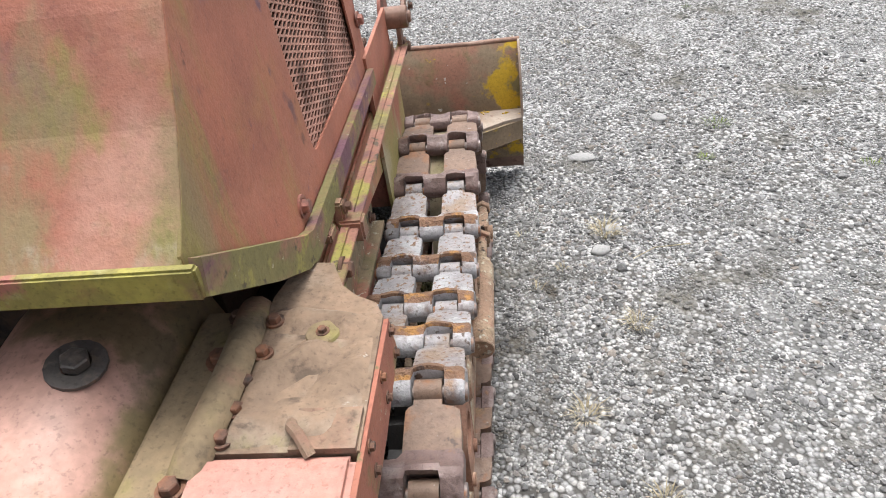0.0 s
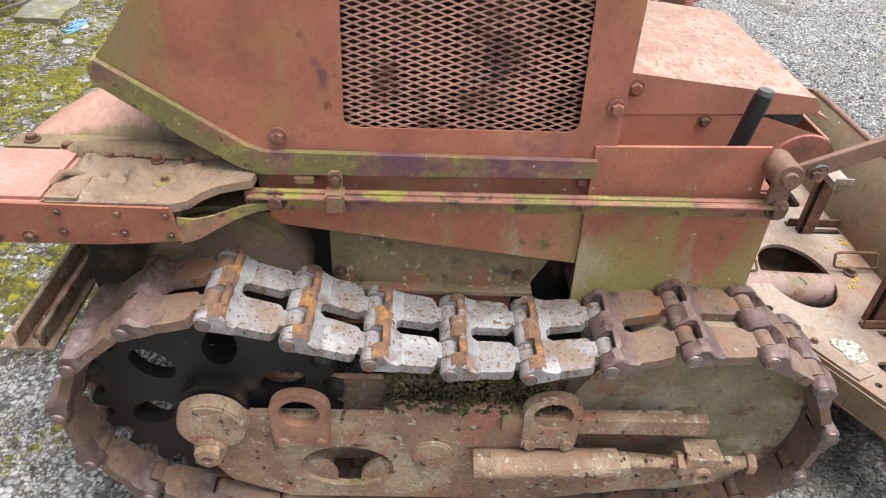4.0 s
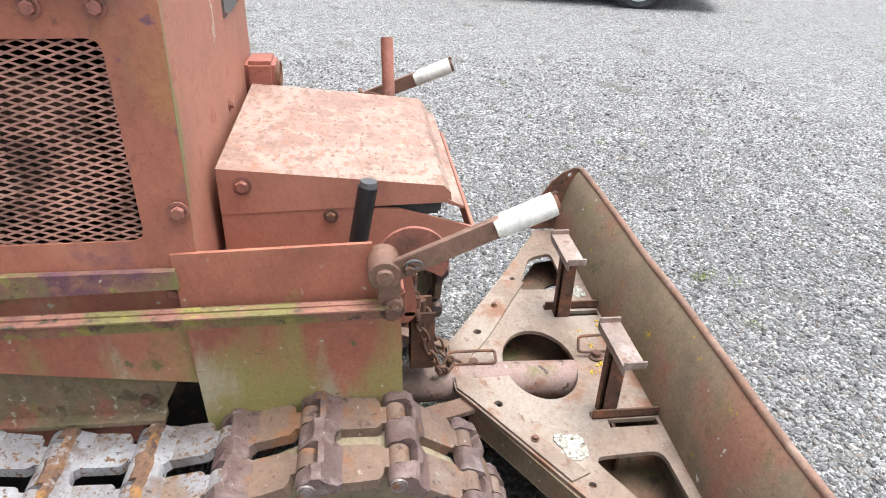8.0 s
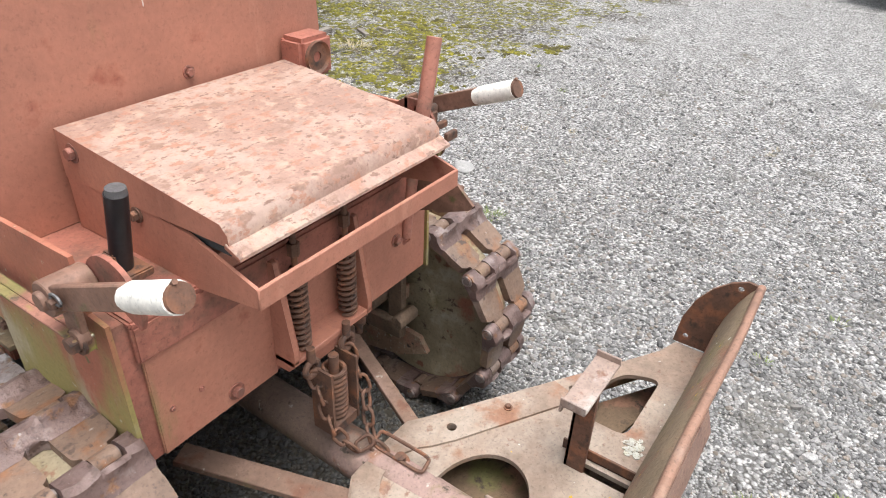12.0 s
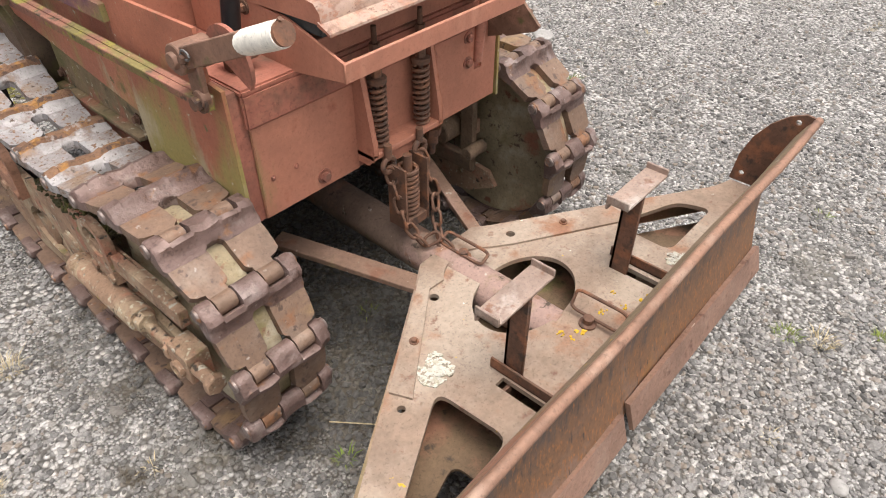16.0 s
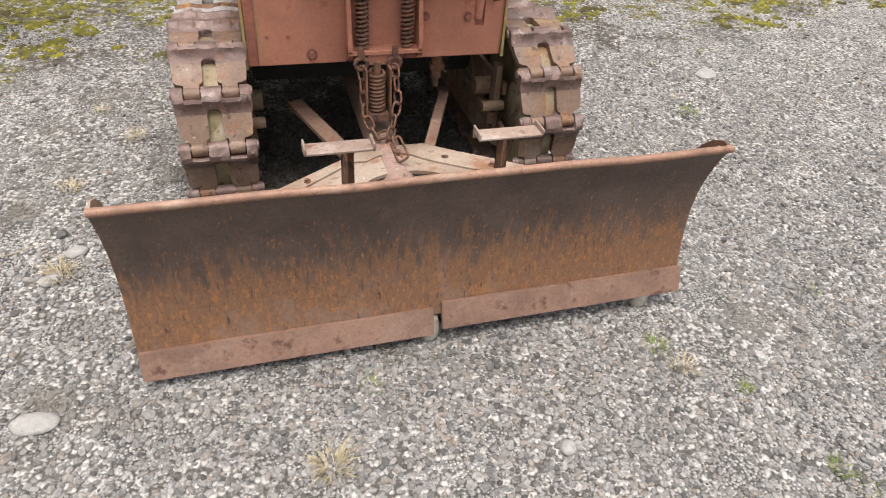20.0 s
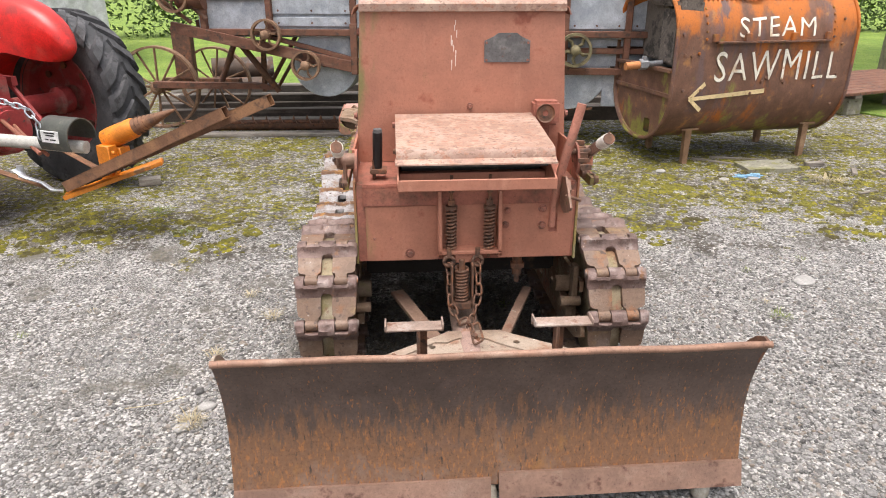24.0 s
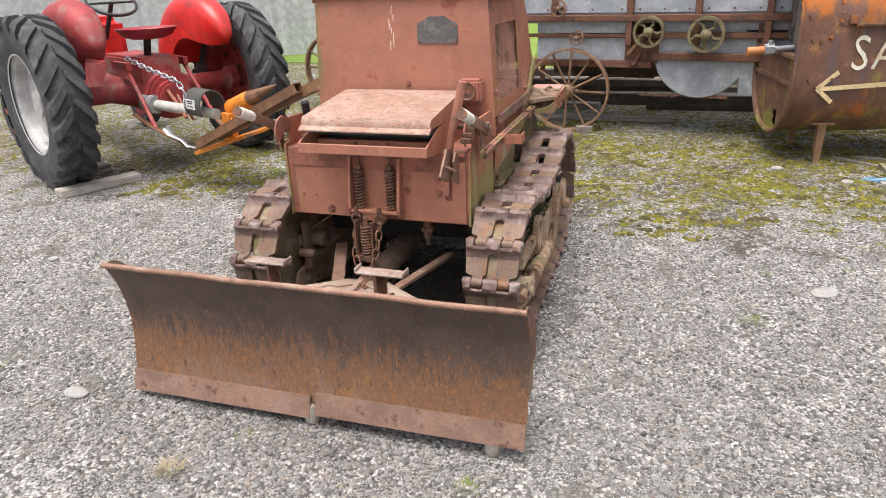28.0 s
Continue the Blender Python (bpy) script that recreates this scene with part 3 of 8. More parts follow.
slab(bm, (-0.378, -0.30, 0.812), (0.388, -0.100, 0.826))
slab(bm, (-0.30, -0.112, 0.745), (0.388, -0.098, 0.816))
part("top_ledge", soften(bm, 0.004), paint_tray, box_ob)
# black slab added behind the lever slot to give its inner shade
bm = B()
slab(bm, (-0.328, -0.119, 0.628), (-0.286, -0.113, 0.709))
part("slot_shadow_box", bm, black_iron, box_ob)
for x, z, s in ((0.222, 0.562, 1.0), (-0.135, 0.72, 0.8), (-0.13, 0.665, 0.8), (-0.265, 0.725, 0.9), (-0.265, 0.66, 0.9)):
    again("bolt", BOLT, TO_Y(x, -0.105, z, s), box_ob)
for x, z in ((0.35, 0.62), (0.29, 0.62)):
    again("bolt", BOLT, TO_Y(x, -0.104, z, 0.35), box_ob)

# seat lid on its tray
bm = B()
plate(bm, [(-0.43, 0.922), (-0.43, 1.014), (-0.016, 0.973), (-0.002, 0.958), (0.0, 0.938), (-0.12, 0.934)], "x", -0.276, 0.265)
soften(bm, 0.007, 3)
plate(bm, [(-0.006, 0.944), (0.024, 0.930), (0.025, 0.925), (-0.008, 0.936)], "x", -0.279, 0.268)
bm.normal_update()
for f in bm.faces:
    f.material_index = 1 if abs(f.normal.x) > 0.7 else 0
lid = part("seat_lid", bm, paint_lid, dozer, "sun-bleached pink sheet-metal seat lid")
lid.data.materials.append(paint_face)
bm = B()
slab(bm, (-0.264, -0.40, 0.905), (0.252, -0.018, 0.938))
part("seal", soften(bm, 0.006), foam, lid, "dark grey tray under the lid")
for x, to in ((0.262, TO_X), (-0.274, TO_NX)):
    again("bolt", BOLT, to(x, -0.387, 0.980, 1.0), lid)
tray = B()
for s, x in ((1, 0.257), (-1, -0.270)):
    bm = B()
    plate(bm, [(-0.43, 0.822), (-0.43, 0.95), (-0.20, 0.932), (-0.10, 0.925), (0.045, 0.882), (0.048, 0.846), (-0.10, 0.822)], "x", x, x + s * 0.006)
    part("tray_side", soften(bm, 0.002, 1), paint_face, dozer)
bm = B()
slab(bm, (-0.267, -0.43, 0.828), (0.255, -0.42, 0.94))
part("tray_back", bm, paint_face, dozer)
bm = B()
slab(bm, (-0.276, 0.042, 0.843), (0.263, 0.050, 0.882))
part("tray_lip", soften(bm, 0.002, 1), paint_face, dozer, "folded front lip")
slab(tray, (-0.267, -0.135, 0.826), (0.255, -0.100, 0.866))
soften(tray, 0.002, 1)
tray = part("tray", tray, paint_face, dozer, "red upright panel behind the open tray")
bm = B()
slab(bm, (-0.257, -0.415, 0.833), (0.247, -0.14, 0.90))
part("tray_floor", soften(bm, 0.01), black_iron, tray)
again("bolt", BOLT_RUST, TO_X(0.263, -0.23, 0.915, 0.8), tray)

# spring housing and its two springs
bm = B()
for x0, x1 in ((0.106, 0.120), (-0.112, -0.098)):
    plate(bm, [(-0.112, 0.555), (-0.112, 0.80), (-0.085, 0.80), (-0.052, 0.61), (-0.052, 0.575), (-0.07, 0.555)], "x", x0, x1)
slab(bm, (-0.112, -0.112, 0.570), (0.120, -0.052, 0.584))
slab(bm, (-0.098, -0.118, 0.55), (0.106, -0.106, 0.81))
slab(bm, (-0.04, -0.10, 0.535), (0.06, -0.06, 0.571))
housing = part("spring_housing", soften(bm, 0.002, 1), paint_face, dozer, "welded bracket that holds two coil springs")


def coil(bm, c, z0, z1, R, wire, turns, n=14):
    k = turns * n
    sweep(bm, [(c[0] + R * math.cos(2 * math.pi * i / n), c[1] + R * math.sin(2 * math.pi * i / n), z0 + (z1 - z0) * i / k) for i in range(k + 1)], wire, 6)


for x in (0.072, -0.066):
    bm = B()
    coil(bm, (x, -0.078), 0.588, 0.735, 0.017, 0.0042, 11)
    rod(bm, (x, -0.078, 0.55), (x, -0.078, 0.862), 0.006)
    rod(bm, (x, -0.078, 0.800), (x, -0.078, 0.826), 0.012, n=6)
    rod(bm, (x, -0.078, 0.738), (x, -0.078, 0.750), 0.022)
    rod(bm, (x, -0.078, 0.752), (x, -0.078, 0.772), 0.013, n=6)
    part("coil_spring", bm, rust_dark, housing, "rusty coil spring", 50)

# lower spring, eye bolts and the two chains
bm = B()
coil(bm, (0.036, -0.03), 0.405, 0.53, 0.022, 0.0052, 10)
rod(bm, (0.036, -0.03, 0.36), (0.036, -0.03, 0.56), 0.011)
slab(bm, (0.004, -0.06, 0.375), (0.068, 0.0, 0.398))
slab(bm, (-0.004, -0.058, 0.375), (0.002, 0.0, 0.545))
slab(bm, (0.070, -0.058, 0.375), (0.076, 0.0, 0.545))
part("lift_spring", bm, rust_dark, dozer, "rusty lift spring in a strap", 50)


def chain_link_mesh(L, W, r, material):
    bm = B()
    k = 16
    pts = []
    for i in range(k):
        a = 2 * math.pi * i / k
        pts.append((W * math.cos(a), 0, (L - W) * (1 if math.sin(a) > 0.01 else -1 if math.sin(a) < -0.01 else 0) + W * math.sin(a)))
    sweep(bm, pts, r, 7, True)
    return mesh_of("link", bm, material, 60)


CHAIN = chain_link_mesh(0.0215, 0.0125, 0.0042, rust_dark)


def hang_chain(pts, parent, me=CHAIN, pitch=0.034):
    """Chain links along a line of points."""
    pts = [Vector(p) for p in pts]
    seg = [(b - a).length for a, b in zip(pts, pts[1:])]
    n = max(2, int(sum(seg) / pitch))
    for i in range(n):
        d = (i + 0.5) / n * sum(seg)
        for a, b, s in zip(pts, pts[1:], seg):
            if d <= s or b is pts[-1]:
                p, t = a.lerp(b, min(1, d / s)), (b - a).normalized()
                break
            d -= s
        q = t.to_track_quat("Z", "Y").to_matrix().to_4x4()
        again("link", me, Matrix.Translation(p) @ q @ pose(0, 0, 0, 0, 0, 45 + 90 * (i % 2)), parent)


for x, end in ((0.082, [(0.080, 0.0, 0.40), (0.050, 0.03, 0.335), (0.022, 0.055, 0.36)]), (-0.022, [(-0.024, 0.0, 0.44), (0.0, 0.03, 0.36), (0.015, 0.055, 0.335), (0.01, 0.085, 0.318)])):
    bm = B()
    sweep(bm, [(x + 0.018 * math.cos(a), -0.045, 0.548 + 0.018 * math.sin(a)) for a in [2 * math.pi * i / 14 for i in range(14)]], 0.007, 8, True)
    rod(bm, (x, -0.045, 0.566), (x, -0.045, 0.60), 0.009)
    eye = part("eye_bolt", bm, rust_dark, dozer)
    ch = tagged(new("lift_chain"), "rusty lift chain")
    ch.parent = dozer
    hang_chain([(x, -0.045, 0.54)] + end, ch)
bm = B()
rod(bm, (-0.19, -0.16, 0.44), (-0.19, -0.16, 0.54), 0.018)
rod(bm, (-0.19, -0.16, 0.47), (-0.19, -0.16, 0.49), 0.028, n=6)
rod(bm, (-0.19, -0.16, 0.41), (-0.19, -0.16, 0.44), 0.010)
part("drain_plug", bm, rust_dark, dozer)

# belly, push beam and braces
beam_rust = surface("pink_brown_pipe", (0.17, 0.115, 0.085), 0.7, 0, (((0.30, 0.20, 0.17), 6, 0.50, 0.64, 7, ("y", 0.0, 0.25, 0.2)), ((0.17, 0.14, 0.06), 7, 0.54, 0.68, 7), ((0.22, 0.11, 0.065), 12, 0.56, 0.68, 7), ((0.07, 0.05, 0.035), 30, 0.60, 0.68, 6), ((0.40, 0.37, 0.32), 40, 0.68, 0.72, 4)), fine)
brace_rust = surface("olive_brown_brace", (0.19, 0.115, 0.08), 0.8, 0, (((0.26, 0.165, 0.125), 7, 0.48, 0.64, 7), ((0.18, 0.145, 0.065), 8, 0.56, 0.68, 7), ((0.17, 0.08, 0.05), 14, 0.56, 0.68, 7), ((0.36, 0.31, 0.26), 46, 0.66, 0.72, 5)), fine)
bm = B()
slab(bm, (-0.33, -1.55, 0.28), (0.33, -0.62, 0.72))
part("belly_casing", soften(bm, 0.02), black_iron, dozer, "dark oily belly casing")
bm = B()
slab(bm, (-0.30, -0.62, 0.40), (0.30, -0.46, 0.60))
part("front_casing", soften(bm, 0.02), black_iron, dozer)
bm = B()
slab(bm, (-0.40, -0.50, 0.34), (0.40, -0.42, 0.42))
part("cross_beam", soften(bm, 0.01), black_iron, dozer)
bm = B()
rod(bm, (0.02, -0.62, 0.30), (0.02, 0.41, 0.262), 0.052, n=28)
part("push_beam", bm, beam_rust, dozer, "round steel push beam")
for a, b in (((0.275, -0.262, 0.329), (0.11, 0.14, 0.284)), ((-0.255, -0.262, 0.329), (-0.08, 0.14, 0.284))):
    bm = B()
    d = Vector(b) - Vector(a)
    m = Matrix.Translation((Vector(a) + Vector(b)) / 2) @ d.to_track_quat("Y", "Z").to_matrix().to_4x4()
    slab(bm, (-(0.027 if a[0] > 0 else 0.018), -d.length / 2, -0.008), (0.027 if a[0] > 0 else 0.018, d.length / 2, 0.008), m)
    part("brace", soften(bm, 0.002, 1), brace_rust, dozer, "flat steel brace")

# side below the hood: strip, push rail and tapered panel
for s in (1, -1):
    bm = B()
    slab(bm, (s * 0.388, -1.12, 0.77), (s * 0.402, -0.47, 0.872))
    part("strip_panel", bm, paint_box, dozer)
    again("bolt", BOLT, (TO_X if s > 0 else TO_NX)(s * 0.402, -0.497, 0.846, 0.9), dozer)
    bm = B()
    plate(bm, [(-1.135, 0.826), (-1.135, 0.786), (-1.06, 0.789), (-0.112, 0.806), (-0.108, 0.836)], "x", s * 0.436, s * 0.450)
    slab(bm, (s * 0.436, -1.13, 0.806), (s * 0.464, -0.115, 0.812), Matrix.Translation((0, -0.62, 0.820)) @ pose(0, 0, 0, 0.7, 0, 0) @ Matrix.Translation((0, 0.62, -0.803)))
    rail = part("steering_rail", soften(bm, 0.0015, 1), rail_paint, dozer, "lichened flat push rail along the side")
    again("bolt", BOLT_RUST, (TO_X if s > 0 else TO_NX)(s * 0.450, -1.078, 0.811, 1.15), rail)
    again("bolt", BOLT_RUST, (TO_X if s > 0 else TO_NX)(s * 0.450, -0.125, 0.824, 1.2), rail)
    bm = B()
    slab(bm, (s * 0.430, -0.985, 0.795), (s * 0.472, -0.950, 0.836))
    slab(bm, (s * 0.425, -0.980, 0.82), (s * 0.444, -0.955, 0.868))
    again("bolt", BOLT_RUST, (TO_X if s > 0 else TO_NX)(s * 0.444, -0.967, 0.856, 0.7), rail)
    part("clamp", soften(bm, 0.004), flange_paint, rail)
    bm = B()
    slab(bm, (s * 0.402, -1.045, 0.836), (s * 0.436, -1.008, 0.853))
    part("stop_block", soften(bm, 0.003), flange_paint, dozer)
    bm = B()
    plate(bm, [(-1.10, 0.785), (-0.478, 0.800), (-0.480, 0.648), (-1.105, 0.730)], "x", s * 0.404, s * 0.410)
    part("tapered_panel", soften(bm, 0.0012, 1), paint_box, dozer, "tapered red side panel blotched with lichen")
    bm = B()
    plate(bm, [(-0.992, 0.75), (-0.50, 0.75), (-0.515, 0.66), (-0.560, 0.572), (-0.560, 0.552), (-0.992, 0.552)], "x", s * 0.375, s * 0.382)
    slab(bm, (s * 0.376, -0.995, 0.548), (s * 0.408, -0.558, 0.560))
    sheet = part("belly_sheet", soften(bm, 0.0012, 1), sheet_green, dozer, "grey-green mossy lower sheet")
    for y in (-0.975, -0.59):
        again("bolt", BOLT_RUST, (TO_X if s > 0 else TO_NX)(s * 0.383, y, 0.59, 0.8), sheet)
    bm = B()
    slab(bm, (s * 0.35, -0.97, 0.49), (s * 0.395, -0.60, 0.548))
    slab(bm, (s * 0.40, -1.30, 0.47), (s * 0.425, -0.36, 0.485))
    part("sill", soften(bm, 0.004), paint_tray, dozer)

# levers
for s in (1, -1):
    bm = B()
    plate(bm, arc(-0.085, 0.895, 0.064, 0.064, -35, 160, 16), "x", s * 0.398, s * 0.406)
    quad = part("quadrant", soften(bm, 0.0015, 1), paint_tray, dozer, "dirty red lever quadrant")
    lv = B()
    rod(lv, (s * 0.408, -0.138, 0.905), (s * 0.474, -0.138, 0.905), 0.028, n=20)
    rod(lv, (s * 0.430, -0.138, 0.905), (s * 0.482, -0.138, 0.905), 0.016, n=8)
    rod(lv, (s * 0.440, -0.122, 0.832), (s * 0.458, -0.122, 0.832), 0.017, n=8)
    slab(lv, (s * 0.440, -0.150, 0.835), (s * 0.452, -0.110, 0.905))
    a, b = Vector((s * 0.464, -0.135, 0.905)), Vector((s * 0.451, 0.062, 0.986))
    d = b - a
    slab(lv, (-0.006, -d.length / 2, -0.019), (0.006, d.length / 2, 0.019), Matrix.Translation((a + b) / 2) @ d.to_track_quat("Y", "Z").to_matrix().to_4x4())
    soften(lv, 0.002, 1)
    lever = part("steering_lever", lv, lever_paint, dozer, "brown steel steering lever")
    bm = B()
    e = Vector((s * 0.447, 0.150, 1.022))
    sweep(bm, [b - d * 0.08, b, b.lerp(e, 0.3), b.lerp(e, 0.6), b.lerp(e, 0.93)], [0.017, 0.0205, 0.0205, 0.021, 0.0205], 16)
    part("grip", bm, white_tape, lever, "white tape-wrapped grip")
    bm = B()
    rod(bm, b.lerp(e, 0.9), e, 0.0185, n=16)
    rod(bm, b.lerp(e, 0.6), b.lerp(e, 0.98) + Vector((0, -0.004, 0.02)), 0.004, n=6)
    part("grip_end", bm, rust_dark, lever)
    again("bolt", BOLT_RUST, (TO_X if s > 0 else TO_NX)(s * 0.474, -0.098, 0.920, 0.7), lever)
    bm = B()
    sweep(bm, [(s * 0.478, -0.090 + 0.013 * math.cos(a), 0.929 + 0.008 * math.sin(a)) for a in [2 * math.pi * i / 12 for i in range(12)]], 0.0022, 6, True)
    part("cotter_ring", bm, plate_lead, lever, "bent wire cotter")
    if s < 0:
        # the left lever is set further back
        lever.location = quad.location = (0.02, -0.06, 0)
bm = B()
rod(bm, (0.333, -0.185, 0.865), (0.328, -0.160, 1.003), 0.0175, n=18)
grip = part("black_lever", bm, black_grip, dozer, "short lever with a black rubber grip")
bm = B()
rod(bm, (0.3275, -0.159, 1.002), (0.3273, -0.158, 1.013), 0.0165, 0.015, n=18)
part("cap", bm, plate_lead, grip)
bm = B()
slab(bm, (0.30, -0.215, 0.850), (0.36, -0.150, 0.866))
slab(bm, (0.34, -0.20, 0.826), (0.352, -0.17, 0.90))
part("lever_bracket", soften(bm, 0.003), rust_dark, grip)
bm = B()
sweep(bm, [(-0.300, -0.100, 0.655), (-0.305, -0.096, 0.76), (-0.322, -0.092, 0.87), (-0.350, -0.090, 0.98), (-0.380, -0.092, 1.104)], [0.012, 0.014, 0.0165, 0.0165, 0.0165], 14)
hl = part("hand_lever", bm, surface("red_pipe_paint", (0.36, 0.15, 0.105), 0.6, 0, (((0.22, 0.12, 0.085), 16, 0.5, 0.68, 5), ((0.45, 0.27, 0.2), 24, 0.6, 0.72, 4)), fine), dozer, "bent red pipe lever")
bm = B()
plate(bm, [(-0.115, 0.70), (-0.06, 0.72), (-0.045, 0.81), (-0.07, 0.84), (-0.115, 0.82)], "x", -0.352, -0.344)
part("pedal_plate", soften(bm, 0.002, 1), lever_paint, hl)
bm = B()
for k in range(5):
    y = -0.17 + 0.028 * k
    slab(bm, (-0.418, y, 0.88 + 0.02 * (k % 2)), (-0.378, y + 0.012, 0.96 - 0.015 * k))
rod(bm, (-0.43, -0.12, 0.93), (-0.34, -0.12, 0.93), 0.012)
part("ratchet", soften(bm, 0.002, 1), rust_dark, dozer, "rusty ratchet and pins")

# brake pedal fin, its backing plate and a strap on the left
bm = B()
plate(bm, [(-0.09, 0.85), (-0.03, 0.862), (0.062, 0.778), (0.052, 0.765), (-0.03, 0.732), (-0.09, 0.75)], "x", -0.331, -0.323)
pedal = part("pedal_fin", soften(bm, 0.002, 1), lever_paint, dozer, "rubbed brown pedal plate")
bm = B()
rod(bm, (-0.375, 0.0, 0.785), (-0.318, 0.0, 0.805), 0.006, n=8)
part("pin", bm, rust_dark, pedal)

bm = B()
plate(bm, [(-0.43, -0.418), (-0.528, -0.418), (-0.535, -0.425), (-0.535, -0.50), (-0.529, -0.50), (-0.529, -0.428), (-0.525, -0.424), (-0.43, -0.424)], "z", 0.795, 0.835)
part("strap", bm, paint_box, dozer, "bent flat strap")

# gearbox cover and final drive casings at the rear
pink_cover = surface("faded_pink_cover_paint", (0.39, 0.185, 0.14), 0.6, 0, (((0.43, 0.245, 0.20), 5, 0.42, 0.66, 5), ((0.34, 0.13, 0.09), 9, 0.58, 0.70, 6), (ALGAE, 7, 0.66, 0.78, 6), ((0.17, 0.085, 0.06), 40, 0.66, 0.74, 4)), fine)
olive_cast = surface("olive_stained_casting", (0.21, 0.15, 0.085), 0.85, 0, (((0.225, 0.19, 0.065), 8, 0.52, 0.70, 6), ((0.27, 0.14, 0.095), 7, 0.52, 0.68, 6), ((0.10, 0.075, 0.045), 12, 0.55, 0.70, 6)), ((80, 0.5, 0.003), (22, 0.3, 0.006)))
CREST = [(-1.16, 0.925), (-1.26, 0.924), (-1.34, 0.915), (-1.42, 0.902), (-1.48, 0.886), (-1.54, 0.86), (-1.60, 0.825), (-1.66, 0.785), (-1.72, 0.735), (-1.78, 0.68)]
bm = B()
rows = []
for y, zc in CREST:
    row = []
    for k in range(25):
        u = -1 + k / 12
        h = max(0.0, 1 - abs(u) ** 2.5) ** (1 / 2.5)
        row.append(bm.verts.new((0.155 + 0.150 * u, y, 0.66 + (zc - 0.66) * h)))
    rows.append(row)
for A, C in zip(rows, rows[1:]):
    for a0, a1, c1, c0 in zip(A, A[1:], C[1:], C):
        bm.faces.new((a0, a1, c1, c0))
bm.faces.new(rows[0])
bm.faces.new(list(reversed(rows[-1])))
dome = part("gearbox_cover", bm, dome_paint, dozer, "domed pale pink cover sloping down to the rear", 60)
BIG_BOLT = bolt_mesh("bolt", 0.0165, 0.018, surface("dark_steel_bolt", (0.10, 0.085, 0.075), 0.5, 0.3, (((0.20, 0.15, 0.12), 30, 0.48, 0.66, 5),), fine), 2.1)
again("bolt", BIG_BOLT, pose(0.207, -1.358, 0.905, 8, 14, 0), dome)
bm = B()
slab(bm, (-0.36, -1.62, 0.62), (0.37, -1.20, 0.775))
part("rear_casing", soften(bm, 0.02), cast_top, dozer, "dusty rear casing")
for s in (1, -1):
    bm = B()
    top = [(s * 0.385, -1.448), (s * 0.385, -1.19), (s * 0.402, -1.122), (s * 0.415, -1.115), (s * 0.455, -1.118), (s * 0.462, -1.135), (s * 0.478, -1.172), (s * 0.502, -1.196), (s * 0.530, -1.212), (s * 0.543, -1.24), (s * 0.545, -1.448)]
    plate(bm, top, "z", 0.838, 0.855)
    plate(bm, [(s * 0.388, -1.448), (s * 0.388, -1.27), (s * 0.44, -1.262), (s * 0.515, -1.250), (s * 0.539, -1.262), (s * 0.542, -1.448)], "z", 0.775, 0.8385)
    casing = part("final_drive_cover", soften(bm, 0.005), cast_top, dozer, "dusty bolted final drive cover")
    bm = B()
    g = [[bm.verts.new((s * (0.392 + 0.146 * i / 14), -1.442 + 0.225 * j / 22 - 0.03 * (i / 14) ** 3 * (j / 22) ** 4, 0.8545 + 0.020 * max(0, noise.noise(Vector((i * 0.22, j * 0.22, 3 * s))) + 0.25) * min(1, i, j, 14 - i, 22 - j))) for j in range(23)] for i in range(15)]
    for A, C in zip(g, g[1:]):
        for j in range(22):
            bm.faces.new((A[j], A[j + 1], C[j + 1], C[j]))
    part("caked_dirt", bm, cast_top, casing, "uneven crust of dirt", 70)
    bm = B()
    plate(bm, [(-1.622, 0.768), (-1.622, 0.853), (-1.24, 0.850), (-1.228, 0.782), (-1.36, 0.770)], "x", s * 0.543, s * 0.5495)
    part("cover_side", soften(bm, 0.002, 1), paint_box, casing, "red painted side of the cover")
    bm = B()
    slab(bm, (s * 0.365, -1.62, 0.770), (s * 0.5425, -1.452, 0.858))
    part("cover_box", soften(bm, 0.007), pink_cover, casing, "smooth pink box section")
    bm = B()
    slab(bm, (s * 0.285, -1.62, 0.76), (s * 0.362, -1.20, 0.850))
    part("collar", soften(bm, 0.012), olive_cast, casing, "olive-stained collar")
    bm = B()
    sweep(bm, [(s * (0.362 + 0.014 * math.sin(math.pi * k / 12)), -1.475 + 0.275 * k / 12, 0.846 + 0.020 * math.sin(math.pi * k / 12) ** 0.6) for k in range(13)], 0.022, 10, flat=0.8)
    part("flange_ridge", bm, olive_cast, casing, "rounded olive ridge")
    bm = B()
    lathe(bm, [(0.0, 0.003), (0.021, 0.003), (0.023, 0.0)], pose(s * 0.470, -1.268, 0.856), 20)
    part("boss", bm, olive_cast, casing)
    for x, y, z, k in ((0.402, -1.244, 0.857, 0.72), (0.402, -1.303, 0.857, 0.72), (0.397, -1.352, 0.857, 0.72), (0.395, -1.392, 0.857, 0.68), (0.393, -1.432, 0.857, 0.72), (0.470, -1.268, 0.858, 0.5), (0.354, -1.488, 0.850, 0.9), (0.325, -1.57, 0.850, 0.85), (0.345, -1.225, 0.850, 0.75)):
        again("bolt", BOLT_RUST, TO_Z(s * x, y, z, k), casing)
    again("bolt", BOLT_RUST, TO_Z(s * 0.346, -1.305, 0.850, 1.0), casing)
    for y, z in ((-1.330, 0.838), (-1.248, 0.836), (-1.325, 0.797), (-1.246, 0.795), (-1.43, 0.838), (-1.43, 0.797)):
        again("bolt", BOLT_RUST, (TO_X if s > 0 else TO_NX)(s * 0.549, y, z, 0.45), casing)
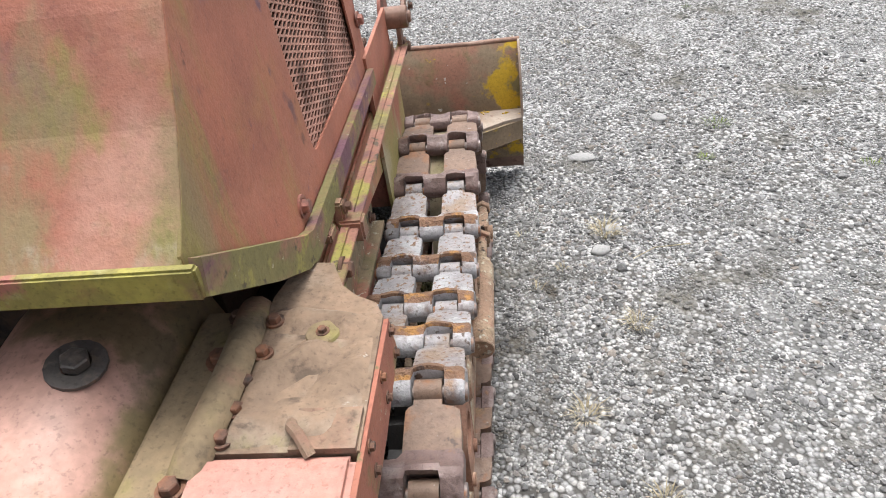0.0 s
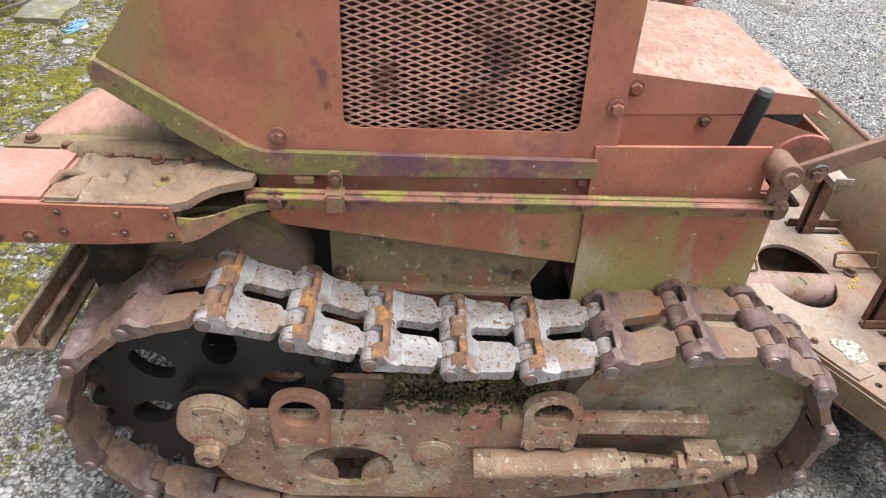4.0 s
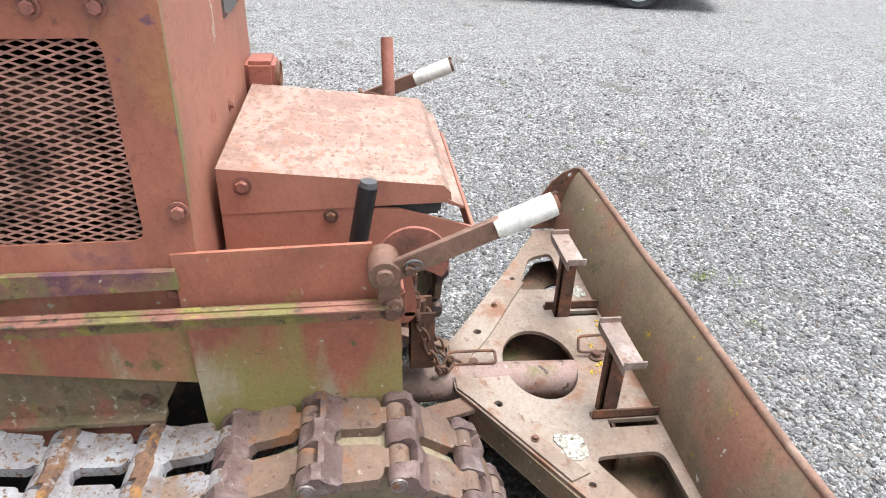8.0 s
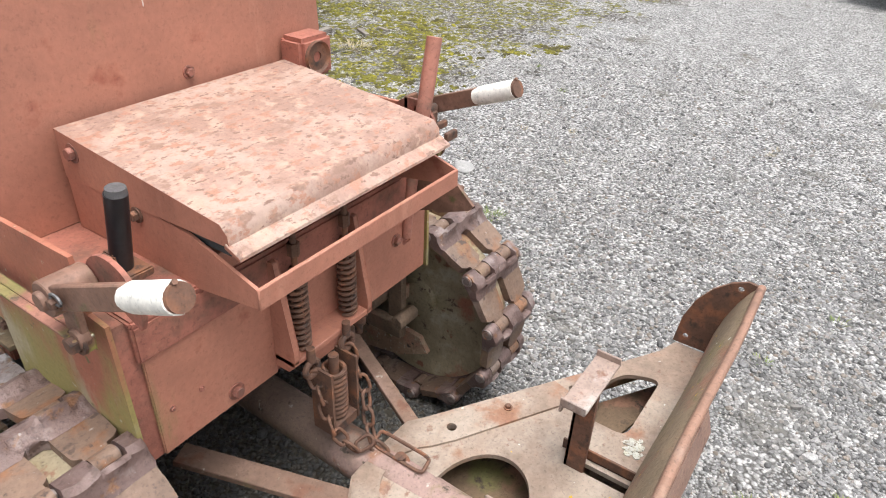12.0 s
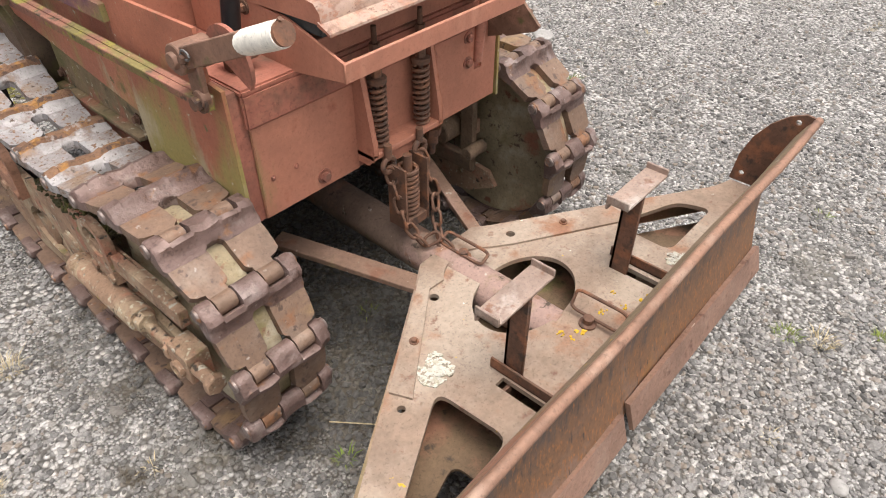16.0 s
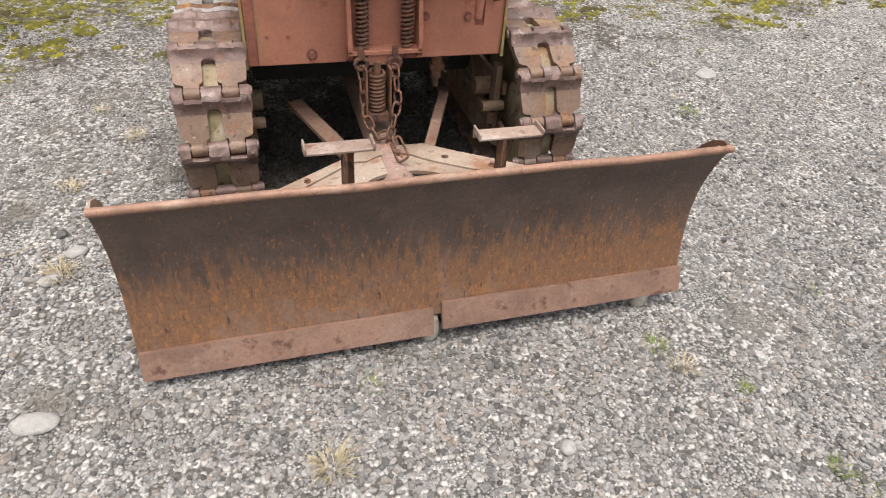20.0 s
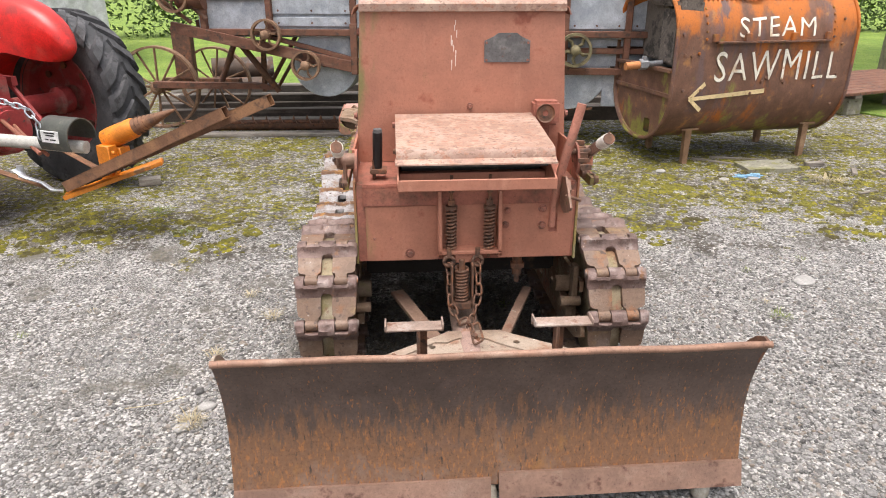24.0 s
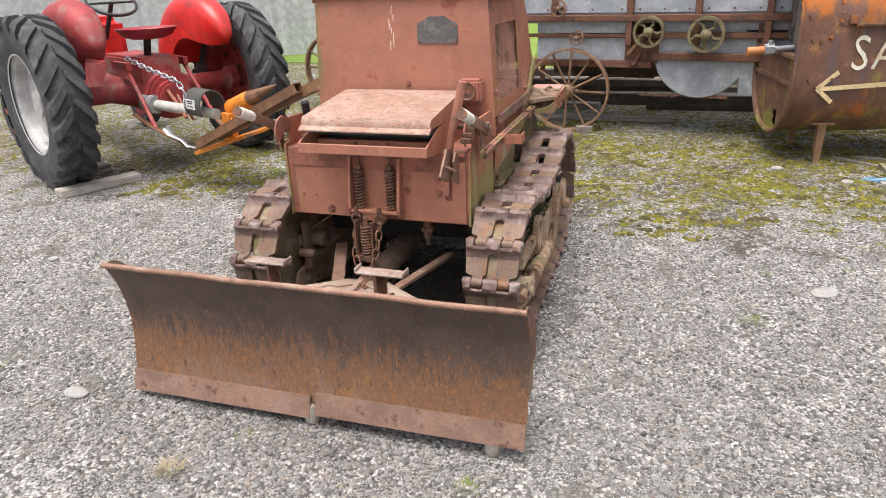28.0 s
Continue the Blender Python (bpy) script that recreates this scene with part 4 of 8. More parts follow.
    for y in (-1.49, -1.55):
        again("bolt", BOLT_RUST, (TO_X if s > 0 else TO_NX)(s * 0.5495, y, 0.785, 0.75), casing)
    bm = B()
    sweep(bm, [(s * 0.495, -1.456, 0.858), (s * 0.482, -1.440, 0.874), (s * 0.470, -1.426, 0.868), (s * 0.465, -1.412, 0.858)], 0.007, 8)
    slab(bm, (s * 0.47, -1.45, 0.853), (s * 0.542, -1.395, 0.862))
    part("hooked_strap", bm, cast_top, casing)
    bm = B()
    rod(bm, (s * 0.20, -1.20, 0.61), (s * 0.435, -1.20, 0.61), 0.165, n=36)
    part("brake_drum", soften(bm, 0.012), surface("rusty_drum", (0.105, 0.068, 0.045), 0.8, 0, (((0.12, 0.10, 0.04), 8, 0.45, 0.66, 6), ((0.20, 0.13, 0.09), 12, 0.58, 0.7, 7)), fine), dozer, "large rusty drum beside the sprocket")
for s in (1, -1):
    bm = B()
    bend = [(0.541, -1.232, 0.772, 0.828), (0.520, -1.206, 0.770, 0.812), (0.497, -1.180, 0.776, 0.806), (0.476, -1.150, 0.784, 0.808), (0.458, -1.115, 0.790, 0.808), (0.450, -1.085, 0.794, 0.806)]
    rows = [[bm.verts.new((s * (x + dx), y, z)) for dx, z in ((0, z0), (0.005, z0), (0.005, z1), (0, z1))] for x, y, z0, z1 in bend]
    for A, C in zip(rows, rows[1:]):
        for k in range(4):
            bm.faces.new((A[k], A[(k + 1) % 4], C[(k + 1) % 4], C[k]))
    bm.faces.new(rows[0])
    bm.faces.new(rows[-1][::-1])
    part("web_strap", bm, flange_paint, dozer, "curved red strap under the cover")
# drawbar at the back
bm = B()
slab(bm, (-0.46, -1.72, 0.40), (0.46, -1.60, 0.412))
bar = part("drawbar", soften(bm, 0.003, 1), frame_dirt, dozer, "angle-iron drawbar at the back")
for y, z in ((-1.618, 0.455), (-1.668, 0.46)):
    bm = B()
    slab(bm, (-0.46, y - 0.011, 0.412), (0.46, y, z))
    part("upstand", soften(bm, 0.003, 1), frame_dirt, bar)
for x in (0.36, 0.42):
    again("bolt", BOLT_RUST, TO_Z(x, -1.645, 0.412, 0.9), bar)

# ---- tracks ----
P = 0.1572
TX, TF = 0.523, 0.545
SPR, IDL = (-1.235, 0.352, 0.292), (-0.205, 0.312, 0.290)
SAG = [(-1.335, 0.632), (-1.175, 0.656), (-1.035, 0.606), (-0.89, 0.557), (-0.735, 0.535), (-0.585, 0.531), (-0.43, 0.556), (-0.285, 0.592), (-0.155, 0.602)]


def track_line():
    """The closed line of the pins, seen from the right: over the top with its sag, round the idler, along the ground, round the sprocket."""
    pts = []
    for k in range(len(SAG) - 1):
        a, b, c, d = (Vector(SAG[min(len(SAG) - 1, max(0, k + q))]) for q in (-1, 0, 1, 2))
        for i in range(5):
            t = i / 5
            pts.append(tuple(0.5 * (2 * b + (c - a) * t + (2 * a - 5 * b + 4 * c - d) * t * t + (3 * b - a - 3 * c + d) * t ** 3)))
    pts.append(SAG[-1])
    pts += [(IDL[0] + IDL[2] * math.cos(radians(a)), IDL[1] + IDL[2] * math.sin(radians(a))) for a in range(75, -81, -5)]
    pts += [(IDL[0] - 0.02 - 0.86 * i / 20, 0.026) for i in range(1, 20)]
    pts += [(SPR[0] - SPR[2] * math.sin(radians(a)), SPR[1] - SPR[2] * math.cos(radians(a))) for a in range(5, 156, 5)]
    return pts


def spaced(pts, start_y):
    """Even steps along a closed line, about one pitch long, with one pin over start_y on the top run."""
    n = len(pts)
    seg = [math.dist(pts[i], pts[(i + 1) % n]) for i in range(n)]
    total = sum(seg)
    count = round(total / P)
    k0, s0 = 0, 0.0
    for i in range(40):
        if pts[i][0] <= start_y <= pts[i + 1][0]:
            k0 = s0 + seg[i] * (start_y - pts[i][0]) / (pts[i + 1][0] - pts[i][0])
        s0 += seg[i]
    out = []
    for j in range(count):
        d = (k0 + j * total / count) % total
        for i in range(n):
            if d <= seg[i]:
                t = d / seg[i]
                a, b = pts[i], pts[(i + 1) % n]
                out.append((a[0] + (b[0] - a[0]) * t, a[1] + (b[1] - a[1]) * t))
                break
            d -= seg[i]
    return out


PINS = spaced(track_line(), -0.585)
LUG_Y = [(0.060, -0.012), (0.000, -0.0195), (-0.0138, -0.0138), (-0.0195, 0.0), (-0.0165, 0.0110), (-0.006, 0.0200), (-0.001, -0.008), (0.008, 0.0), (0.024, -0.0005), (0.033, -0.010), (0.043, 0.0145), (0.060, 0.0095)]
SLOT_Y = [(0.060, -0.012), (0.0230, -0.012), (0.0228, -0.009), (0.0226, -0.004), (0.0224, 0.003), (0.0222, 0.010), (0.0165, -0.006), (0.019, 0.0), (0.029, -0.001), (0.035, -0.010), (0.043, 0.0145), (0.060, 0.0095)]


def rib_mesh(seed):
    """The cross bar of a shoe: hinge lugs at both ends and the middle, notches between them, and a rounded crest that runs out into the pads."""
    bm = B()
    rings = []
    half = [(0.0, 1), (0.012, 1), (0.0235, 1), (0.0275, 1), (0.0295, 0), (0.040, 0), (0.0525, 0), (0.066, 0), (0.0755, 0), (0.0775, 1), (0.084, 1), (0.094, 1), (0.1035, 1), (0.108, 2)]
    for x, kind in [(-x, k) for x, k in half[:0:-1]] + half:
        wave = math.cos(2 * math.pi * x / 0.105)
        h = 0.0325 - 0.0035 * wave + 0.003 * noise.noise(Vector((x * 40, seed, 0.3)))
        ring = []
        for i, (y, z) in enumerate(SLOT_Y if kind == 0 else LUG_Y):
            if 6 <= i <= 9:
                z += h
                y += 0.0025 * wave * (kind != 0) + 0.002 * noise.noise(Vector((x * 45, seed + 4, 0.7)))
            if i in (0, 11) and abs(x) < 0.022:
                y -= 0.013
            if kind == 2:
                y, z = y * 0.86 + 0.001, z * 0.86
            d = noise.noise(Vector((x * 70, y * 70 + seed * 7, z * 70))) * 0.0011
            ring.append(bm.verts.new((x + d, y + d, z + d * 0.8)))
        rings.append(ring)
    n = len(LUG_Y)
    for A, C in zip(rings, rings[1:]):
        for j in range(n):
            bm.faces.new((A[j], A[(j + 1) % n], C[(j + 1) % n], C[j]))
    bm.faces.new(rings[0])
    bm.faces.new(list(reversed(rings[-1])))
    for f in bm.faces:
        f.material_index = 1 if f.calc_center_median().z > 0.0225 else 0
    return bm


def pad_mesh(seed):
    """The two plates of a shoe, each with its tongue and hinge knuckle."""
    pads = B()
    for s in (1, -1):
        prof = [(0.0205, 0.034), (0.0195, 0.075), (0.0200, 0.121), (0.024, 0.127), (0.031, 0.131), (0.0315, P - 0.006), (0.0735, P - 0.006), (0.074, 0.131), (0.090, 0.128), (0.100, 0.121), (0.1035, 0.085), (0.1035, 0.034)]
        plate(pads, [(s * x, y) for x, y in prof], "z", -0.012, 0.009)
    soften(pads, 0.0045, 3, 50)
    for s in (1, -1):
        rod(pads, (s * 0.0315, P, 0.0), (s * 0.0735, P, 0.0), 0.0195, n=18)
    for v in pads.verts:
        v.co.z += 0.0012 * noise.noise(Vector((v.co.x * 35 + seed * 5, v.co.y * 35, v.co.z * 20)))
    return pads


bm = B()
rod(bm, (-0.109, 0, 0), (0.109, 0, 0), 0.0105, n=12)
for s in (1, -1):
    lathe(bm, [(0.0, 0.0035), (0.009, 0.0035), (0.0115, 0.0015), (0.0140, 0.0030), (0.0150, 0.0), (0.0150, -0.004)], pose(s * 0.1095, 0, 0, 0, 90 * s, 0), 16)
PIN = mesh_of("pin", bm, pin_steel)
SHOES = {}
for tone, pad_m, rib_m, crest_m in (("pale", track_pad, track_rib, track_crest), ("brown", track_pad_brown, track_rib_brown, track_rib_brown)):
    SHOES[tone] = [(mesh_of("pad", pad_mesh(k), pad_m), mesh_of("rib", rib_mesh(k), rib_m, 42)) for k in range(4)]
    for _, me in SHOES[tone]:
        me.materials.append(crest_m)
rnd = random.Random(11)
for s in (1, -1):
    track = tagged(new("track"), "steel crawler track with hinged shoes, bleached and rusty" if s > 0 else "steel crawler track of rusty hinged shoes")
    track.parent = dozer
    for i, (y, z) in enumerate(PINS):
        y1, z1 = PINS[(i + 1) % len(PINS)]
        ang = math.degrees(math.atan2(z1 - z, y1 - y))
        m = pose(s * TX + rnd.uniform(-0.002, 0.002), y, z) @ pose(0, 0, 0, ang, 0, 0)
        pad_me, rib_me = SHOES["pale" if s > 0 and z > 0.45 and -1.24 < y < -0.46 else "brown"][i % 4]
        again("pad", pad_me, m, track)
        again("rib", rib_me, m, track)
        again("pin", PIN, m, track)

for s in (1, -1):
    fr = tagged(new("track_frame"), "mud-caked track frame with rollers")
    fr.parent = dozer
    fr.location.x = -s * 0.022
    # idler
    bm = B()
    lathe(bm, [(0.0, 0.03), (0.055, 0.03), (0.06, 0.015), (0.10, 0.008), (0.19, 0.004), (0.225, 0.014), (0.245, 0.024), (0.268, 0.024), (0.268, -0.024), (0.245, -0.024), (0.225, -0.014), (0.06, -0.015), (0.055, -0.03), (0, -0.03)], pose(s * TF, IDL[0], IDL[1], 0, 90, 0), 56)
    part("idler", bm, idler_mat, fr, "olive cast idler wheel")
    # sprocket with teeth and lightening holes
    bm = B()
    outer, teeth = [], 22
    for i in range(teeth * 4):
        r = 0.272 if i % 4 in (0, 1) else 0.238
        a = 2 * math.pi * (i + 0.5) / (teeth * 4)
        outer.append((SPR[0] + r * math.cos(a), SPR[1] + r * math.sin(a)))
    holes = [[(SPR[0] + 0.155 * math.cos(radians(a)) + 0.052 * math.cos(radians(t)) * math.cos(radians(a)) - 0.036 * math.sin(radians(t)) * math.sin(radians(a)), SPR[1] + 0.155 * math.sin(radians(a)) + 0.052 * math.cos(radians(t)) * math.sin(radians(a)) + 0.036 * math.sin(radians(t)) * math.cos(radians(a))) for t in range(0, 360, 24)] for a in range(20, 380, 60)]
    plate(bm, outer, "x", s * TF - 0.016, s * TF + 0.016, holes)
    rod(bm, (s * TF - 0.07, SPR[0], SPR[1]), (s * TF + 0.05, SPR[0], SPR[1]), 0.075, n=28)
    part("sprocket", bm, black_iron, fr, "oily black drive sprocket")
    # side frame plates
    outline = [(-1.285, 0.29), (-1.31, 0.33), (-1.30, 0.375), (-1.25, 0.398), (-1.20, 0.386), (-1.16, 0.352), (-0.875, 0.352), (-0.87, 0.385), (-0.56, 0.385), (-0.55, 0.36), (-0.22, 0.37), (-0.22, 0.325), (-0.46, 0.305), (-0.46, 0.235), (-0.17, 0.205), (-0.14, 0.16), (-0.24, 0.105), (-0.50, 0.055), (-1.09, 0.055), (-1.225, 0.12), (-1.27, 0.20)]
    oval = [(-0.957 + 0.106 * math.cos(radians(a)), 0.172 + 0.074 * math.sin(radians(a))) for a in range(0, 360, 18)]
    slot = rounded([(-0.66, 0.135), (-0.55, 0.135), (-0.55, 0.16), (-0.66, 0.16)], 0.012)
    bm = B()
    plate(bm, outline, "x", s * 0.588, s * 0.606, [oval, slot])
    plate(bm, outline, "x", s * 0.484, s * 0.500, [oval])
    part("side_plate", soften(bm, 0.003, 1, 60), frame_dirt, fr, "tan mud-caked side plate")
    bm = B()
    rod(bm, (s * 0.60, -1.235, 0.335), (s * 0.634, -1.235, 0.335), 0.078, 0.070, n=30)
    part("boss", soften(bm, 0.004, 2, 50), frame_dirt, fr)
    bm = B()
    rod(bm, (s * 0.60, -1.245, 0.268), (s * 0.642, -1.245, 0.268), 0.034, n=20)
    lathe(bm, [(0.030, 0.0), (0.030, 0.02), (0.013, 0.024), (0.011, 0.006), (0, 0.006)], pose(s * 0.640, -1.245, 0.268, 0, 90 * s, 0), 6)
    part("nut", soften(bm, 0.003, 2, 50), frame_dirt, fr)
    bm = B()
    rod(bm, (s * 0.60, -0.764, 0.222), (s * 0.614, -0.764, 0.222), 0.052, 0.047, n=26)
    soften(bm, 0.004, 2, 50)
    part("boss", bm, frame_dirt, fr)
    # lifting eyes
    for y, z, h in ((-1.047, 0.345, 0.10), (-0.514, 0.35, 0.105)):
        bm = B()
        o = [(y - 0.058, z - 0.066), (y + 0.058, z - 0.066)] + arc(y, z + 0.043, 0.063, 0.052, 0, 180, 16)
        plate(bm, o, "x", s * 0.606, s * 0.628, [arc(y, z + 0.036, 0.043, 0.040, 0, 345, 18)])
        for dy in (-0.04, 0.04):
            rod(bm, (s * 0.605, y + dy, z - 0.055), (s * 0.635, y + dy, z - 0.055), 0.014, n=10)
        part("lifting_eye", soften(bm, 0.005, 2, 50), surface("rusty_lifting_eye", (0.30, 0.155, 0.10), 0.8, 0, (((0.38, 0.27, 0.19), 12, 0.5, 0.68, 5), ((0.2, 0.1, 0.06), 20, 0.55, 0.7, 5)), fine) if s > 0 and y < -1 else frame_dirt, fr, "worn lifting eye")
    # tensioner
    bm = B()
    rod(bm, (s * 0.636, -0.675, 0.232), (s * 0.636, -0.352, 0.244), 0.033, n=22)
    rod(bm, (s * 0.636, -0.352, 0.244), (s * 0.636, -0.328, 0.245), 0.026, n=6)
    k = 60
    for i in range(k):
        t = i / k
        rod(bm, (s * 0.636, -0.33 + 0.115 * t, 0.245), (s * 0.636, -0.33 + 0.115 * (t + 0.5 / k), 0.245), 0.0165, 0.0145, n=10)
    rod(bm, (s * 0.636, -0.33, 0.245), (s * 0.636, -0.10, 0.25), 0.0135, n=10)
    rod(bm, (s * 0.636, -0.222, 0.248), (s * 0.636, -0.205, 0.248), 0.028, n=6)
    slab(bm, (s * 0.598, -0.205, 0.205), (s * 0.655, -0.125, 0.285))
    slab(bm, (s * 0.598, -0.62, 0.325), (s * 0.622, -0.17, 0.372))
    rod(bm, (s * 0.636, -0.125, 0.25), (s * 0.636, -0.05, 0.252), 0.016, n=10)
    rod(bm, (s * 0.636, -0.065, 0.252), (s * 0.636, -0.045, 0.252), 0.026, n=6)
    lathe(bm, [(0.022, 0.0), (0.022, 0.012), (0.012, 0.012), (0.012, -0.004), (0, -0.004)], pose(s * 0.655, -0.165, 0.235, 0, 90 * s, 0), 14)
    part("tensioner", soften(bm, 0.003, 1, 60), frame_dirt, fr, "muddy screw tensioner")
    for y in (-1.05, -0.86, -0.67, -0.48):
        bm = B()
        lathe(bm, [(0, -0.05), (0.068, -0.05), (0.068, -0.036), (0.052, -0.03), (0.052, 0.03), (0.068, 0.036), (0.068, 0.05), (0, 0.05)], pose(s * TF, y, 0.112, 0, 90, 0), 26)
        part("roller", bm, frame_dirt, fr, "track roller")
    # packed moss under the top run
    bm = B()
    rg = random.Random(5 if s > 0 else 6)
    for k in range(900):
        y, x = rg.uniform(-0.87, -0.50), rg.uniform(0.50, 0.61)
        mm = Matrix.Translation((s * x, y, 0.382 + rg.uniform(-0.010, 0.008))) @ Matrix.Diagonal((rg.uniform(0.002, 0.009), rg.uniform(0.002, 0.010), rg.uniform(0.003, 0.010), 1))
        bmesh.ops.create_icosphere(bm, subdivisions=1, radius=1, matrix=mm @ pose(0, 0, 0, rg.uniform(0, 90), 0, rg.uniform(0, 90)))
    part("moss", bm, moss_mat, fr, "dark moss packed on the frame", 80)
    # inner side: bracket and bolts beside the idler
    bm = B()
    slab(bm, (s * 0.452, -0.26, 0.20), (s * 0.474, -0.21, 0.44))
    rod(bm, (s * 0.40, -0.19, 0.30), (s * 0.48, -0.19, 0.30), 0.022, n=6)
    rod(bm, (s * 0.40, -0.30, 0.33), (s * 0.48, -0.30, 0.33), 0.034, n=18)
    slab(bm, (s * 0.43, -0.5, 0.22), (s * 0.46, -0.2, 0.27))
    part("inner_bracket", soften(bm, 0.003, 1), cast_top, fr)

# ---- blade, foot plate and foot rests ----
blade = tagged(new("blade"), "curved dozer blade, dark above and orange rust below")
blade.parent = dozer
PROFILE = [(0.597, 0.085), (0.580, 0.16), (0.566, 0.24), (0.560, 0.31), (0.565, 0.38), (0.578, 0.44), (0.597, 0.495), (0.616, 0.535), (0.630, 0.553)]


def strip(bm, prof, x0, x1, thick, steps=1):
    """A bent sheet of the profile (y, z), from x0 to x1, with its thickness behind it."""
    n = len(prof)
    back = []
    for i, p in enumerate(prof):
        a, b = Vector(prof[max(0, i - 1)]), Vector(prof[min(n - 1, i + 1)])
        d = (b - a).normalized()
        back.append((p[0] - d.y * thick, p[1] + d.x * thick))
    loop = list(prof) + back[::-1]
    cols = []
    for k in range(steps + 1):
        t = k / steps
        x = x0 + (x1 - x0) * t
        cols.append([bm.verts.new((x * (1 + 0.018 * (p[1] - 0.3)), p[0] + 0.0025 * math.sin(x * 9), p[1])) for p in loop])
    m = len(loop)
    for A, C in zip(cols, cols[1:]):
        for j in range(m):
            bm.faces.new((A[j], A[(j + 1) % m], C[(j + 1) % m], C[j]))
    for c in (cols[0], list(reversed(cols[-1]))):
        for i in range(n - 1):
            bm.faces.new((c[i], c[i + 1], c[m - 2 - i], c[m - 1 - i]) if c is cols[0] else (c[m - 1 - i], c[m - 2 - i], c[i + 1], c[i]))


bm = B()
strip(bm, PROFILE, -0.768, 0.768, 0.004, 12)
part("blade_face", bm, blade_front, blade, "concave blade face streaked with orange rust", 50)
bm = B()
strip(bm, [(y - 0.0045 - 0.0, z) for y, z in PROFILE], -0.7675, 0.7675, 0.004, 12)
part("blade_back", bm, blade_back, blade, "blade back with yellow lichen", 50)
bm = B()
sweep(bm, [(-0.770 + 1.540 * i / 16, 0.6285 + 0.0025 * math.sin(-6.9 + 13.8 * i / 16), 0.5545 + 0.0015 * math.sin(i * 1.7)) for i in range(17)], 0.0105, 10)
part("top_roll", bm, surface("rubbed_blade_edge", (0.25, 0.14, 0.095), 0.6, 0.1, (((0.33, 0.22, 0.165), 8, 0.5, 0.68, 5), ((0.40, 0.27, 0.05), 9, 0.68, 0.76, 5), ((0.14, 0.075, 0.05), 22, 0.56, 0.7, 5)), fine), blade)
for x0, x1, dz in ((0.006, 0.764, -0.004), (-0.766, -0.018, 0.012)):
    bm = B()
    plate(bm, [(0.604, 0.112), (0.628, 0.036), (0.618, 0.030), (0.590, 0.108)], "x", x0, x1)
    for v in bm.verts:
        v.co.z += dz + 0.012 * (0.76 - v.co.x) / 1.5
    part("cutting_edge", soften(bm, 0.003), blade_edge, blade, "bolted cutting edge worn smooth")
for x in (0.012, -0.655):
    bm = B()
    lathe(bm, [(0, 0.0), (0.022, 0.0), (0.029, 0.012), (0.029, 0.055), (0.022, 0.075), (0, 0.085)], pose(x, 0.592, 0.0), 18)
    part("skid_foot", bm, surface("grey_skid_foot" + ("" if x > 0 else "_pale"), (0.30, 0.27, 0.22), 0.8, 0, (((0.42, 0.40, 0.35), 14, 0.5, 0.7, 5),), fine), blade, "rounded grey foot under the cutting edge")
for s in (1, -1):
    bm = B()
    fin = [(0.622, 0.560), (0.597, 0.563), (0.560, 0.545), (0.522, 0.51), (0.490, 0.46), (0.470, 0.40), (0.462, 0.318), (0.556, 0.318), (0.556, 0.36), (0.578, 0.45), (0.60, 0.50)]
    plate(bm, fin, "x", s * 0.762, s * 0.770, [ring2(0.585, 0.537, 0.008, n=10), ring2(0.49, 0.345, 0.008, n=10)])
    part("end_fin", soften(bm, 0.0015, 1, 60), rust_dark if s < 0 else rust_plate, blade, "curved end plate with bolt holes")

# foot plate
half = [(0.0, 0.055), (0.095, 0.058), (0.135, 0.085), (0.41, 0.262), (0.70, 0.448), (0.764, 0.470), (0.764, 0.556)]
outline = half + [(-x, y) for x, y in half[:0:-1]]
tri_r = rounded([(0.352, 0.342), (0.344, 0.518), (0.588, 0.524), (0.592, 0.472)], 0.035, 5)
tri_l = rounded([(-0.362, 0.325), (-0.560, 0.405), (-0.592, 0.490), (-0.358, 0.487)], 0.032, 5)
oval = ring2(0.004, 0.305, 0.147, 0.101, 40)
holes = [tri_r, tri_l, oval, ring2(0.156, 0.159, 0.012, n=12), ring2(-0.141, 0.154, 0.012, n=12), ring2(0.43, 0.32, 0.009, n=10), ring2(-0.43, 0.32, 0.009, n=10),
         [(0.236, 0.420), (0.262, 0.420), (0.262, 0.545), (0.236, 0.545)], [(-0.232, 0.420), (-0.206, 0.420), (-0.206, 0.545), (-0.232, 0.545)]]
bm = B()
plate(bm, outline, "z", 0.300, 0.312, holes)
fplate = part("foot_plate", soften(bm, 0.0012, 1, 60), rust_plate, dozer, "flat rusty deck plate with cut-outs and lichen spots")
for s in (1, -1):
    bm = B()
    a, b = Vector((s * 0.135, 0.088)), Vector((s * 0.762, 0.474))
    d = (b - a).normalized()
    n2 = Vector((-d.y, d.x)) * (0.008 if s > 0 else -0.008)
    plate(bm, [tuple(a), tuple(b), tuple(b + n2), tuple(a + n2)], "z", 0.225, 0.300)
    slab(bm, (s * 0.756, 0.474, 0.20), (s * 0.764, 0.560, 0.300))
    part("skirt", soften(bm, 0.0012, 1), blade_back, fplate, "olive rusty skirt below the deck")
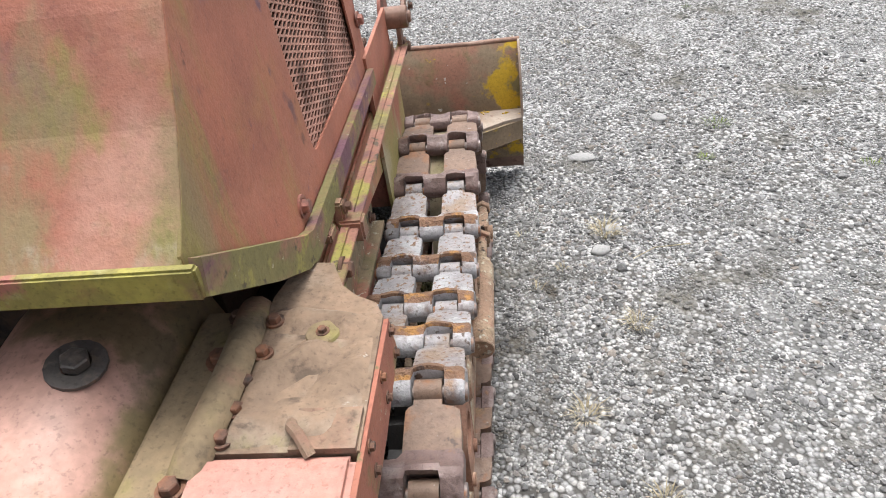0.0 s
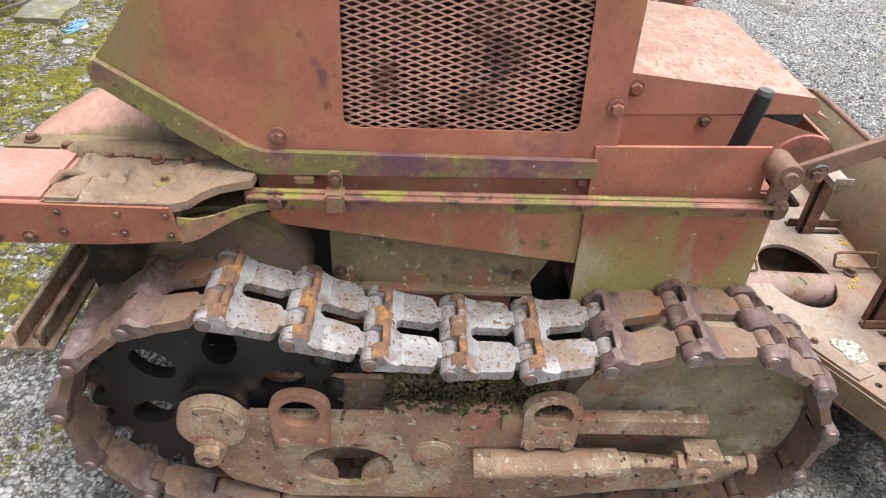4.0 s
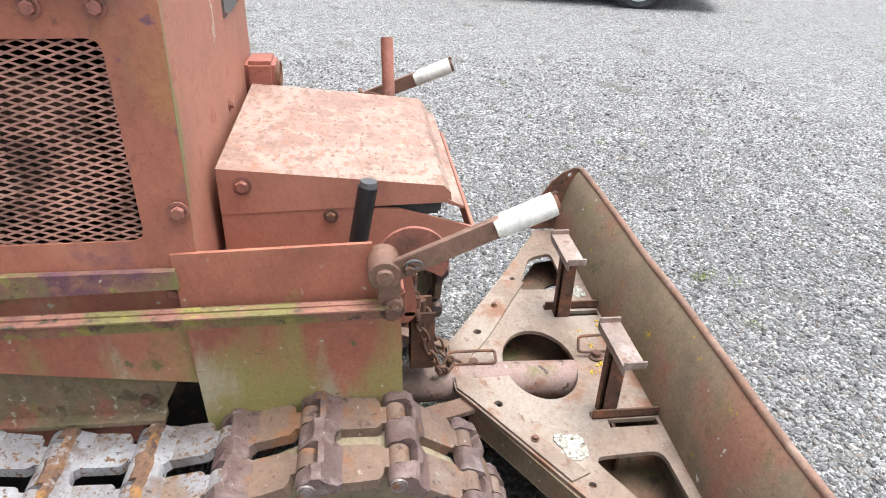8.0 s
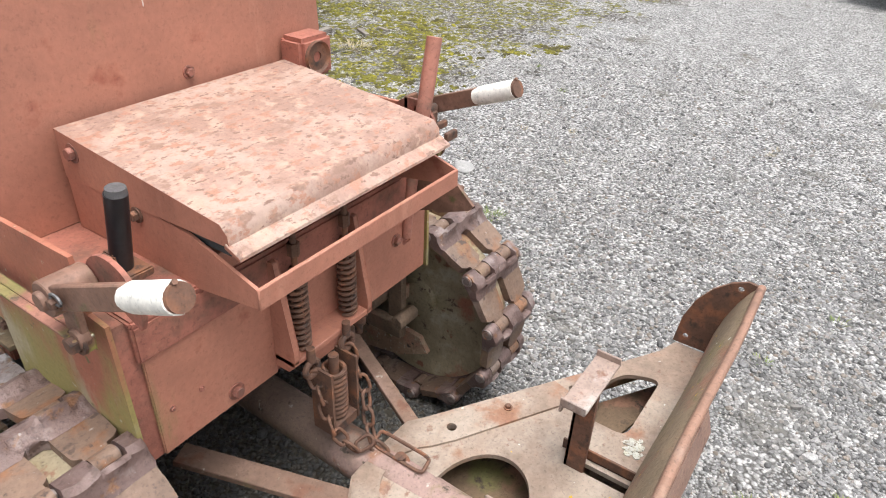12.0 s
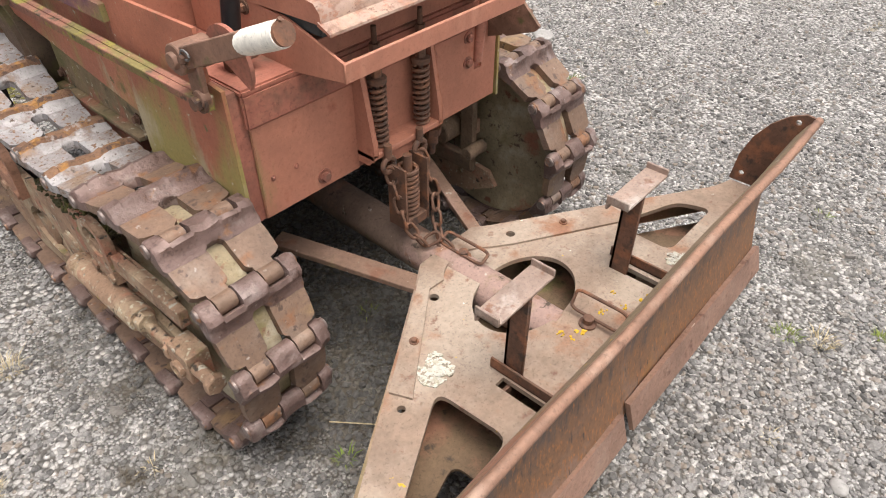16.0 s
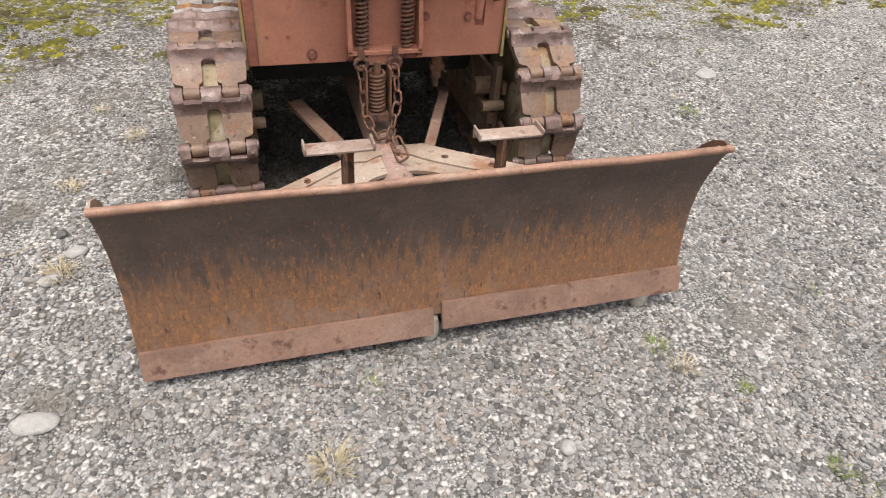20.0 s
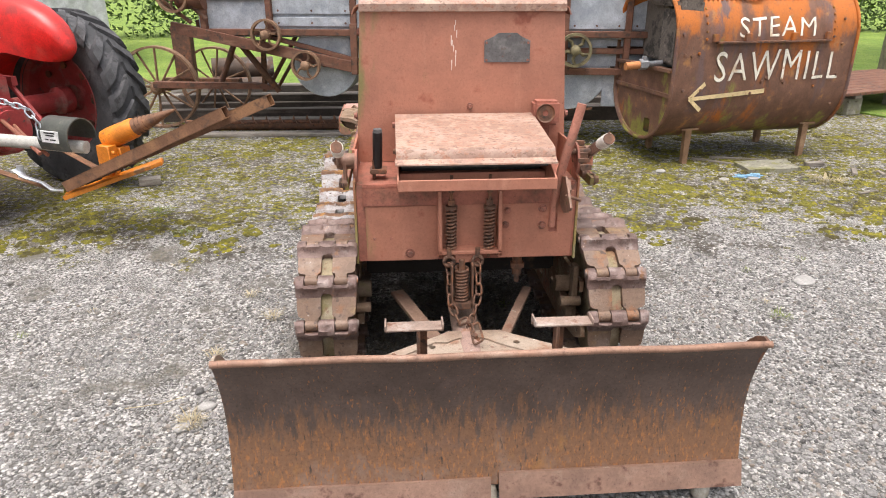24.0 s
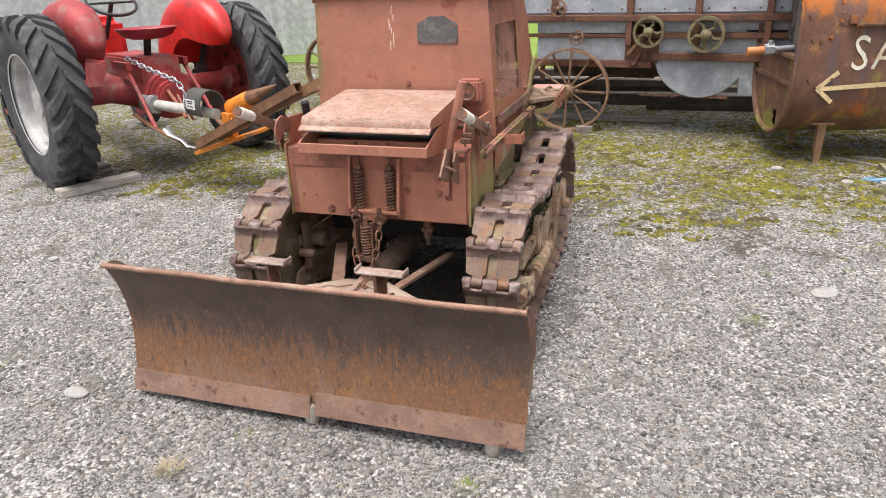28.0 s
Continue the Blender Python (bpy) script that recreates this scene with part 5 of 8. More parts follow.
# a doubling band runs round the apex of the deck
right = [(0.420, 0.276), (0.137, 0.094), (0.094, 0.062)]
inner = [(0.400, 0.322), (0.146, 0.136)] + arc(0.020, 0.200, 0.105, 0.094, 320, 215, 10) + [(-0.115, 0.182), (-0.400, 0.352)]
bm = B()
plate(bm, right + [(-x, y) for x, y in right[::-1]] + inner[::-1], "z", 0.312, 0.3185, [ring2(-0.141, 0.154, 0.012, n=12)])
part("doubler", soften(bm, 0.0018, 1, 60), rust_plate, fplate, "welded doubling band round the apex of the deck")
for x, y in ((0.29, 0.222), (-0.27, 0.228)):
    again("rivet", BOLT_RUST, TO_Z(x, y, 0.3185, 0.6), fplate)
# closed box below the deck, seen through the holes
bm = B()
low = [(0.0, 0.085), (0.10, 0.088), (0.70, 0.470), (0.72, 0.552)]
plate(bm, low + [(-x, y) for x, y in low[:0:-1]], "z", 0.196, 0.204, [rounded([(0.40, 0.43), (0.40, 0.52), (0.58, 0.52), (0.56, 0.475)], 0.03), rounded([(-0.42, 0.44), (-0.54, 0.47), (-0.56, 0.53), (-0.42, 0.53)], 0.025), ring2(0.03, 0.17, 0.018, n=12)])
part("lower_plate", soften(bm, 0.0015, 1, 60), surface("olive_rust_box", (0.13, 0.085, 0.05), 0.85, 0, (((0.24, 0.12, 0.075), 7, 0.48, 0.64, 7), ((0.15, 0.135, 0.05), 6, 0.54, 0.68, 7), ((0.06, 0.042, 0.03), 24, 0.58, 0.68, 6)), fine), fplate, "rusty olive bottom plate of the deck box")
bm = B()
slab(bm, (-0.30, 0.432, 0.204), (0.30, 0.440, 0.300))
part("cross_web", bm, rust_dark, fplate)
# foot rests
for x0, x1, px, bx in ((0.136, 0.312, 0.212, 0.226), (-0.316, -0.135, -0.208, -0.250)):
    rest = B()
    slab(rest, (px - 0.005, 0.404, 0.300), (px + 0.005, 0.450, 0.535))
    slab(rest, (px - 0.028, 0.404, 0.300), (px + 0.005, 0.413, 0.535))
    soften(rest, 0.002, 1)
    rest = part("foot_rest", rest, rust_dark, dozer, "welded steel foot rest on the deck")
    bm = B()
    slab(bm, (x0, 0.396, 0.535), (x1, 0.450, 0.542))
    slab(bm, (x0, 0.396, 0.535), (x0 + 0.006, 0.450, 0.556))
    slab(bm, (x1 - 0.006, 0.396, 0.535), (x1, 0.450, 0.556))
    slab(bm, (x0, 0.396, 0.520), (x1, 0.402, 0.540))
    part("tread", soften(bm, 0.0015, 1), surface("rubbed_tread" if px > 0 else "rubbed_tread_far", (0.30, 0.22, 0.18), 0.55, 0.2, (((0.42, 0.36, 0.32), 14, 0.48, 0.68, 7), ((0.2, 0.1, 0.065), 24, 0.56, 0.7, 6)), fine), rest, "rubbed flat tread with turned-up ends")
    bm = B()
    slab(bm, (bx, 0.382, 0.3125), (bx + 0.006, 0.556, 0.340))
    slab(bm, (bx - 0.016, 0.382, 0.3125), (bx + 0.006, 0.556, 0.318))
    part("base_angle", soften(bm, 0.0012, 1), rust_dark, rest, "angle iron welded beside a slot")
# wire loops with their nuts
for x, y, y0, y1, xn, zn, xf, zf in ((0.004, 0.119, 0.048, 0.180, 0.012, 0.327, -0.020, 0.345), (-0.004, 0.469, 0.418, 0.545, -0.012, 0.328, -0.032, 0.370)):
    bm = B()
    lp = rounded([(0, 0), (1, 0), (1, 1), (0, 1)], 0.2, 4)
    sweep(bm, [(xn + (xf - xn) * v, y0 + (y1 - y0) * u, zn + (zf - zn) * v) for u, v in lp], 0.0042, 7, True)
    loop = part("wire_loop", bm, rust_dark, fplate, "bent rod loop")
    bm = B()
    lathe(bm, [(0, 0.0), (0.020, 0.0), (0.020, 0.005), (0.012, 0.007), (0.012, 0.020), (0, 0.022)], pose(x, y, 0.313), 14)
    part("nut", bm, rust_dark, loop)
# pale scratch along the cutting edge
bm = B()
sweep(bm, [(-0.263, 0.6035, 0.1205), (-0.30, 0.6015, 0.128), (-0.347, 0.6010, 0.1305), (-0.39, 0.6015, 0.1285), (-0.425, 0.603, 0.124)], [0.0008, 0.002, 0.0024, 0.002, 0.0008], 5)
part("scratch", bm, surface("bare_scratch", (0.42, 0.34, 0.27), 0.5, 0.2), blade)
# lichen crusts on the deck
rnd = random.Random(21)


def crust(name, cx, cy, r, n, material, label, z=0.3122, tall=0.003):
    bm = B()
    for k in range(n):
        a, d = rnd.uniform(0, 6.28), r * math.sqrt(rnd.random())
        x, y, q = cx + d * math.cos(a), cy + d * math.sin(a) * 0.7, rnd.uniform(0.12, 0.32) * r
        lp = [(x + q * rnd.uniform(0.6, 1.1) * math.cos(t), y + q * rnd.uniform(0.6, 1.1) * math.sin(t)) for t in [2 * math.pi * i / 9 for i in range(9)]]
        plate(bm, lp, "z", z - 0.001, z + tall * rnd.uniform(0.4, 1.0))
    part(name, bm, material, fplate, label)


white_l = surface("white_lichen", (0.50, 0.49, 0.43), 1.0, 0, (((0.26, 0.22, 0.17), 110, 0.50, 0.60, 5), ((0.40, 0.38, 0.30), 60, 0.5, 0.66, 4)), ((200, 0.6, 0.002),))
yellow_l = surface("yellow_lichen", (0.52, 0.33, 0.02), 1.0, 0, (((0.26, 0.19, 0.08), 110, 0.52, 0.62, 5),), ((200, 0.6, 0.002),))
crust("lichen", 0.320, 0.312, 0.036, 70, white_l, "white crusty lichen", 0.3125, 0.004)
crust("lichen", 0.296, 0.286, 0.022, 34, white_l, "white crusty lichen", 0.3125, 0.004)
crust("lichen", 0.335, 0.282, 0.012, 14, white_l, "white crusty lichen", 0.3125)
crust("lichen", -0.338, 0.515, 0.030, 34, white_l, "white crusty lichen")
crust("lichen", 0.035, 0.135, 0.012, 10, white_l, "white crusty lichen", 0.3125)
for cx, cy, r in ((0.035, 0.470, 0.022), (-0.06, 0.475, 0.014), (-0.105, 0.50, 0.012), (-0.13, 0.46, 0.008), (0.06, 0.44, 0.012), (0.62, 0.535, 0.02), (0.70, 0.52, 0.014), (-0.16, 0.53, 0.02)):
    crust("lichen", cx, cy, r, 9, yellow_l, "yellow lichen")

# ---- ground ----
def ground_material():
    m = bpy.data.materials.new("grey_gravel")
    m.use_nodes = True
    nt = m.node_tree
    bsdf = nt.nodes["Principled BSDF"]
    geo = nt.nodes.new("ShaderNodeNewGeometry")
    pos = geo.outputs["Position"]
    cols, hts = [], []
    for scale in (62.0, 115.0):
        v = nt.nodes.new("ShaderNodeTexVoronoi")
        v.inputs["Scale"].default_value = scale
        v.inputs["Randomness"].default_value = 1.0
        nt.links.new(pos, v.inputs["Vector"])
        cr = nt.nodes.new("ShaderNodeValToRGB")
        e = cr.color_ramp.elements
        e[0].position, e[0].color = 0.0, (0.155, 0.15, 0.143, 1)
        e[1].position, e[1].color = 1.0, (0.53, 0.515, 0.495, 1)
        for p, c in ((0.3, (0.36, 0.35, 0.338, 1)), (0.55, (0.475, 0.463, 0.447, 1)), (0.75, (0.51, 0.48, 0.445, 1)), (0.85, (0.51, 0.497, 0.48, 1))):
            k = e.new(p)
            k.color = c
        sp = nt.nodes.new("ShaderNodeSeparateColor")
        nt.links.new(v.outputs["Color"], sp.inputs[0])
        nt.links.new(sp.outputs[0], cr.inputs[0])
        cols.append(cr.outputs[0])
        mr = nt.nodes.new("ShaderNodeMapRange")
        mr.inputs[1].default_value, mr.inputs[2].default_value = 0.15, 0.75
        mr.inputs[3].default_value, mr.inputs[4].default_value = 1.0, 0.0
        nt.links.new(v.outputs["Distance"], mr.inputs[0])
        hts.append(mr.outputs[0])
    pick = layer_noise(nt, pos, 7.0, 4.0, 0.42, 0.58)

    def blend(fac, a, b, colour=True):
        x = nt.nodes.new("ShaderNodeMix")
        if colour:
            x.data_type = "RGBA"
        nt.links.new(fac, x.inputs["Factor"])
        for sock, val in (("A", a), ("B", b)):
            if isinstance(val, tuple):
                x.inputs[sock].default_value = (*val, 1)
            else:
                nt.links.new(val, x.inputs[sock])
        return x.outputs["Result"]

    col = blend(pick, cols[0], cols[1])
    ht = blend(pick, hts[0], hts[1], False)
    # fines between the stones, coloured darker for the shade in the gaps
    gap = nt.nodes.new("ShaderNodeMapRange")
    gap.inputs[1].default_value, gap.inputs[2].default_value = 0.05, 0.55
    gap.inputs[3].default_value, gap.inputs[4].default_value = 1.0, 0.0
    nt.links.new(ht, gap.inputs[0])
    col = blend(gap.outputs[0], col, (0.075, 0.069, 0.062))
    dust = layer_noise(nt, pos, 0.9, 6.0, 0.50, 0.72)
    col = blend(dust, col, blend(gap.outputs[0], col, (0.17, 0.165, 0.155)))
    soil = layer_noise(nt, pos, 2.3, 7.0, 0.60, 0.74, ("x", 0.2, 2.2, 0.06))
    col = blend(soil, col, (0.14, 0.125, 0.10))
    # trodden soil plus the machine's shade, painted dark round it, blotchy at its rim
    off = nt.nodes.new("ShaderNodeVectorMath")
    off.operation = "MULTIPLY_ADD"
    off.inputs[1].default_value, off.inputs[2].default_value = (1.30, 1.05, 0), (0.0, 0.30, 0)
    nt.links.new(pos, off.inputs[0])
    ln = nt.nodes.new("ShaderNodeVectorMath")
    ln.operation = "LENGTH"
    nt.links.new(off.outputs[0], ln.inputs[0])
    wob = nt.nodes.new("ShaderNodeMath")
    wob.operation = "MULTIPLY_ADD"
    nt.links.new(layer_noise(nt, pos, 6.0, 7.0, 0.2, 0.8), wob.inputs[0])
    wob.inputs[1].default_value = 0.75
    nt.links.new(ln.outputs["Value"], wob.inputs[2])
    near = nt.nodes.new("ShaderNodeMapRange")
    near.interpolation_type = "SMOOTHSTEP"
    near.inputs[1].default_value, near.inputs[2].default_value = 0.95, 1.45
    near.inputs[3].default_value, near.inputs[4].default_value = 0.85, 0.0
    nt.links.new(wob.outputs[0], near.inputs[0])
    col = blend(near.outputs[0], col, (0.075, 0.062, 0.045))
    # damp dark ground and leaf litter in patches
    damp = nt.nodes.new("ShaderNodeMath")
    damp.operation = "MULTIPLY"
    nt.links.new(layer_noise(nt, pos, 1.7, 6.0, 0.63, 0.73, ("y", -1.0, -2.2, 0.21)), damp.inputs[0])
    nt.links.new(layer_noise(nt, pos, 24.0, 7.0, 0.44, 0.56), damp.inputs[1])
    col = blend(damp.outputs[0], col, (0.075, 0.062, 0.045))
    moss = layer_noise(nt, pos, 2.6, 9.0, 0.65, 0.70, ("y", -1.1, -2.3, 0.25), 0.72)
    thin = layer_noise(nt, pos, 13.0, 8.0, 0.47, 0.54)
    mm = nt.nodes.new("ShaderNodeMath")
    mm.operation = "MULTIPLY"
    nt.links.new(moss, mm.inputs[0])
    nt.links.new(thin, mm.inputs[1])
    moss = mm.outputs[0]
    mcol = blend(layer_noise(nt, pos, 30.0, 5.0, 0.4, 0.62), (0.045, 0.042, 0.010), (0.24, 0.215, 0.018))
    col = blend(moss, col, mcol)
    small = layer_noise(nt, pos, 5.5, 5.0, 0.725, 0.76)
    col = blend(small, col, (0.17, 0.17, 0.03))
    nt.links.new(col, bsdf.inputs["Base Color"])
    bsdf.inputs["Roughness"].default_value = 0.9
    bp = nt.nodes.new("ShaderNodeBump")
    bp.inputs["Strength"].default_value, bp.inputs["Distance"].default_value = 1.0, 0.012
    nt.links.new(ht, bp.inputs["Height"])
    nz = nt.nodes.new("ShaderNodeTexNoise")
    nz.inputs["Scale"].default_value = 400.0
    nt.links.new(pos, nz.inputs[0])
    b2 = nt.nodes.new("ShaderNodeBump")
    b2.inputs["Strength"].default_value, b2.inputs["Distance"].default_value = 0.4, 0.002
    nt.links.new(nz.outputs[0], b2.inputs["Height"])
    nt.links.new(bp.outputs[0], b2.inputs["Normal"])
    nt.links.new(b2.outputs[0], bsdf.inputs["Normal"])
    return m


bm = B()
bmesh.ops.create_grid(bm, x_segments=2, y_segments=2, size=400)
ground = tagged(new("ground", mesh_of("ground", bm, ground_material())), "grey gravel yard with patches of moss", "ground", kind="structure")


def stone_material():
    m = bpy.data.materials.new("loose_stones")
    m.use_nodes = True
    nt = m.node_tree
    bsdf = nt.nodes["Principled BSDF"]
    geo = nt.nodes.new("ShaderNodeNewGeometry")
    cr = nt.nodes.new("ShaderNodeValToRGB")
    e = cr.color_ramp.elements
    e[0].position, e[0].color = 0.0, (0.063, 0.061, 0.059, 1)
    e[1].position, e[1].color = 1.0, (0.355, 0.343, 0.328, 1)
    for p, c in ((0.2, (0.149, 0.144, 0.140, 1)), (0.5, (0.221, 0.214, 0.208, 1)), (0.70, (0.257, 0.249, 0.240, 1)), (0.78, (0.207, 0.171, 0.140, 1)), (0.92, (0.293, 0.283, 0.270, 1))):
        k = e.new(p)
        k.color = c
    nt.links.new(geo.outputs["Random Per Island"], cr.inputs[0])
    nz = layer_noise(nt, geo.outputs["Position"], 160.0, 5.0, 0.35, 0.7)
    hv = nt.nodes.new("ShaderNodeHueSaturation")
    mr = nt.nodes.new("ShaderNodeMapRange")
    mr.inputs[3].default_value, mr.inputs[4].default_value = 0.75, 1.2
    nt.links.new(nz, mr.inputs[0])
    nt.links.new(mr.outputs[0], hv.inputs["Value"])
    nt.links.new(cr.outputs[0], hv.inputs["Color"])
    # the same soil and painted shade darken the stones round the machine
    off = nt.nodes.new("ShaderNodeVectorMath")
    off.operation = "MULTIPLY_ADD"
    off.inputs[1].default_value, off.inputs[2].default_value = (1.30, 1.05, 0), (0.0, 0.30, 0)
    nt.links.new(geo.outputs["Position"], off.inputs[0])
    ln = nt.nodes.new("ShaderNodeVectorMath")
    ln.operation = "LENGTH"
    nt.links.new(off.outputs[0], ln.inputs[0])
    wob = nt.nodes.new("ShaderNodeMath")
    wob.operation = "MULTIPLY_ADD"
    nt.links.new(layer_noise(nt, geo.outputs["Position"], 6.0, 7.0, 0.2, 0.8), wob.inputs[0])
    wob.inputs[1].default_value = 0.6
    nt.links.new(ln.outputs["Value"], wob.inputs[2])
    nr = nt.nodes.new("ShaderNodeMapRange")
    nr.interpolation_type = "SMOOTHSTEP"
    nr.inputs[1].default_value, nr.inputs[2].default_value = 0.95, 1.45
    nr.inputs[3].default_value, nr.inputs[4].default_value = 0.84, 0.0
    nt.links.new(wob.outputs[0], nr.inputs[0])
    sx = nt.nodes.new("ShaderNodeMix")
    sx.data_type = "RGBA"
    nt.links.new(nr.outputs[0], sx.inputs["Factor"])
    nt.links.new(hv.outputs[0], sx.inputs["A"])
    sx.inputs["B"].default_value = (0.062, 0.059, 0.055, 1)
    # soil patches, thicker on the right-hand side of the machine
    dirt = layer_noise(nt, geo.outputs["Position"], 2.3, 7.0, 0.54, 0.72, ("x", 0.1, 2.2, 0.10))
    dx = nt.nodes.new("ShaderNodeMix")
    dx.data_type = "RGBA"
    nt.links.new(dirt, dx.inputs["Factor"])
    nt.links.new(sx.outputs["Result"], dx.inputs["A"])
    dx.inputs["B"].default_value = (0.145, 0.136, 0.123, 1)
    damp = layer_noise(nt, geo.outputs["Position"], 1.7, 6.0, 0.63, 0.75, ("y", -1.0, -2.0, 0.21))
    wx = nt.nodes.new("ShaderNodeMix")
    wx.data_type = "RGBA"
    nt.links.new(damp, wx.inputs["Factor"])
    nt.links.new(dx.outputs["Result"], wx.inputs["A"])
    wx.inputs["B"].default_value = (0.085, 0.077, 0.066, 1)
    moss = layer_noise(nt, geo.outputs["Position"], 2.6, 9.0, 0.72, 0.80, ("y", -1.1, -2.3, 0.25), 0.72)
    mx = nt.nodes.new("ShaderNodeMix")
    mx.data_type = "RGBA"
    nt.links.new(moss, mx.inputs["Factor"])
    nt.links.new(wx.outputs["Result"], mx.inputs["A"])
    mx.inputs["B"].default_value = (0.17, 0.155, 0.025, 1)
    nt.links.new(mx.outputs["Result"], bsdf.inputs["Base Color"])
    bsdf.inputs["Roughness"].default_value = 0.82
    return m


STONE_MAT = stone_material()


def stones(name, count, place, rmin, rmax, seed, label, sub=1, power=2.2):
    """Many rough pebbles in one mesh; place(rng, n) gives their x and y."""
    rng = np.random.default_rng(seed)
    bm = bmesh.new()
    bmesh.ops.create_icosphere(bm, subdivisions=sub, radius=1)
    v0 = np.array([v.co[:] for v in bm.verts])
    f0 = np.array([[v.index for v in f.verts] for f in bm.faces])
    bm.free()
    xy = place(rng, count)
    bare = np.array([noise.noise(Vector((x * 2.1, y * 2.1, 7.0))) + 0.6 * noise.noise(Vector((x * 7.3, y * 7.3, 3.0))) for x, y in xy])
    xy = xy[rng.random(len(xy)) > np.clip((bare - 0.28) * 3.0, 0, 0.88)]
    n = len(xy)
    r = rmin + (rmax - rmin) * rng.random(n) ** power
    dia = np.stack([rng.uniform(0.75, 1.3, n), rng.uniform(0.7, 1.15, n), rng.uniform(0.45, 0.8, n)], 1) * r[:, None]
    ang, tip = rng.uniform(0, 6.283, n), rng.normal(0, 0.35, n)
    jit = 1 + rng.normal(0, 0.14, (n, len(v0)))
    pts = v0[None] * jit[:, :, None] * dia[:, None, :]
    ct, st = np.cos(tip)[:, None], np.sin(tip)[:, None]
    y, z = pts[:, :, 1] * ct - pts[:, :, 2] * st, pts[:, :, 1] * st + pts[:, :, 2] * ct
    ca, sa = np.cos(ang)[:, None], np.sin(ang)[:, None]
    x, y = pts[:, :, 0] * ca - y * sa, pts[:, :, 0] * sa + y * ca
    zc = dia[:, 2] * rng.uniform(-0.25, 0.55, n)
    co = np.stack([x + xy[:, :1], y + xy[:, 1:], z + zc[:, None]], 2).reshape(-1, 3)
    fa = (f0[None] + (np.arange(n) * len(v0))[:, None, None]).reshape(-1, 3)
    me = bpy.data.meshes.new(name)
    me.vertices.add(len(co))
    me.vertices.foreach_set("co", co.astype(np.float32).ravel())
    me.loops.add(len(fa) * 3)
    me.loops.foreach_set("vertex_index", fa.astype(np.int32).ravel())
    me.polygons.add(len(fa))
    me.polygons.foreach_set("loop_start", np.arange(0, len(fa) * 3, 3, dtype=np.int32))
    me.update(calc_edges=True)
    me.polygons.foreach_set("use_smooth", np.zeros(len(fa), dtype=bool))
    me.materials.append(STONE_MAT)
    return tagged(new(name, me), label, "gravel", kind="stuff")


def around(x0, x1, y0, y1):
    def f(rng, n):
        return np.stack([rng.uniform(x0, x1, n), rng.uniform(y0, y1, n)], 1)
    return f


def near_yard(rng, n):
    """Thick near the machine and thinning out away from it."""
    a = rng.normal(0, 1, (n, 2)) * (1.4, 1.25) + (-0.35, 0.7)
    return a[(np.abs(a[:, 0]) < 4.2) & (a[:, 1] > -3.4) & (a[:, 1] < 4.0)]


stones("gravel", 82000, near_yard, 0.0036, 0.0112, 1, "loose grey gravel", power=1.5)
stones("gravel", 40000, around(-4.6, 3.6, -4.6, 3.2), 0.0045, 0.0125, 2, "loose grey gravel on the yard")
stones("gravel", 1100, around(-4.6, 3.4, -4.4, 2.8), 0.012, 0.021, 3, "larger loose stones", 1)
rnd = random.Random(8)
flat_stones = [(-1.896, -0.929, 0.075, 0.05), (1.01, 0.68, 0.058, 0.034), (1.06, 0.14, 0.03, 0.026), (1.39, 1.0, 0.04, 0.032), (1.0, 0.014, 0.034, 0.026), (-0.226, 1.04, 0.024, 0.02), (-2.37, -2.87, 0.04, 0.034), (-1.95, -3.15, 0.045, 0.04), (2.25, -0.4, 0.03, 0.03), (-2.62, -2.9, 0.05, 0.05)]
for i, (x, y, a, b) in enumerate(flat_stones):
    bm = B()
    bmesh.ops.create_icosphere(bm, subdivisions=3, radius=1)
    for v in bm.verts:
        k = 1 + 0.12 * noise.noise(v.co * 1.7 + Vector((i * 9, 0, 0)))
        v.co = Vector((v.co.x * a * k, v.co.y * b * k, max(-0.3, v.co.z) * 0.014 * k + 0.002))
    ob = new("stone", mesh_of("stone", bm, surface("pale_flat_stone", (0.31, 0.30, 0.285), 0.85, 0, (((0.28, 0.27, 0.26), 20, 0.45, 0.65, 5),)) if i == 0 else bpy.data.materials["pale_flat_stone"], 80))
    ob.matrix_world = pose(x, y, 0.004, 0, 0, rnd.uniform(0, 180))
    tagged(ob, "flat pale grey stone lying in the gravel", "stone", "flat stones")


def blades(name, spots, label, material, category, seed):
    """Tufts of thin bent blades."""
    rg = random.Random(seed)
    bm = B()
    for x, y, r, n, h in spots:
        for k in range(n):
            a, d = rg.uniform(0, 6.283), r * math.sqrt(rg.random())
            p = Vector((x + d * math.cos(a), y + d * math.sin(a), 0.0))
            out = Vector((math.cos(a + rg.uniform(-0.6, 0.6)), math.sin(a + rg.uniform(-0.6, 0.6)), 0))
            hh, w = h * rg.uniform(0.4, 1.0), rg.uniform(0.0006, 0.0016)
            side = Vector((-out.y, out.x, 0)) * w
            q = [p, p + out * hh * 0.35 + Vector((0, 0, hh * 0.6)), p + out * hh * rg.uniform(0.7, 1.3) + Vector((0, 0, hh * rg.uniform(0.5, 0.95)))]
            a0, a1 = bm.verts.new(q[0] - side), bm.verts.new(q[0] + side)
            b0, b1 = bm.verts.new(q[1] - side), bm.verts.new(q[1] + side)
            c = bm.verts.new(q[2])
            bm.faces.new((a0, a1, b1, b0))
            bm.faces.new((b0, b1, c))
    return tagged(new(name, mesh_of(name, bm, material, 80)), label, category, kind="stuff")


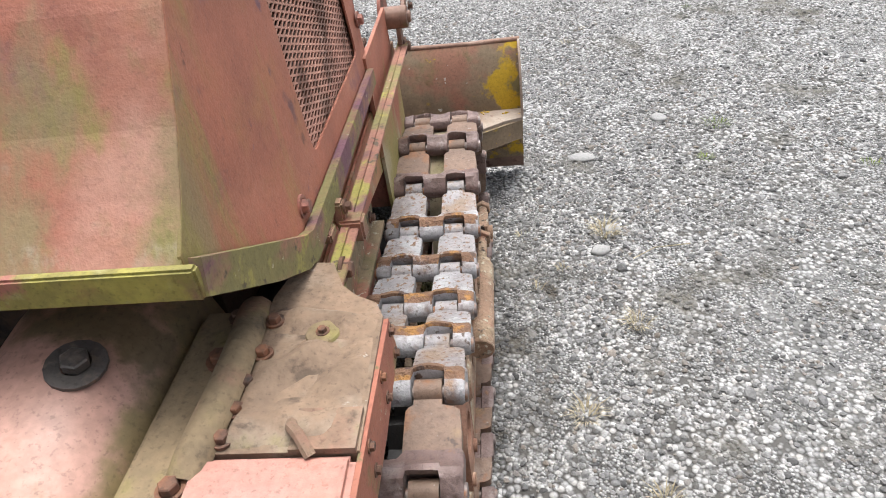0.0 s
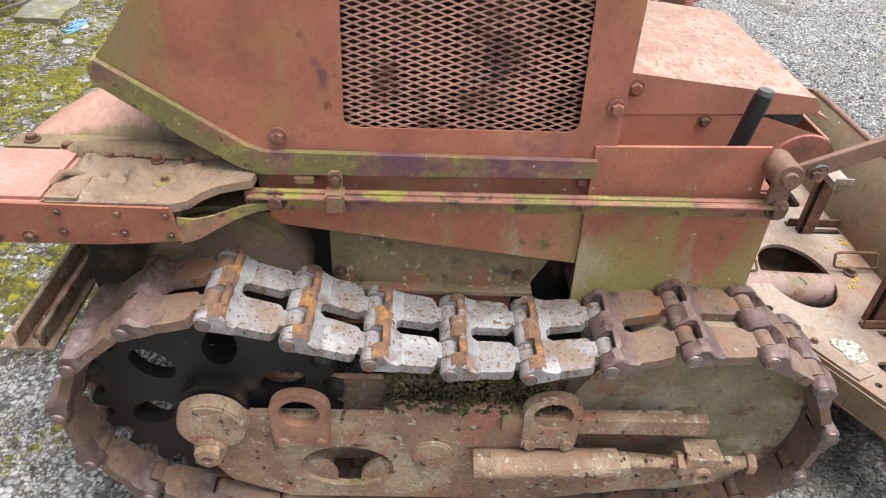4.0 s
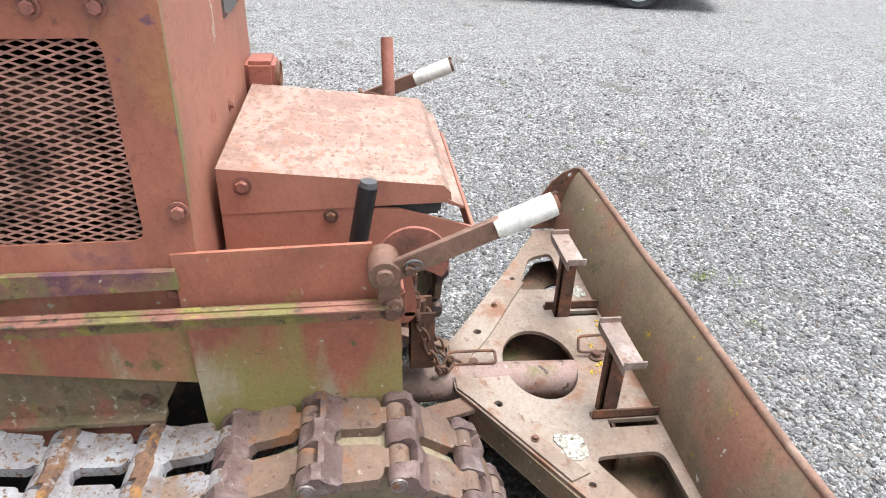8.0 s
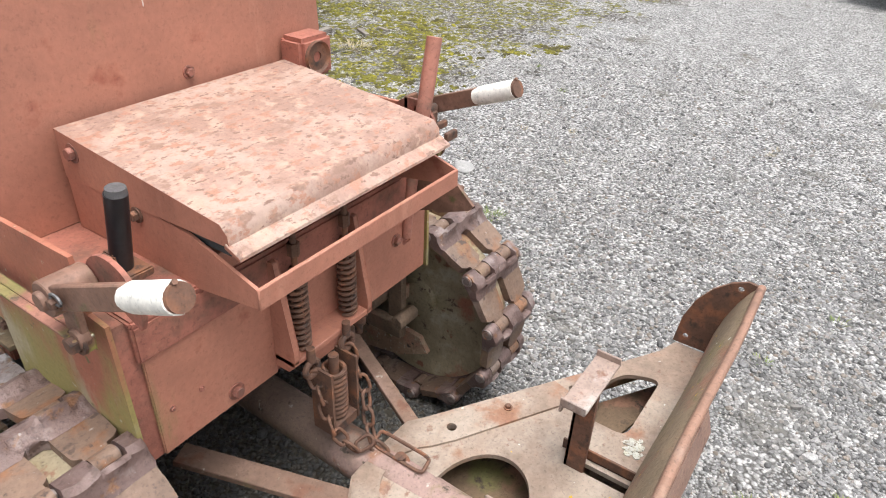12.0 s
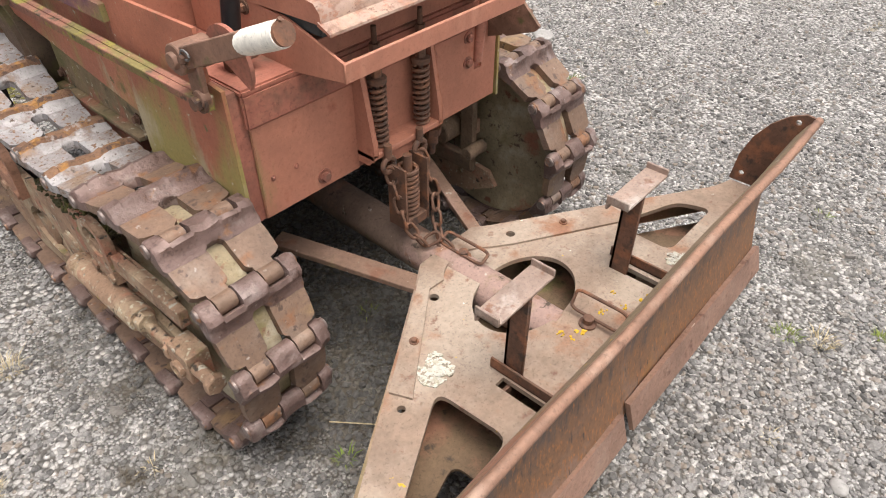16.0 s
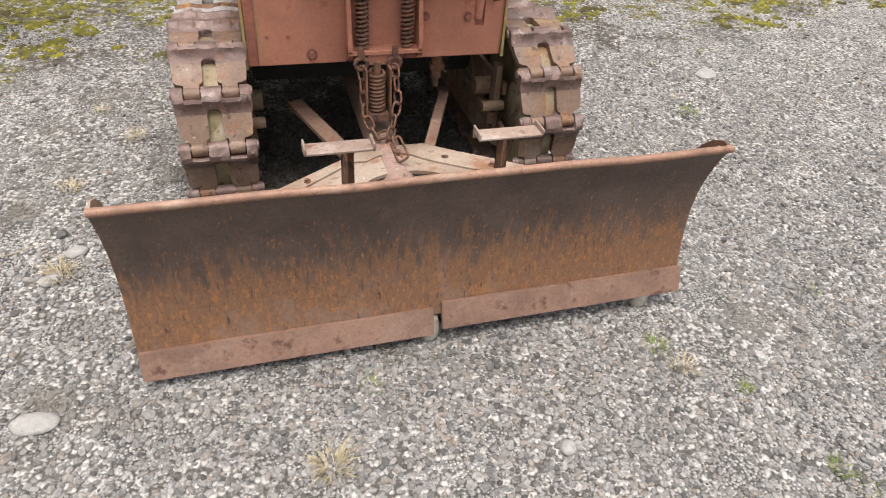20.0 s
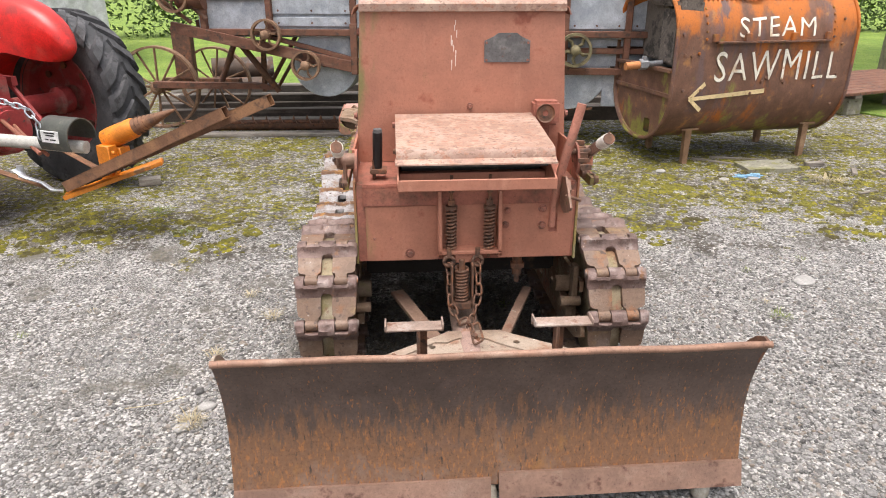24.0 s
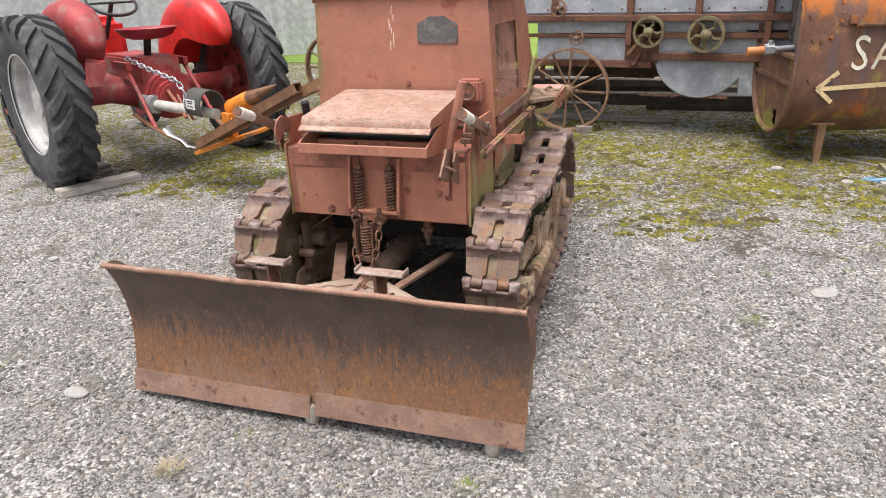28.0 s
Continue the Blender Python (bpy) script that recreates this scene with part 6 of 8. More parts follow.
green = surface("fresh_grass", (0.12, 0.17, 0.03), 0.8, 0, (((0.22, 0.24, 0.05), 40, 0.45, 0.65, 3),), ())
straw = surface("dry_grass", (0.42, 0.36, 0.24), 0.9, 0, (((0.30, 0.24, 0.14), 40, 0.45, 0.65, 3),), ())
rg = random.Random(31)
blades("grass", [(-0.86, 1.25, 0.022, 60, 0.03), (-0.78, 0.98, 0.015, 30, 0.025), (0.46, 0.15, 0.02, 26, 0.025), (-0.62, 0.78, 0.03, 60, 0.03), (1.9, -2.35, 0.09, 150, 0.04), (1.62, -1.9, 0.06, 90, 0.035), (-1.55, -0.55, 0.05, 80, 0.03), (1.5, 0.6, 0.03, 40, 0.025), (1.62, 0.9, 0.05, 70, 0.03)] + [(rg.uniform(-4, 3), rg.uniform(-3.5, 2.6), 0.03, 26, 0.022) for k in range(46)], "small green grass tufts", green, "grass", 1)
blades("dry_grass", [(0.34, 0.96, 0.035, 110, 0.05), (1.03, 0.12, 0.035, 100, 0.06), (1.06, -0.36, 0.03, 60, 0.05), (-3.15, -2.75, 0.12, 160, 0.08), (0.87, -0.70, 0.03, 60, 0.05), (1.02, -0.95, 0.025, 40, 0.04), (-0.66, 0.86, 0.03, 40, 0.04), (0.60, -0.78, 0.0, 0, 0)] + [(rg.uniform(-3.4, 2.6), rg.uniform(-3, 2.4), 0.02, 16, 0.03) for k in range(30)], "tufts of dry grass", straw, "grass", 2)
# moss cushions behind the machine
bm = B()
rg = random.Random(3)
n_done = 0
while n_done < 11000:
    x, y = rg.uniform(-4.4, 2.8), rg.uniform(-4.7, -1.5)
    if noise.noise(Vector((x * 1.3, y * 1.3, 4))) + 0.55 * noise.noise(Vector((x * 5, y * 5, 9))) < 0.05 + 0.3 * max(0, (y + 2.0)):
        continue
    if noise.noise(Vector((x * 8, y * 8, 2))) < 0.05 and rg.random() < 0.93:
        continue
    n_done += 1
    q = rg.uniform(0.006, 0.024)
    k = 7
    top = bm.verts.new((x, y, q * 0.55))
    rim = [bm.verts.new((x + q * rg.uniform(0.6, 1.3) * math.cos(6.283 * i / k), y + q * rg.uniform(0.6, 1.3) * math.sin(6.283 * i / k), -0.002)) for i in range(k)]
    mid = [bm.verts.new((x + (v.co.x - x) * 0.62, y + (v.co.y - y) * 0.62, q * 0.45)) for v in rim]
    for i in range(k):
        j = (i + 1) % k
        bm.faces.new((rim[i], rim[j], mid[j], mid[i]))
        bm.faces.new((mid[i], mid[j], top))
tagged(new("moss", mesh_of("moss", bm, surface("yellow_green_moss", (0.13, 0.12, 0.014), 1.0, 0, (((0.27, 0.24, 0.022), 25, 0.48, 0.66, 4), ((0.06, 0.05, 0.015), 9, 0.46, 0.60, 5)), ((300, 0.8, 0.004),)), 80)), "yellow-green moss cushions on gravel", "moss", kind="stuff")
# twigs
for pts in ([(0.42, 0.05, 0.012), (0.36, 0.13, 0.014), (0.31, 0.20, 0.012)], [(1.1, -0.05, 0.012), (1.18, 0.0, 0.016), (1.30, 0.015, 0.012)]):
    bm = B()
    sweep(bm, pts, 0.0018, 5)
    tagged(new("twig", mesh_of("twig", bm, straw)), "thin dry twig lying on the gravel", "twig", "twigs")

# ---- boiler shell with the sawmill sign ----
boiler_rust = surface("orange_boiler_rust", (0.17, 0.085, 0.055), 0.7, 0.1, (
    ((0.44, 0.13, 0.02), (3.2, 3.2, 1.6), 0.57, 0.70, 8, ("z", 0.80, 1.25, 0.22)), ((0.14, 0.088, 0.082), (5, 5, 1.2), 0.54, 0.68, 8), ((0.34, 0.16, 0.06), 9, 0.58, 0.7, 6),
    ((0.24, 0.22, 0.05), (6, 6, 3), 0.60, 0.74, 6, ("z", 0.48, 0.18, 0.2)), ((0.09, 0.06, 0.05), 30, 0.62, 0.72, 5)), ((70, 0.3, 0.003), (8, 0.2, 0.01)))
sign_white = surface("old_white_sign_paint", (0.74, 0.70, 0.60), 0.8, 0, (((0.36, 0.16, 0.07), 16, 0.58, 0.68, 7), ((0.58, 0.47, 0.33), 8, 0.5, 0.7, 5)))
sign_cream = surface("old_cream_sign_paint", (0.62, 0.48, 0.26), 0.8, 0, (((0.38, 0.2, 0.09), 14, 0.58, 0.7, 6),))
BOIL = pose(-1.97, -3.19, 0, 0, 0, -170) @ Matrix.Diagonal((0.875, 1, 1, 1))
boiler = thing("boiler_shell", BOIL, "rusty orange boiler shell lettered as a sawmill sign, on short legs", "boiler")
RB, Z0, Z1, DEPTH, LEN = 0.45, 0.20, 1.50, 0.95, 1.95


def boiler_ring(off=0.0, n=10):
    """The oval section of the shell: y away from the yard, z up."""
    r = RB + off
    ys, yb = RB, DEPTH - RB
    zl, zh = Z0 + RB, Z1 - RB
    pts = []
    for (cy, cz, a0) in ((ys, zl, 270), (ys, zh, 180), (yb, zh, 90), (yb, zl, 0)):
        pts += [(cy + r * math.cos(radians(a0 - 90 * i / n)), cz + r * math.sin(radians(a0 - 90 * i / n))) for i in range(n + 1)]
    return pts


bm = B()
outer, inner = boiler_ring(), boiler_ring(-0.012)
for k, (a, b, o, i_) in enumerate(((0.0, LEN, outer, inner),)):
    cols = []
    for ring in (o, i_):
        cols.append([[bm.verts.new((a + (b - a) * s / 8, p[0], p[1] + 0.004 * math.sin(s * 1.3 + p[1] * 6))) for p in ring] for s in range(9)])
    n = len(o)
    for c, flip in ((cols[0], 0), (cols[1], 1)):
        for A, C in zip(c, c[1:]):
            for j in range(n):
                bm.faces.new((A[j], A[(j + 1) % n], C[(j + 1) % n], C[j]))
    for s in (0, 8):
        for j in range(n):
            bm.faces.new((cols[0][s][j], cols[0][s][(j + 1) % n], cols[1][s][(j + 1) % n], cols[1][s][j]))
shell = part("shell", bm, boiler_rust, boiler, "oval riveted shell, orange above and brown below", 50)
for x in (0.0, LEN):
    bm = B()
    sweep(bm, [(x, p[0], p[1]) for p in boiler_ring(0.004)], 0.016, 8, True)
    part("end_ring", bm, boiler_rust, boiler)
bm = B()
plate(bm, boiler_ring(-0.014), "x", LEN - 0.03, LEN - 0.02)
part("far_end", bm, boiler_rust, boiler)
bm = B()
low = [p for p in boiler_ring(-0.014) if p[1] < 0.80] + [(DEPTH - 0.02, 0.82), (0.02, 0.82)]
low = sorted(low, key=lambda p: math.atan2(p[1] - 0.55, p[0] - DEPTH / 2))
plate(bm, low, "x", 0.02, 0.03, [rounded([(0.30, 0.26), (0.40, 0.26), (0.40, 0.38), (0.30, 0.38)], 0.02)])
near = part("near_end", bm, boiler_rust, boiler, "lower end plate with a square hole")
bm = B()
slab(bm, (0.0, 0.02, 0.60), (0.03, DEPTH - 0.02, 0.63))
slab(bm, (-0.02, 0.02, 0.80), (0.06, DEPTH - 0.02, 0.825))
part("end_rib", bm, boiler_rust, near)
for (y0, y1, z0, z1, xx) in ((0.10, 0.42, 0.84, 1.28, 0.10), (0.46, 0.86, 0.84, 1.34, 0.22), (0.06, 0.12, 0.84, 1.36, 0.04), (0.30, 0.70, 1.30, 1.42, 0.12)):
    bm = B()
    slab(bm, (xx, y0, z0), (xx + 0.25, y1, z1))
    soften(bm, 0.02)
    for v in bm.verts:
        v.co += Vector((noise.noise(v.co * 7), noise.noise(v.co * 7 + Vector((5, 0, 0))), noise.noise(v.co * 7 + Vector((0, 5, 0))))) * 0.02
    part("fire_brick", bm, surface("sooty_firebrick" if z1 != 1.28 else "sooty_firebrick_block", (0.16, 0.135, 0.115), 0.95, 0, (((0.05, 0.045, 0.04), 9, 0.45, 0.62, 6), ((0.28, 0.24, 0.2), 16, 0.58, 0.72, 5)), ((40, 0.7, 0.01),)), boiler)
bm = B()
rod(bm, (-0.30, 0.30, 0.83), (-0.14, 0.30, 0.84), 0.032, n=16)
part("pipe_stub", bm, surface("orange_pipe_stub", (0.42, 0.17, 0.06), 0.7), boiler)
bm = B()
rod(bm, (-0.14, 0.30, 0.84), (0.08, 0.30, 0.85), 0.024, n=12)
rod(bm, (-0.16, 0.30, 0.84), (-0.08, 0.30, 0.845), 0.045, n=6)
rod(bm, (-0.11, 0.30, 0.84), (-0.11, 0.30, 0.91), 0.022, n=10)
part("valve", bm, surface("dull_valve_metal", (0.30, 0.31, 0.33), 0.5, 0.5), boiler)


def on_shell(x, h, off):
    """A place on the front of the shell: straight up to the shoulder, then over it."""
    zh = Z1 - RB
    if h <= zh:
        return Vector((x, -off, h))
    a = (h - zh) / RB
    return Vector((x, RB - (RB + off) * math.cos(a), zh + (RB + off) * math.sin(a)))


def painted(words, x0, x1, h0, h1, material, slant=0.0):
    """Letters of the built-in font laid on the shell."""
    cu = bpy.data.curves.new("lettering", "FONT")
    cu.body, cu.offset, cu.resolution_u, cu.space_character = words, -0.004, 3, 1.12
    tmp = new("lettering", cu)
    bpy.context.view_layer.update()
    me = bpy.data.meshes.new_from_object(tmp.evaluated_get(bpy.context.evaluated_depsgraph_get()))
    bpy.data.objects.remove(tmp)
    bm = bmesh.new()
    bm.from_mesh(me)
    bmesh.ops.triangulate(bm, faces=bm.faces[:])
    for k in range(-4, 20):
        bmesh.ops.bisect_plane(bm, geom=bm.verts[:] + bm.edges[:] + bm.faces[:], plane_co=(0, k * 0.08, 0), plane_no=(0, 1, 0))
    xs, ys = [v.co.x for v in bm.verts], [v.co.y for v in bm.verts]
    ax, bx, ay, by = min(xs), max(xs), min(ys), max(ys)
    for v in bm.verts:
        u, w = (v.co.x - ax) / (bx - ax), (v.co.y - ay) / (by - ay)
        x = x0 + (x1 - x0) * u + 0.004 * noise.noise(Vector((u * 9, w * 3, 2)))
        h = h0 + (h1 - h0) * w * (1 - 0.06 * math.sin(u * 9)) + slant * u + 0.008 * noise.noise(Vector((u * 11, w * 4, 7)))
        v.co = on_shell(x, h, 0.0085)
    me2 = bpy.data.meshes.new("lettering")
    bm.to_mesh(me2)
    bm.free()
    me2.materials.append(material)
    ob = new("lettering", me2)
    ob.parent = boiler
    return tagged(ob, "hand-painted white letters")


painted("SAWMILL", 0.43, 1.80, 0.725, 0.965, sign_white, -0.01)
painted("STEAM", 0.64, 1.46, 1.070, 1.225, sign_white, 0.0)
bm = B()
for a, b, w in (((0.205, 0.590), (1.00, 0.635), 0.015), ((0.195, 0.592), (0.345, 0.71), 0.014), ((0.195, 0.592), (0.325, 0.495), 0.014)):
    d = (Vector(b) - Vector(a)).normalized()
    p = Vector((-d.y, d.x)) * w
    plate(bm, [tuple(Vector(a) - p), tuple(Vector(b) - p * 1.2), tuple(Vector(b) + p * 1.2), tuple(Vector(a) + p)], "y", -0.0085, -0.0045)
part("arrow", bm, sign_cream, boiler, "painted cream arrow")
bm = B()
slab(bm, (0.40, -0.045, 1.025), (1.62, 0.01, 1.040))
part("ledge", soften(bm, 0.003), rust_dark, boiler)
for x in (0.38, 0.72, 1.22, 1.60):
    bm = B()
    slab(bm, (x - 0.03, -0.035, 1.04), (x + 0.03, -0.004, 1.10))
    part("hinge", soften(bm, 0.004), boiler_rust, boiler)
bm = B()
rows = [[on_shell(0.28 + 1.42 * i / 10, 1.03 + 0.36 * j / 6, 0.005) for j in range(7)] for i in range(11)]
vs = [[bm.verts.new(p) for p in r] for r in rows]
for A, C in zip(vs, vs[1:]):
    for j in range(6):
        bm.faces.new((A[j], A[j + 1], C[j + 1], C[j]))
part("patch_plate", bm, boiler_rust, boiler, "riveted patch plate", 60)
RIVET = bolt_mesh("rivet", 0.011, 0.010, boiler_rust, 1.1)


def rivet_at(x, h, s=1.0):
    p, q = on_shell(x, h, 0.004), on_shell(x, h, 0.05)
    again("rivet", RIVET, Matrix.Translation(p) @ (q - p).to_track_quat("Z", "Y").to_matrix().to_4x4() @ Matrix.Scale(s, 4), shell)


for i in range(30):
    rivet_at(0.30 + 1.38 * i / 29, 1.375)
for i in range(5):
    rivet_at(0.30, 1.06 + 0.06 * i)
    rivet_at(1.68, 1.06 + 0.06 * i)
for x, h in ((0.10, 0.94), (0.17, 0.93), (0.24, 0.95), (0.12, 0.66), (0.30, 0.66), (0.84, 0.62), (0.06, 1.1), (0.95, 0.71), (1.2, 0.70), (1.0, 0.74), (1.55, 0.66), (1.79, 0.5), (1.79, 0.75), (1.79, 1.0), (1.79, 1.2)):
    rivet_at(x, h, 1.2)
bm = B()
slab(bm, (0.9, 0.35, Z1 - 0.02), (1.15, 0.6, Z1 + 0.06))
rod(bm, (1.45, 0.45, Z1 - 0.02), (1.45, 0.45, Z1 + 0.10), 0.16, n=24)
sweep(bm, [(0.62, 0.10, 1.40), (0.72, 0.09, 1.37), (0.84, 0.08, 1.36), (0.95, 0.10, 1.40)], 0.014, 8)
part("top_fitting", bm, boiler_rust, boiler)
brown_steel_leg = surface("rusty_brown_leg", (0.26, 0.15, 0.085), 0.85, 0, (((0.34, 0.22, 0.13), 9, 0.5, 0.68, 5),))
for x, y in ((0.36, 0.16), (1.72, 0.16), (0.36, 0.75), (1.72, 0.75)):
    bm = B()
    plate(bm, [(x - 0.036, Z0 + 0.12), (x + 0.036, Z0 + 0.12), (x + 0.026, 0.0), (x - 0.026, 0.0)], "y", y - 0.01, y + 0.035)
    slab(bm, (x - 0.09, y - 0.03, Z0 + 0.10), (x + 0.09, y + 0.05, Z0 + 0.115))
    part("leg", bm, brown_steel_leg, boiler, "short wooden leg")

# ---- threshing machine ----
galv = surface("weathered_galvanised_sheet", (0.40, 0.43, 0.47), 0.55, 0.25, (((0.30, 0.33, 0.375), 4, 0.45, 0.66, 6), ((0.52, 0.54, 0.56), 7, 0.56, 0.72, 5), ((0.22, 0.10, 0.055), (7, 7, 4), 0.68, 0.78, 6)), fine)
brown_timber = surface("red_brown_timber", (0.145, 0.062, 0.038), 0.8, 0, (((0.21, 0.11, 0.07), (3, 8, 20), 0.50, 0.70, 6), ((0.065, 0.04, 0.03), 14, 0.52, 0.68, 6)), fine)
wheel_iron = surface("brown_wheel_iron", (0.24, 0.14, 0.085), 0.75, 0.2, (((0.33, 0.22, 0.14), 12, 0.5, 0.68, 5), ((0.12, 0.07, 0.05), 20, 0.55, 0.7, 5)), fine)
# rusty sheet with the shade under the thresher mixed into its colour
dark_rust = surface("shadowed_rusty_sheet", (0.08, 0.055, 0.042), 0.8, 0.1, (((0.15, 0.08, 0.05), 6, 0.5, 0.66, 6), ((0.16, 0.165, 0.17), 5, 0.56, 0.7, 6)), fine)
THR = pose(0, -4.33, 0, 0, 0, -9)
thresher = thing("threshing_machine", THR, "old threshing machine of galvanised sheet and red-brown timber", "thresher")


def board(name, lo, hi, material, parent, label="", m=None, bev=0.004):
    bm = B()
    slab(bm, lo, hi, m)
    return part(name, soften(bm, bev, 1), material, parent, label)


# main body, panel by panel between timber frames
board("body_core", (-2.55, -1.2, 0.99), (2.15, -0.06, 2.35), galv, thresher, "galvanised carcass")
for x0, x1, z0, z1 in ((0.66, 1.42, 1.20, 1.60), (-0.02, 0.62, 1.08, 1.62), (-0.72, -0.06, 1.08, 1.62), (-1.30, -0.76, 1.08, 1.62), (-1.86, -1.34, 1.08, 1.62), (-2.4, -1.9, 1.08, 1.62), (0.66, 1.42, 1.09, 1.17), (1.46, 2.1, 1.32, 1.62), (-2.4, 2.1, 1.66, 2.3)):
    bm = B()
    slab(bm, (x0, -0.06, z0), (x1, -0.035, z1))
    pn = part("panel", soften(bm, 0.003, 1), galv, thresher, "grey galvanised panel")
    if z1 < 1.65 and x1 - x0 < 0.8:
        for k in range(3):
            again("rivet", BOLT_RUST, TO_Y(x0 + 0.06 + (x1 - x0 - 0.12) * k / 2, -0.035, z0 + 0.03, 0.55), pn)
board("beam", (-2.5, -0.06, 1.01), (2.1, 0.02, 1.065), brown_timber, thresher, "long red-brown side beam")
board("beam", (-2.5, -0.06, 1.62), (2.1, 0.01, 1.665), brown_timber, thresher)
for x in (1.44, 0.64, -0.04, -0.74, -1.32, -1.88, 2.08):
    board("post", (x - 0.028, -0.05, 1.02 if x > -0.5 else 0.80), (x + 0.028, 0.012, 1.68), brown_timber, thresher)
# lower right side: panels, rails and the round fan housing
for x0, x1, z0, z1 in ((-0.72, 0.15, 0.66, 0.86), (-0.72, 0.15, 0.90, 1.06), (-2.4, -1.02, 0.93, 1.06), (-2.4, -1.02, 0.75, 0.88), (-2.4, -1.70, 0.38, 0.68)):
    board("panel", (x0, -0.10, z0), (x1, -0.075, z1), galv, thresher, "dented galvanised panel", bev=0.002)
board("panel", (-1.0, -0.09, 0.64), (-0.70, -0.065, 0.86), brown_timber, thresher, "rusty brown panel")
# added dark sheet in place of the shaded depth behind the panels
board("inner_wall", (-2.4, -0.62, 0.45), (0.15, -0.60, 0.99), dark_rust, thresher, "inner wall, coloured dark for shade", bev=0.002)
board("rail", (-2.4, -0.09, 0.865), (-0.95, -0.02, 0.915), brown_timber, thresher)
board("rail", (-2.4, -0.09, 0.675), (-0.95, -0.02, 0.735), brown_timber, thresher)
board("rail", (-0.95, -0.09, 0.60), (0.30, -0.02, 0.66), brown_timber, thresher)
board("rail", (-0.95, -0.09, 0.865), (0.30, -0.03, 0.895), brown_timber, thresher)
for x, z, r, d in ((-1.36, 0.74, 0.40, 0.5), (0.95, 0.76, 0.33, 0.7)):
    bm = B()
    lathe(bm, [(0, 0.0), (r * 0.98, 0.0), (r, -0.012), (r, -d), (0, -d)], pose(x, -0.08, z, -90, 0, 0) @ pose(0, 0, 0, 0, 0, 10), 44)
    dr = part("fan_housing", bm, galv, thresher, "round galvanised fan housing")
    again("boss", BOLT_RUST, TO_Y(x, -0.08, z, 2.6), dr)
bm = B()
rg = random.Random(12)
for k in range(26):
    x = -1.62 + k * 0.03
    slab(bm, (x, -0.105, 0.335 + rg.uniform(0, 0.02)), (x + 0.032, -0.092 + rg.uniform(0, 0.006), 0.352 + rg.uniform(0, 0.022)))
part("torn_edge", bm, rust_dark, thresher, "rusted torn lower edge")
# long inclined lower beam on the left and the shaker frame
for a, b, w in (((2.40, 0.0, 1.08), (0.62, 0.0, 0.72), 0.05), ((1.45, -0.04, 0.99), (0.30, -0.04, 0.70), 0.02), ((0.64, 0.01, 0.66), (0.64, 0.01, 1.12), 0.03)):
    d = Vector(b) - Vector(a)
    bm = B()
    slab(bm, (-0.03, -d.length / 2, -w), (0.03, d.length / 2, w), Matrix.Translation((Vector(a) + Vector(b)) / 2) @ d.to_track_quat("Y", "Z").to_matrix().to_4x4())
    part("inclined_beam", soften(bm, 0.004, 1), brown_timber, thresher)
board("under_box", (1.40, -0.9, 1.0), (2.2, -0.1, 1.14), brown_timber, thresher)


def wheel_mesh(name, R, rim, spokes, hub, sp, material, curved=False, width=0.03):
    """A spoked wheel about the local y axis."""
    bm = B()
    lathe(bm, [(R - rim, -width), (R, -width), (R, width), (R - rim, width), (R - rim, -width)], AXIS_Y, 40)
    lathe(bm, [(0, -width * 1.8), (hub, -width * 1.8), (hub, width * 1.8), (hub * 0.5, width * 2.4), (0, width * 2.4)], AXIS_Y, 18)
    for k in range(spokes):
        a = 2 * math.pi * k / spokes
        p, q = Vector((hub * 0.8 * math.cos(a), 0, hub * 0.8 * math.sin(a))), Vector(((R - rim) * math.cos(a), 0, (R - rim) * math.sin(a)))
        mid = (p + q) / 2 + (Vector((-math.sin(a), 0, math.cos(a))) * R * 0.12 if curved else Vector())
        sweep(bm, [p, mid, q], sp, 6)
    return mesh_of(name, bm, material, 40)


PULLEY = wheel_mesh("pulley", 0.150, 0.022, 5, 0.045, 0.013, wheel_iron, True)
olive_p = wheel_mesh("pulley", 0.150, 0.024, 5, 0.045, 0.015, surface("olive_pulley", (0.20, 0.17, 0.09), 0.75, 0.1, (((0.10, 0.085, 0.05), 14, 0.5, 0.66, 5),)), True)
for x, z, s, me in ((-1.41, 0.905, 1.0, olive_p), (-0.93, 0.925, 0.9, olive_p), (1.46, 1.02, 0.95, PULLEY), (1.10, 0.745, 0.92, PULLEY), (0.45, 0.72, 0.8, PULLEY), (2.32, 1.36, 1.0, PULLEY), (-0.28, 0.87, 0.45, PULLEY), (-0.1, 1.13, 0.5, PULLEY)):
    again("pulley", me, pose(x, 0.07, z) @ Matrix.Scale(s, 4) @ pose(0, 0, 0, 0, x * 37, 0), thresher)
    bm = B()
    rod(bm, (x, -0.2, z), (x, 0.09, z), 0.018, n=10)
    part("shaft", bm, rust_dark, thresher)
bm = B()
rod(bm, (2.05, -0.02, 1.36), (2.30, -0.02, 1.36), 0.12, n=24)
part("drum", bm, brown_timber, thresher)
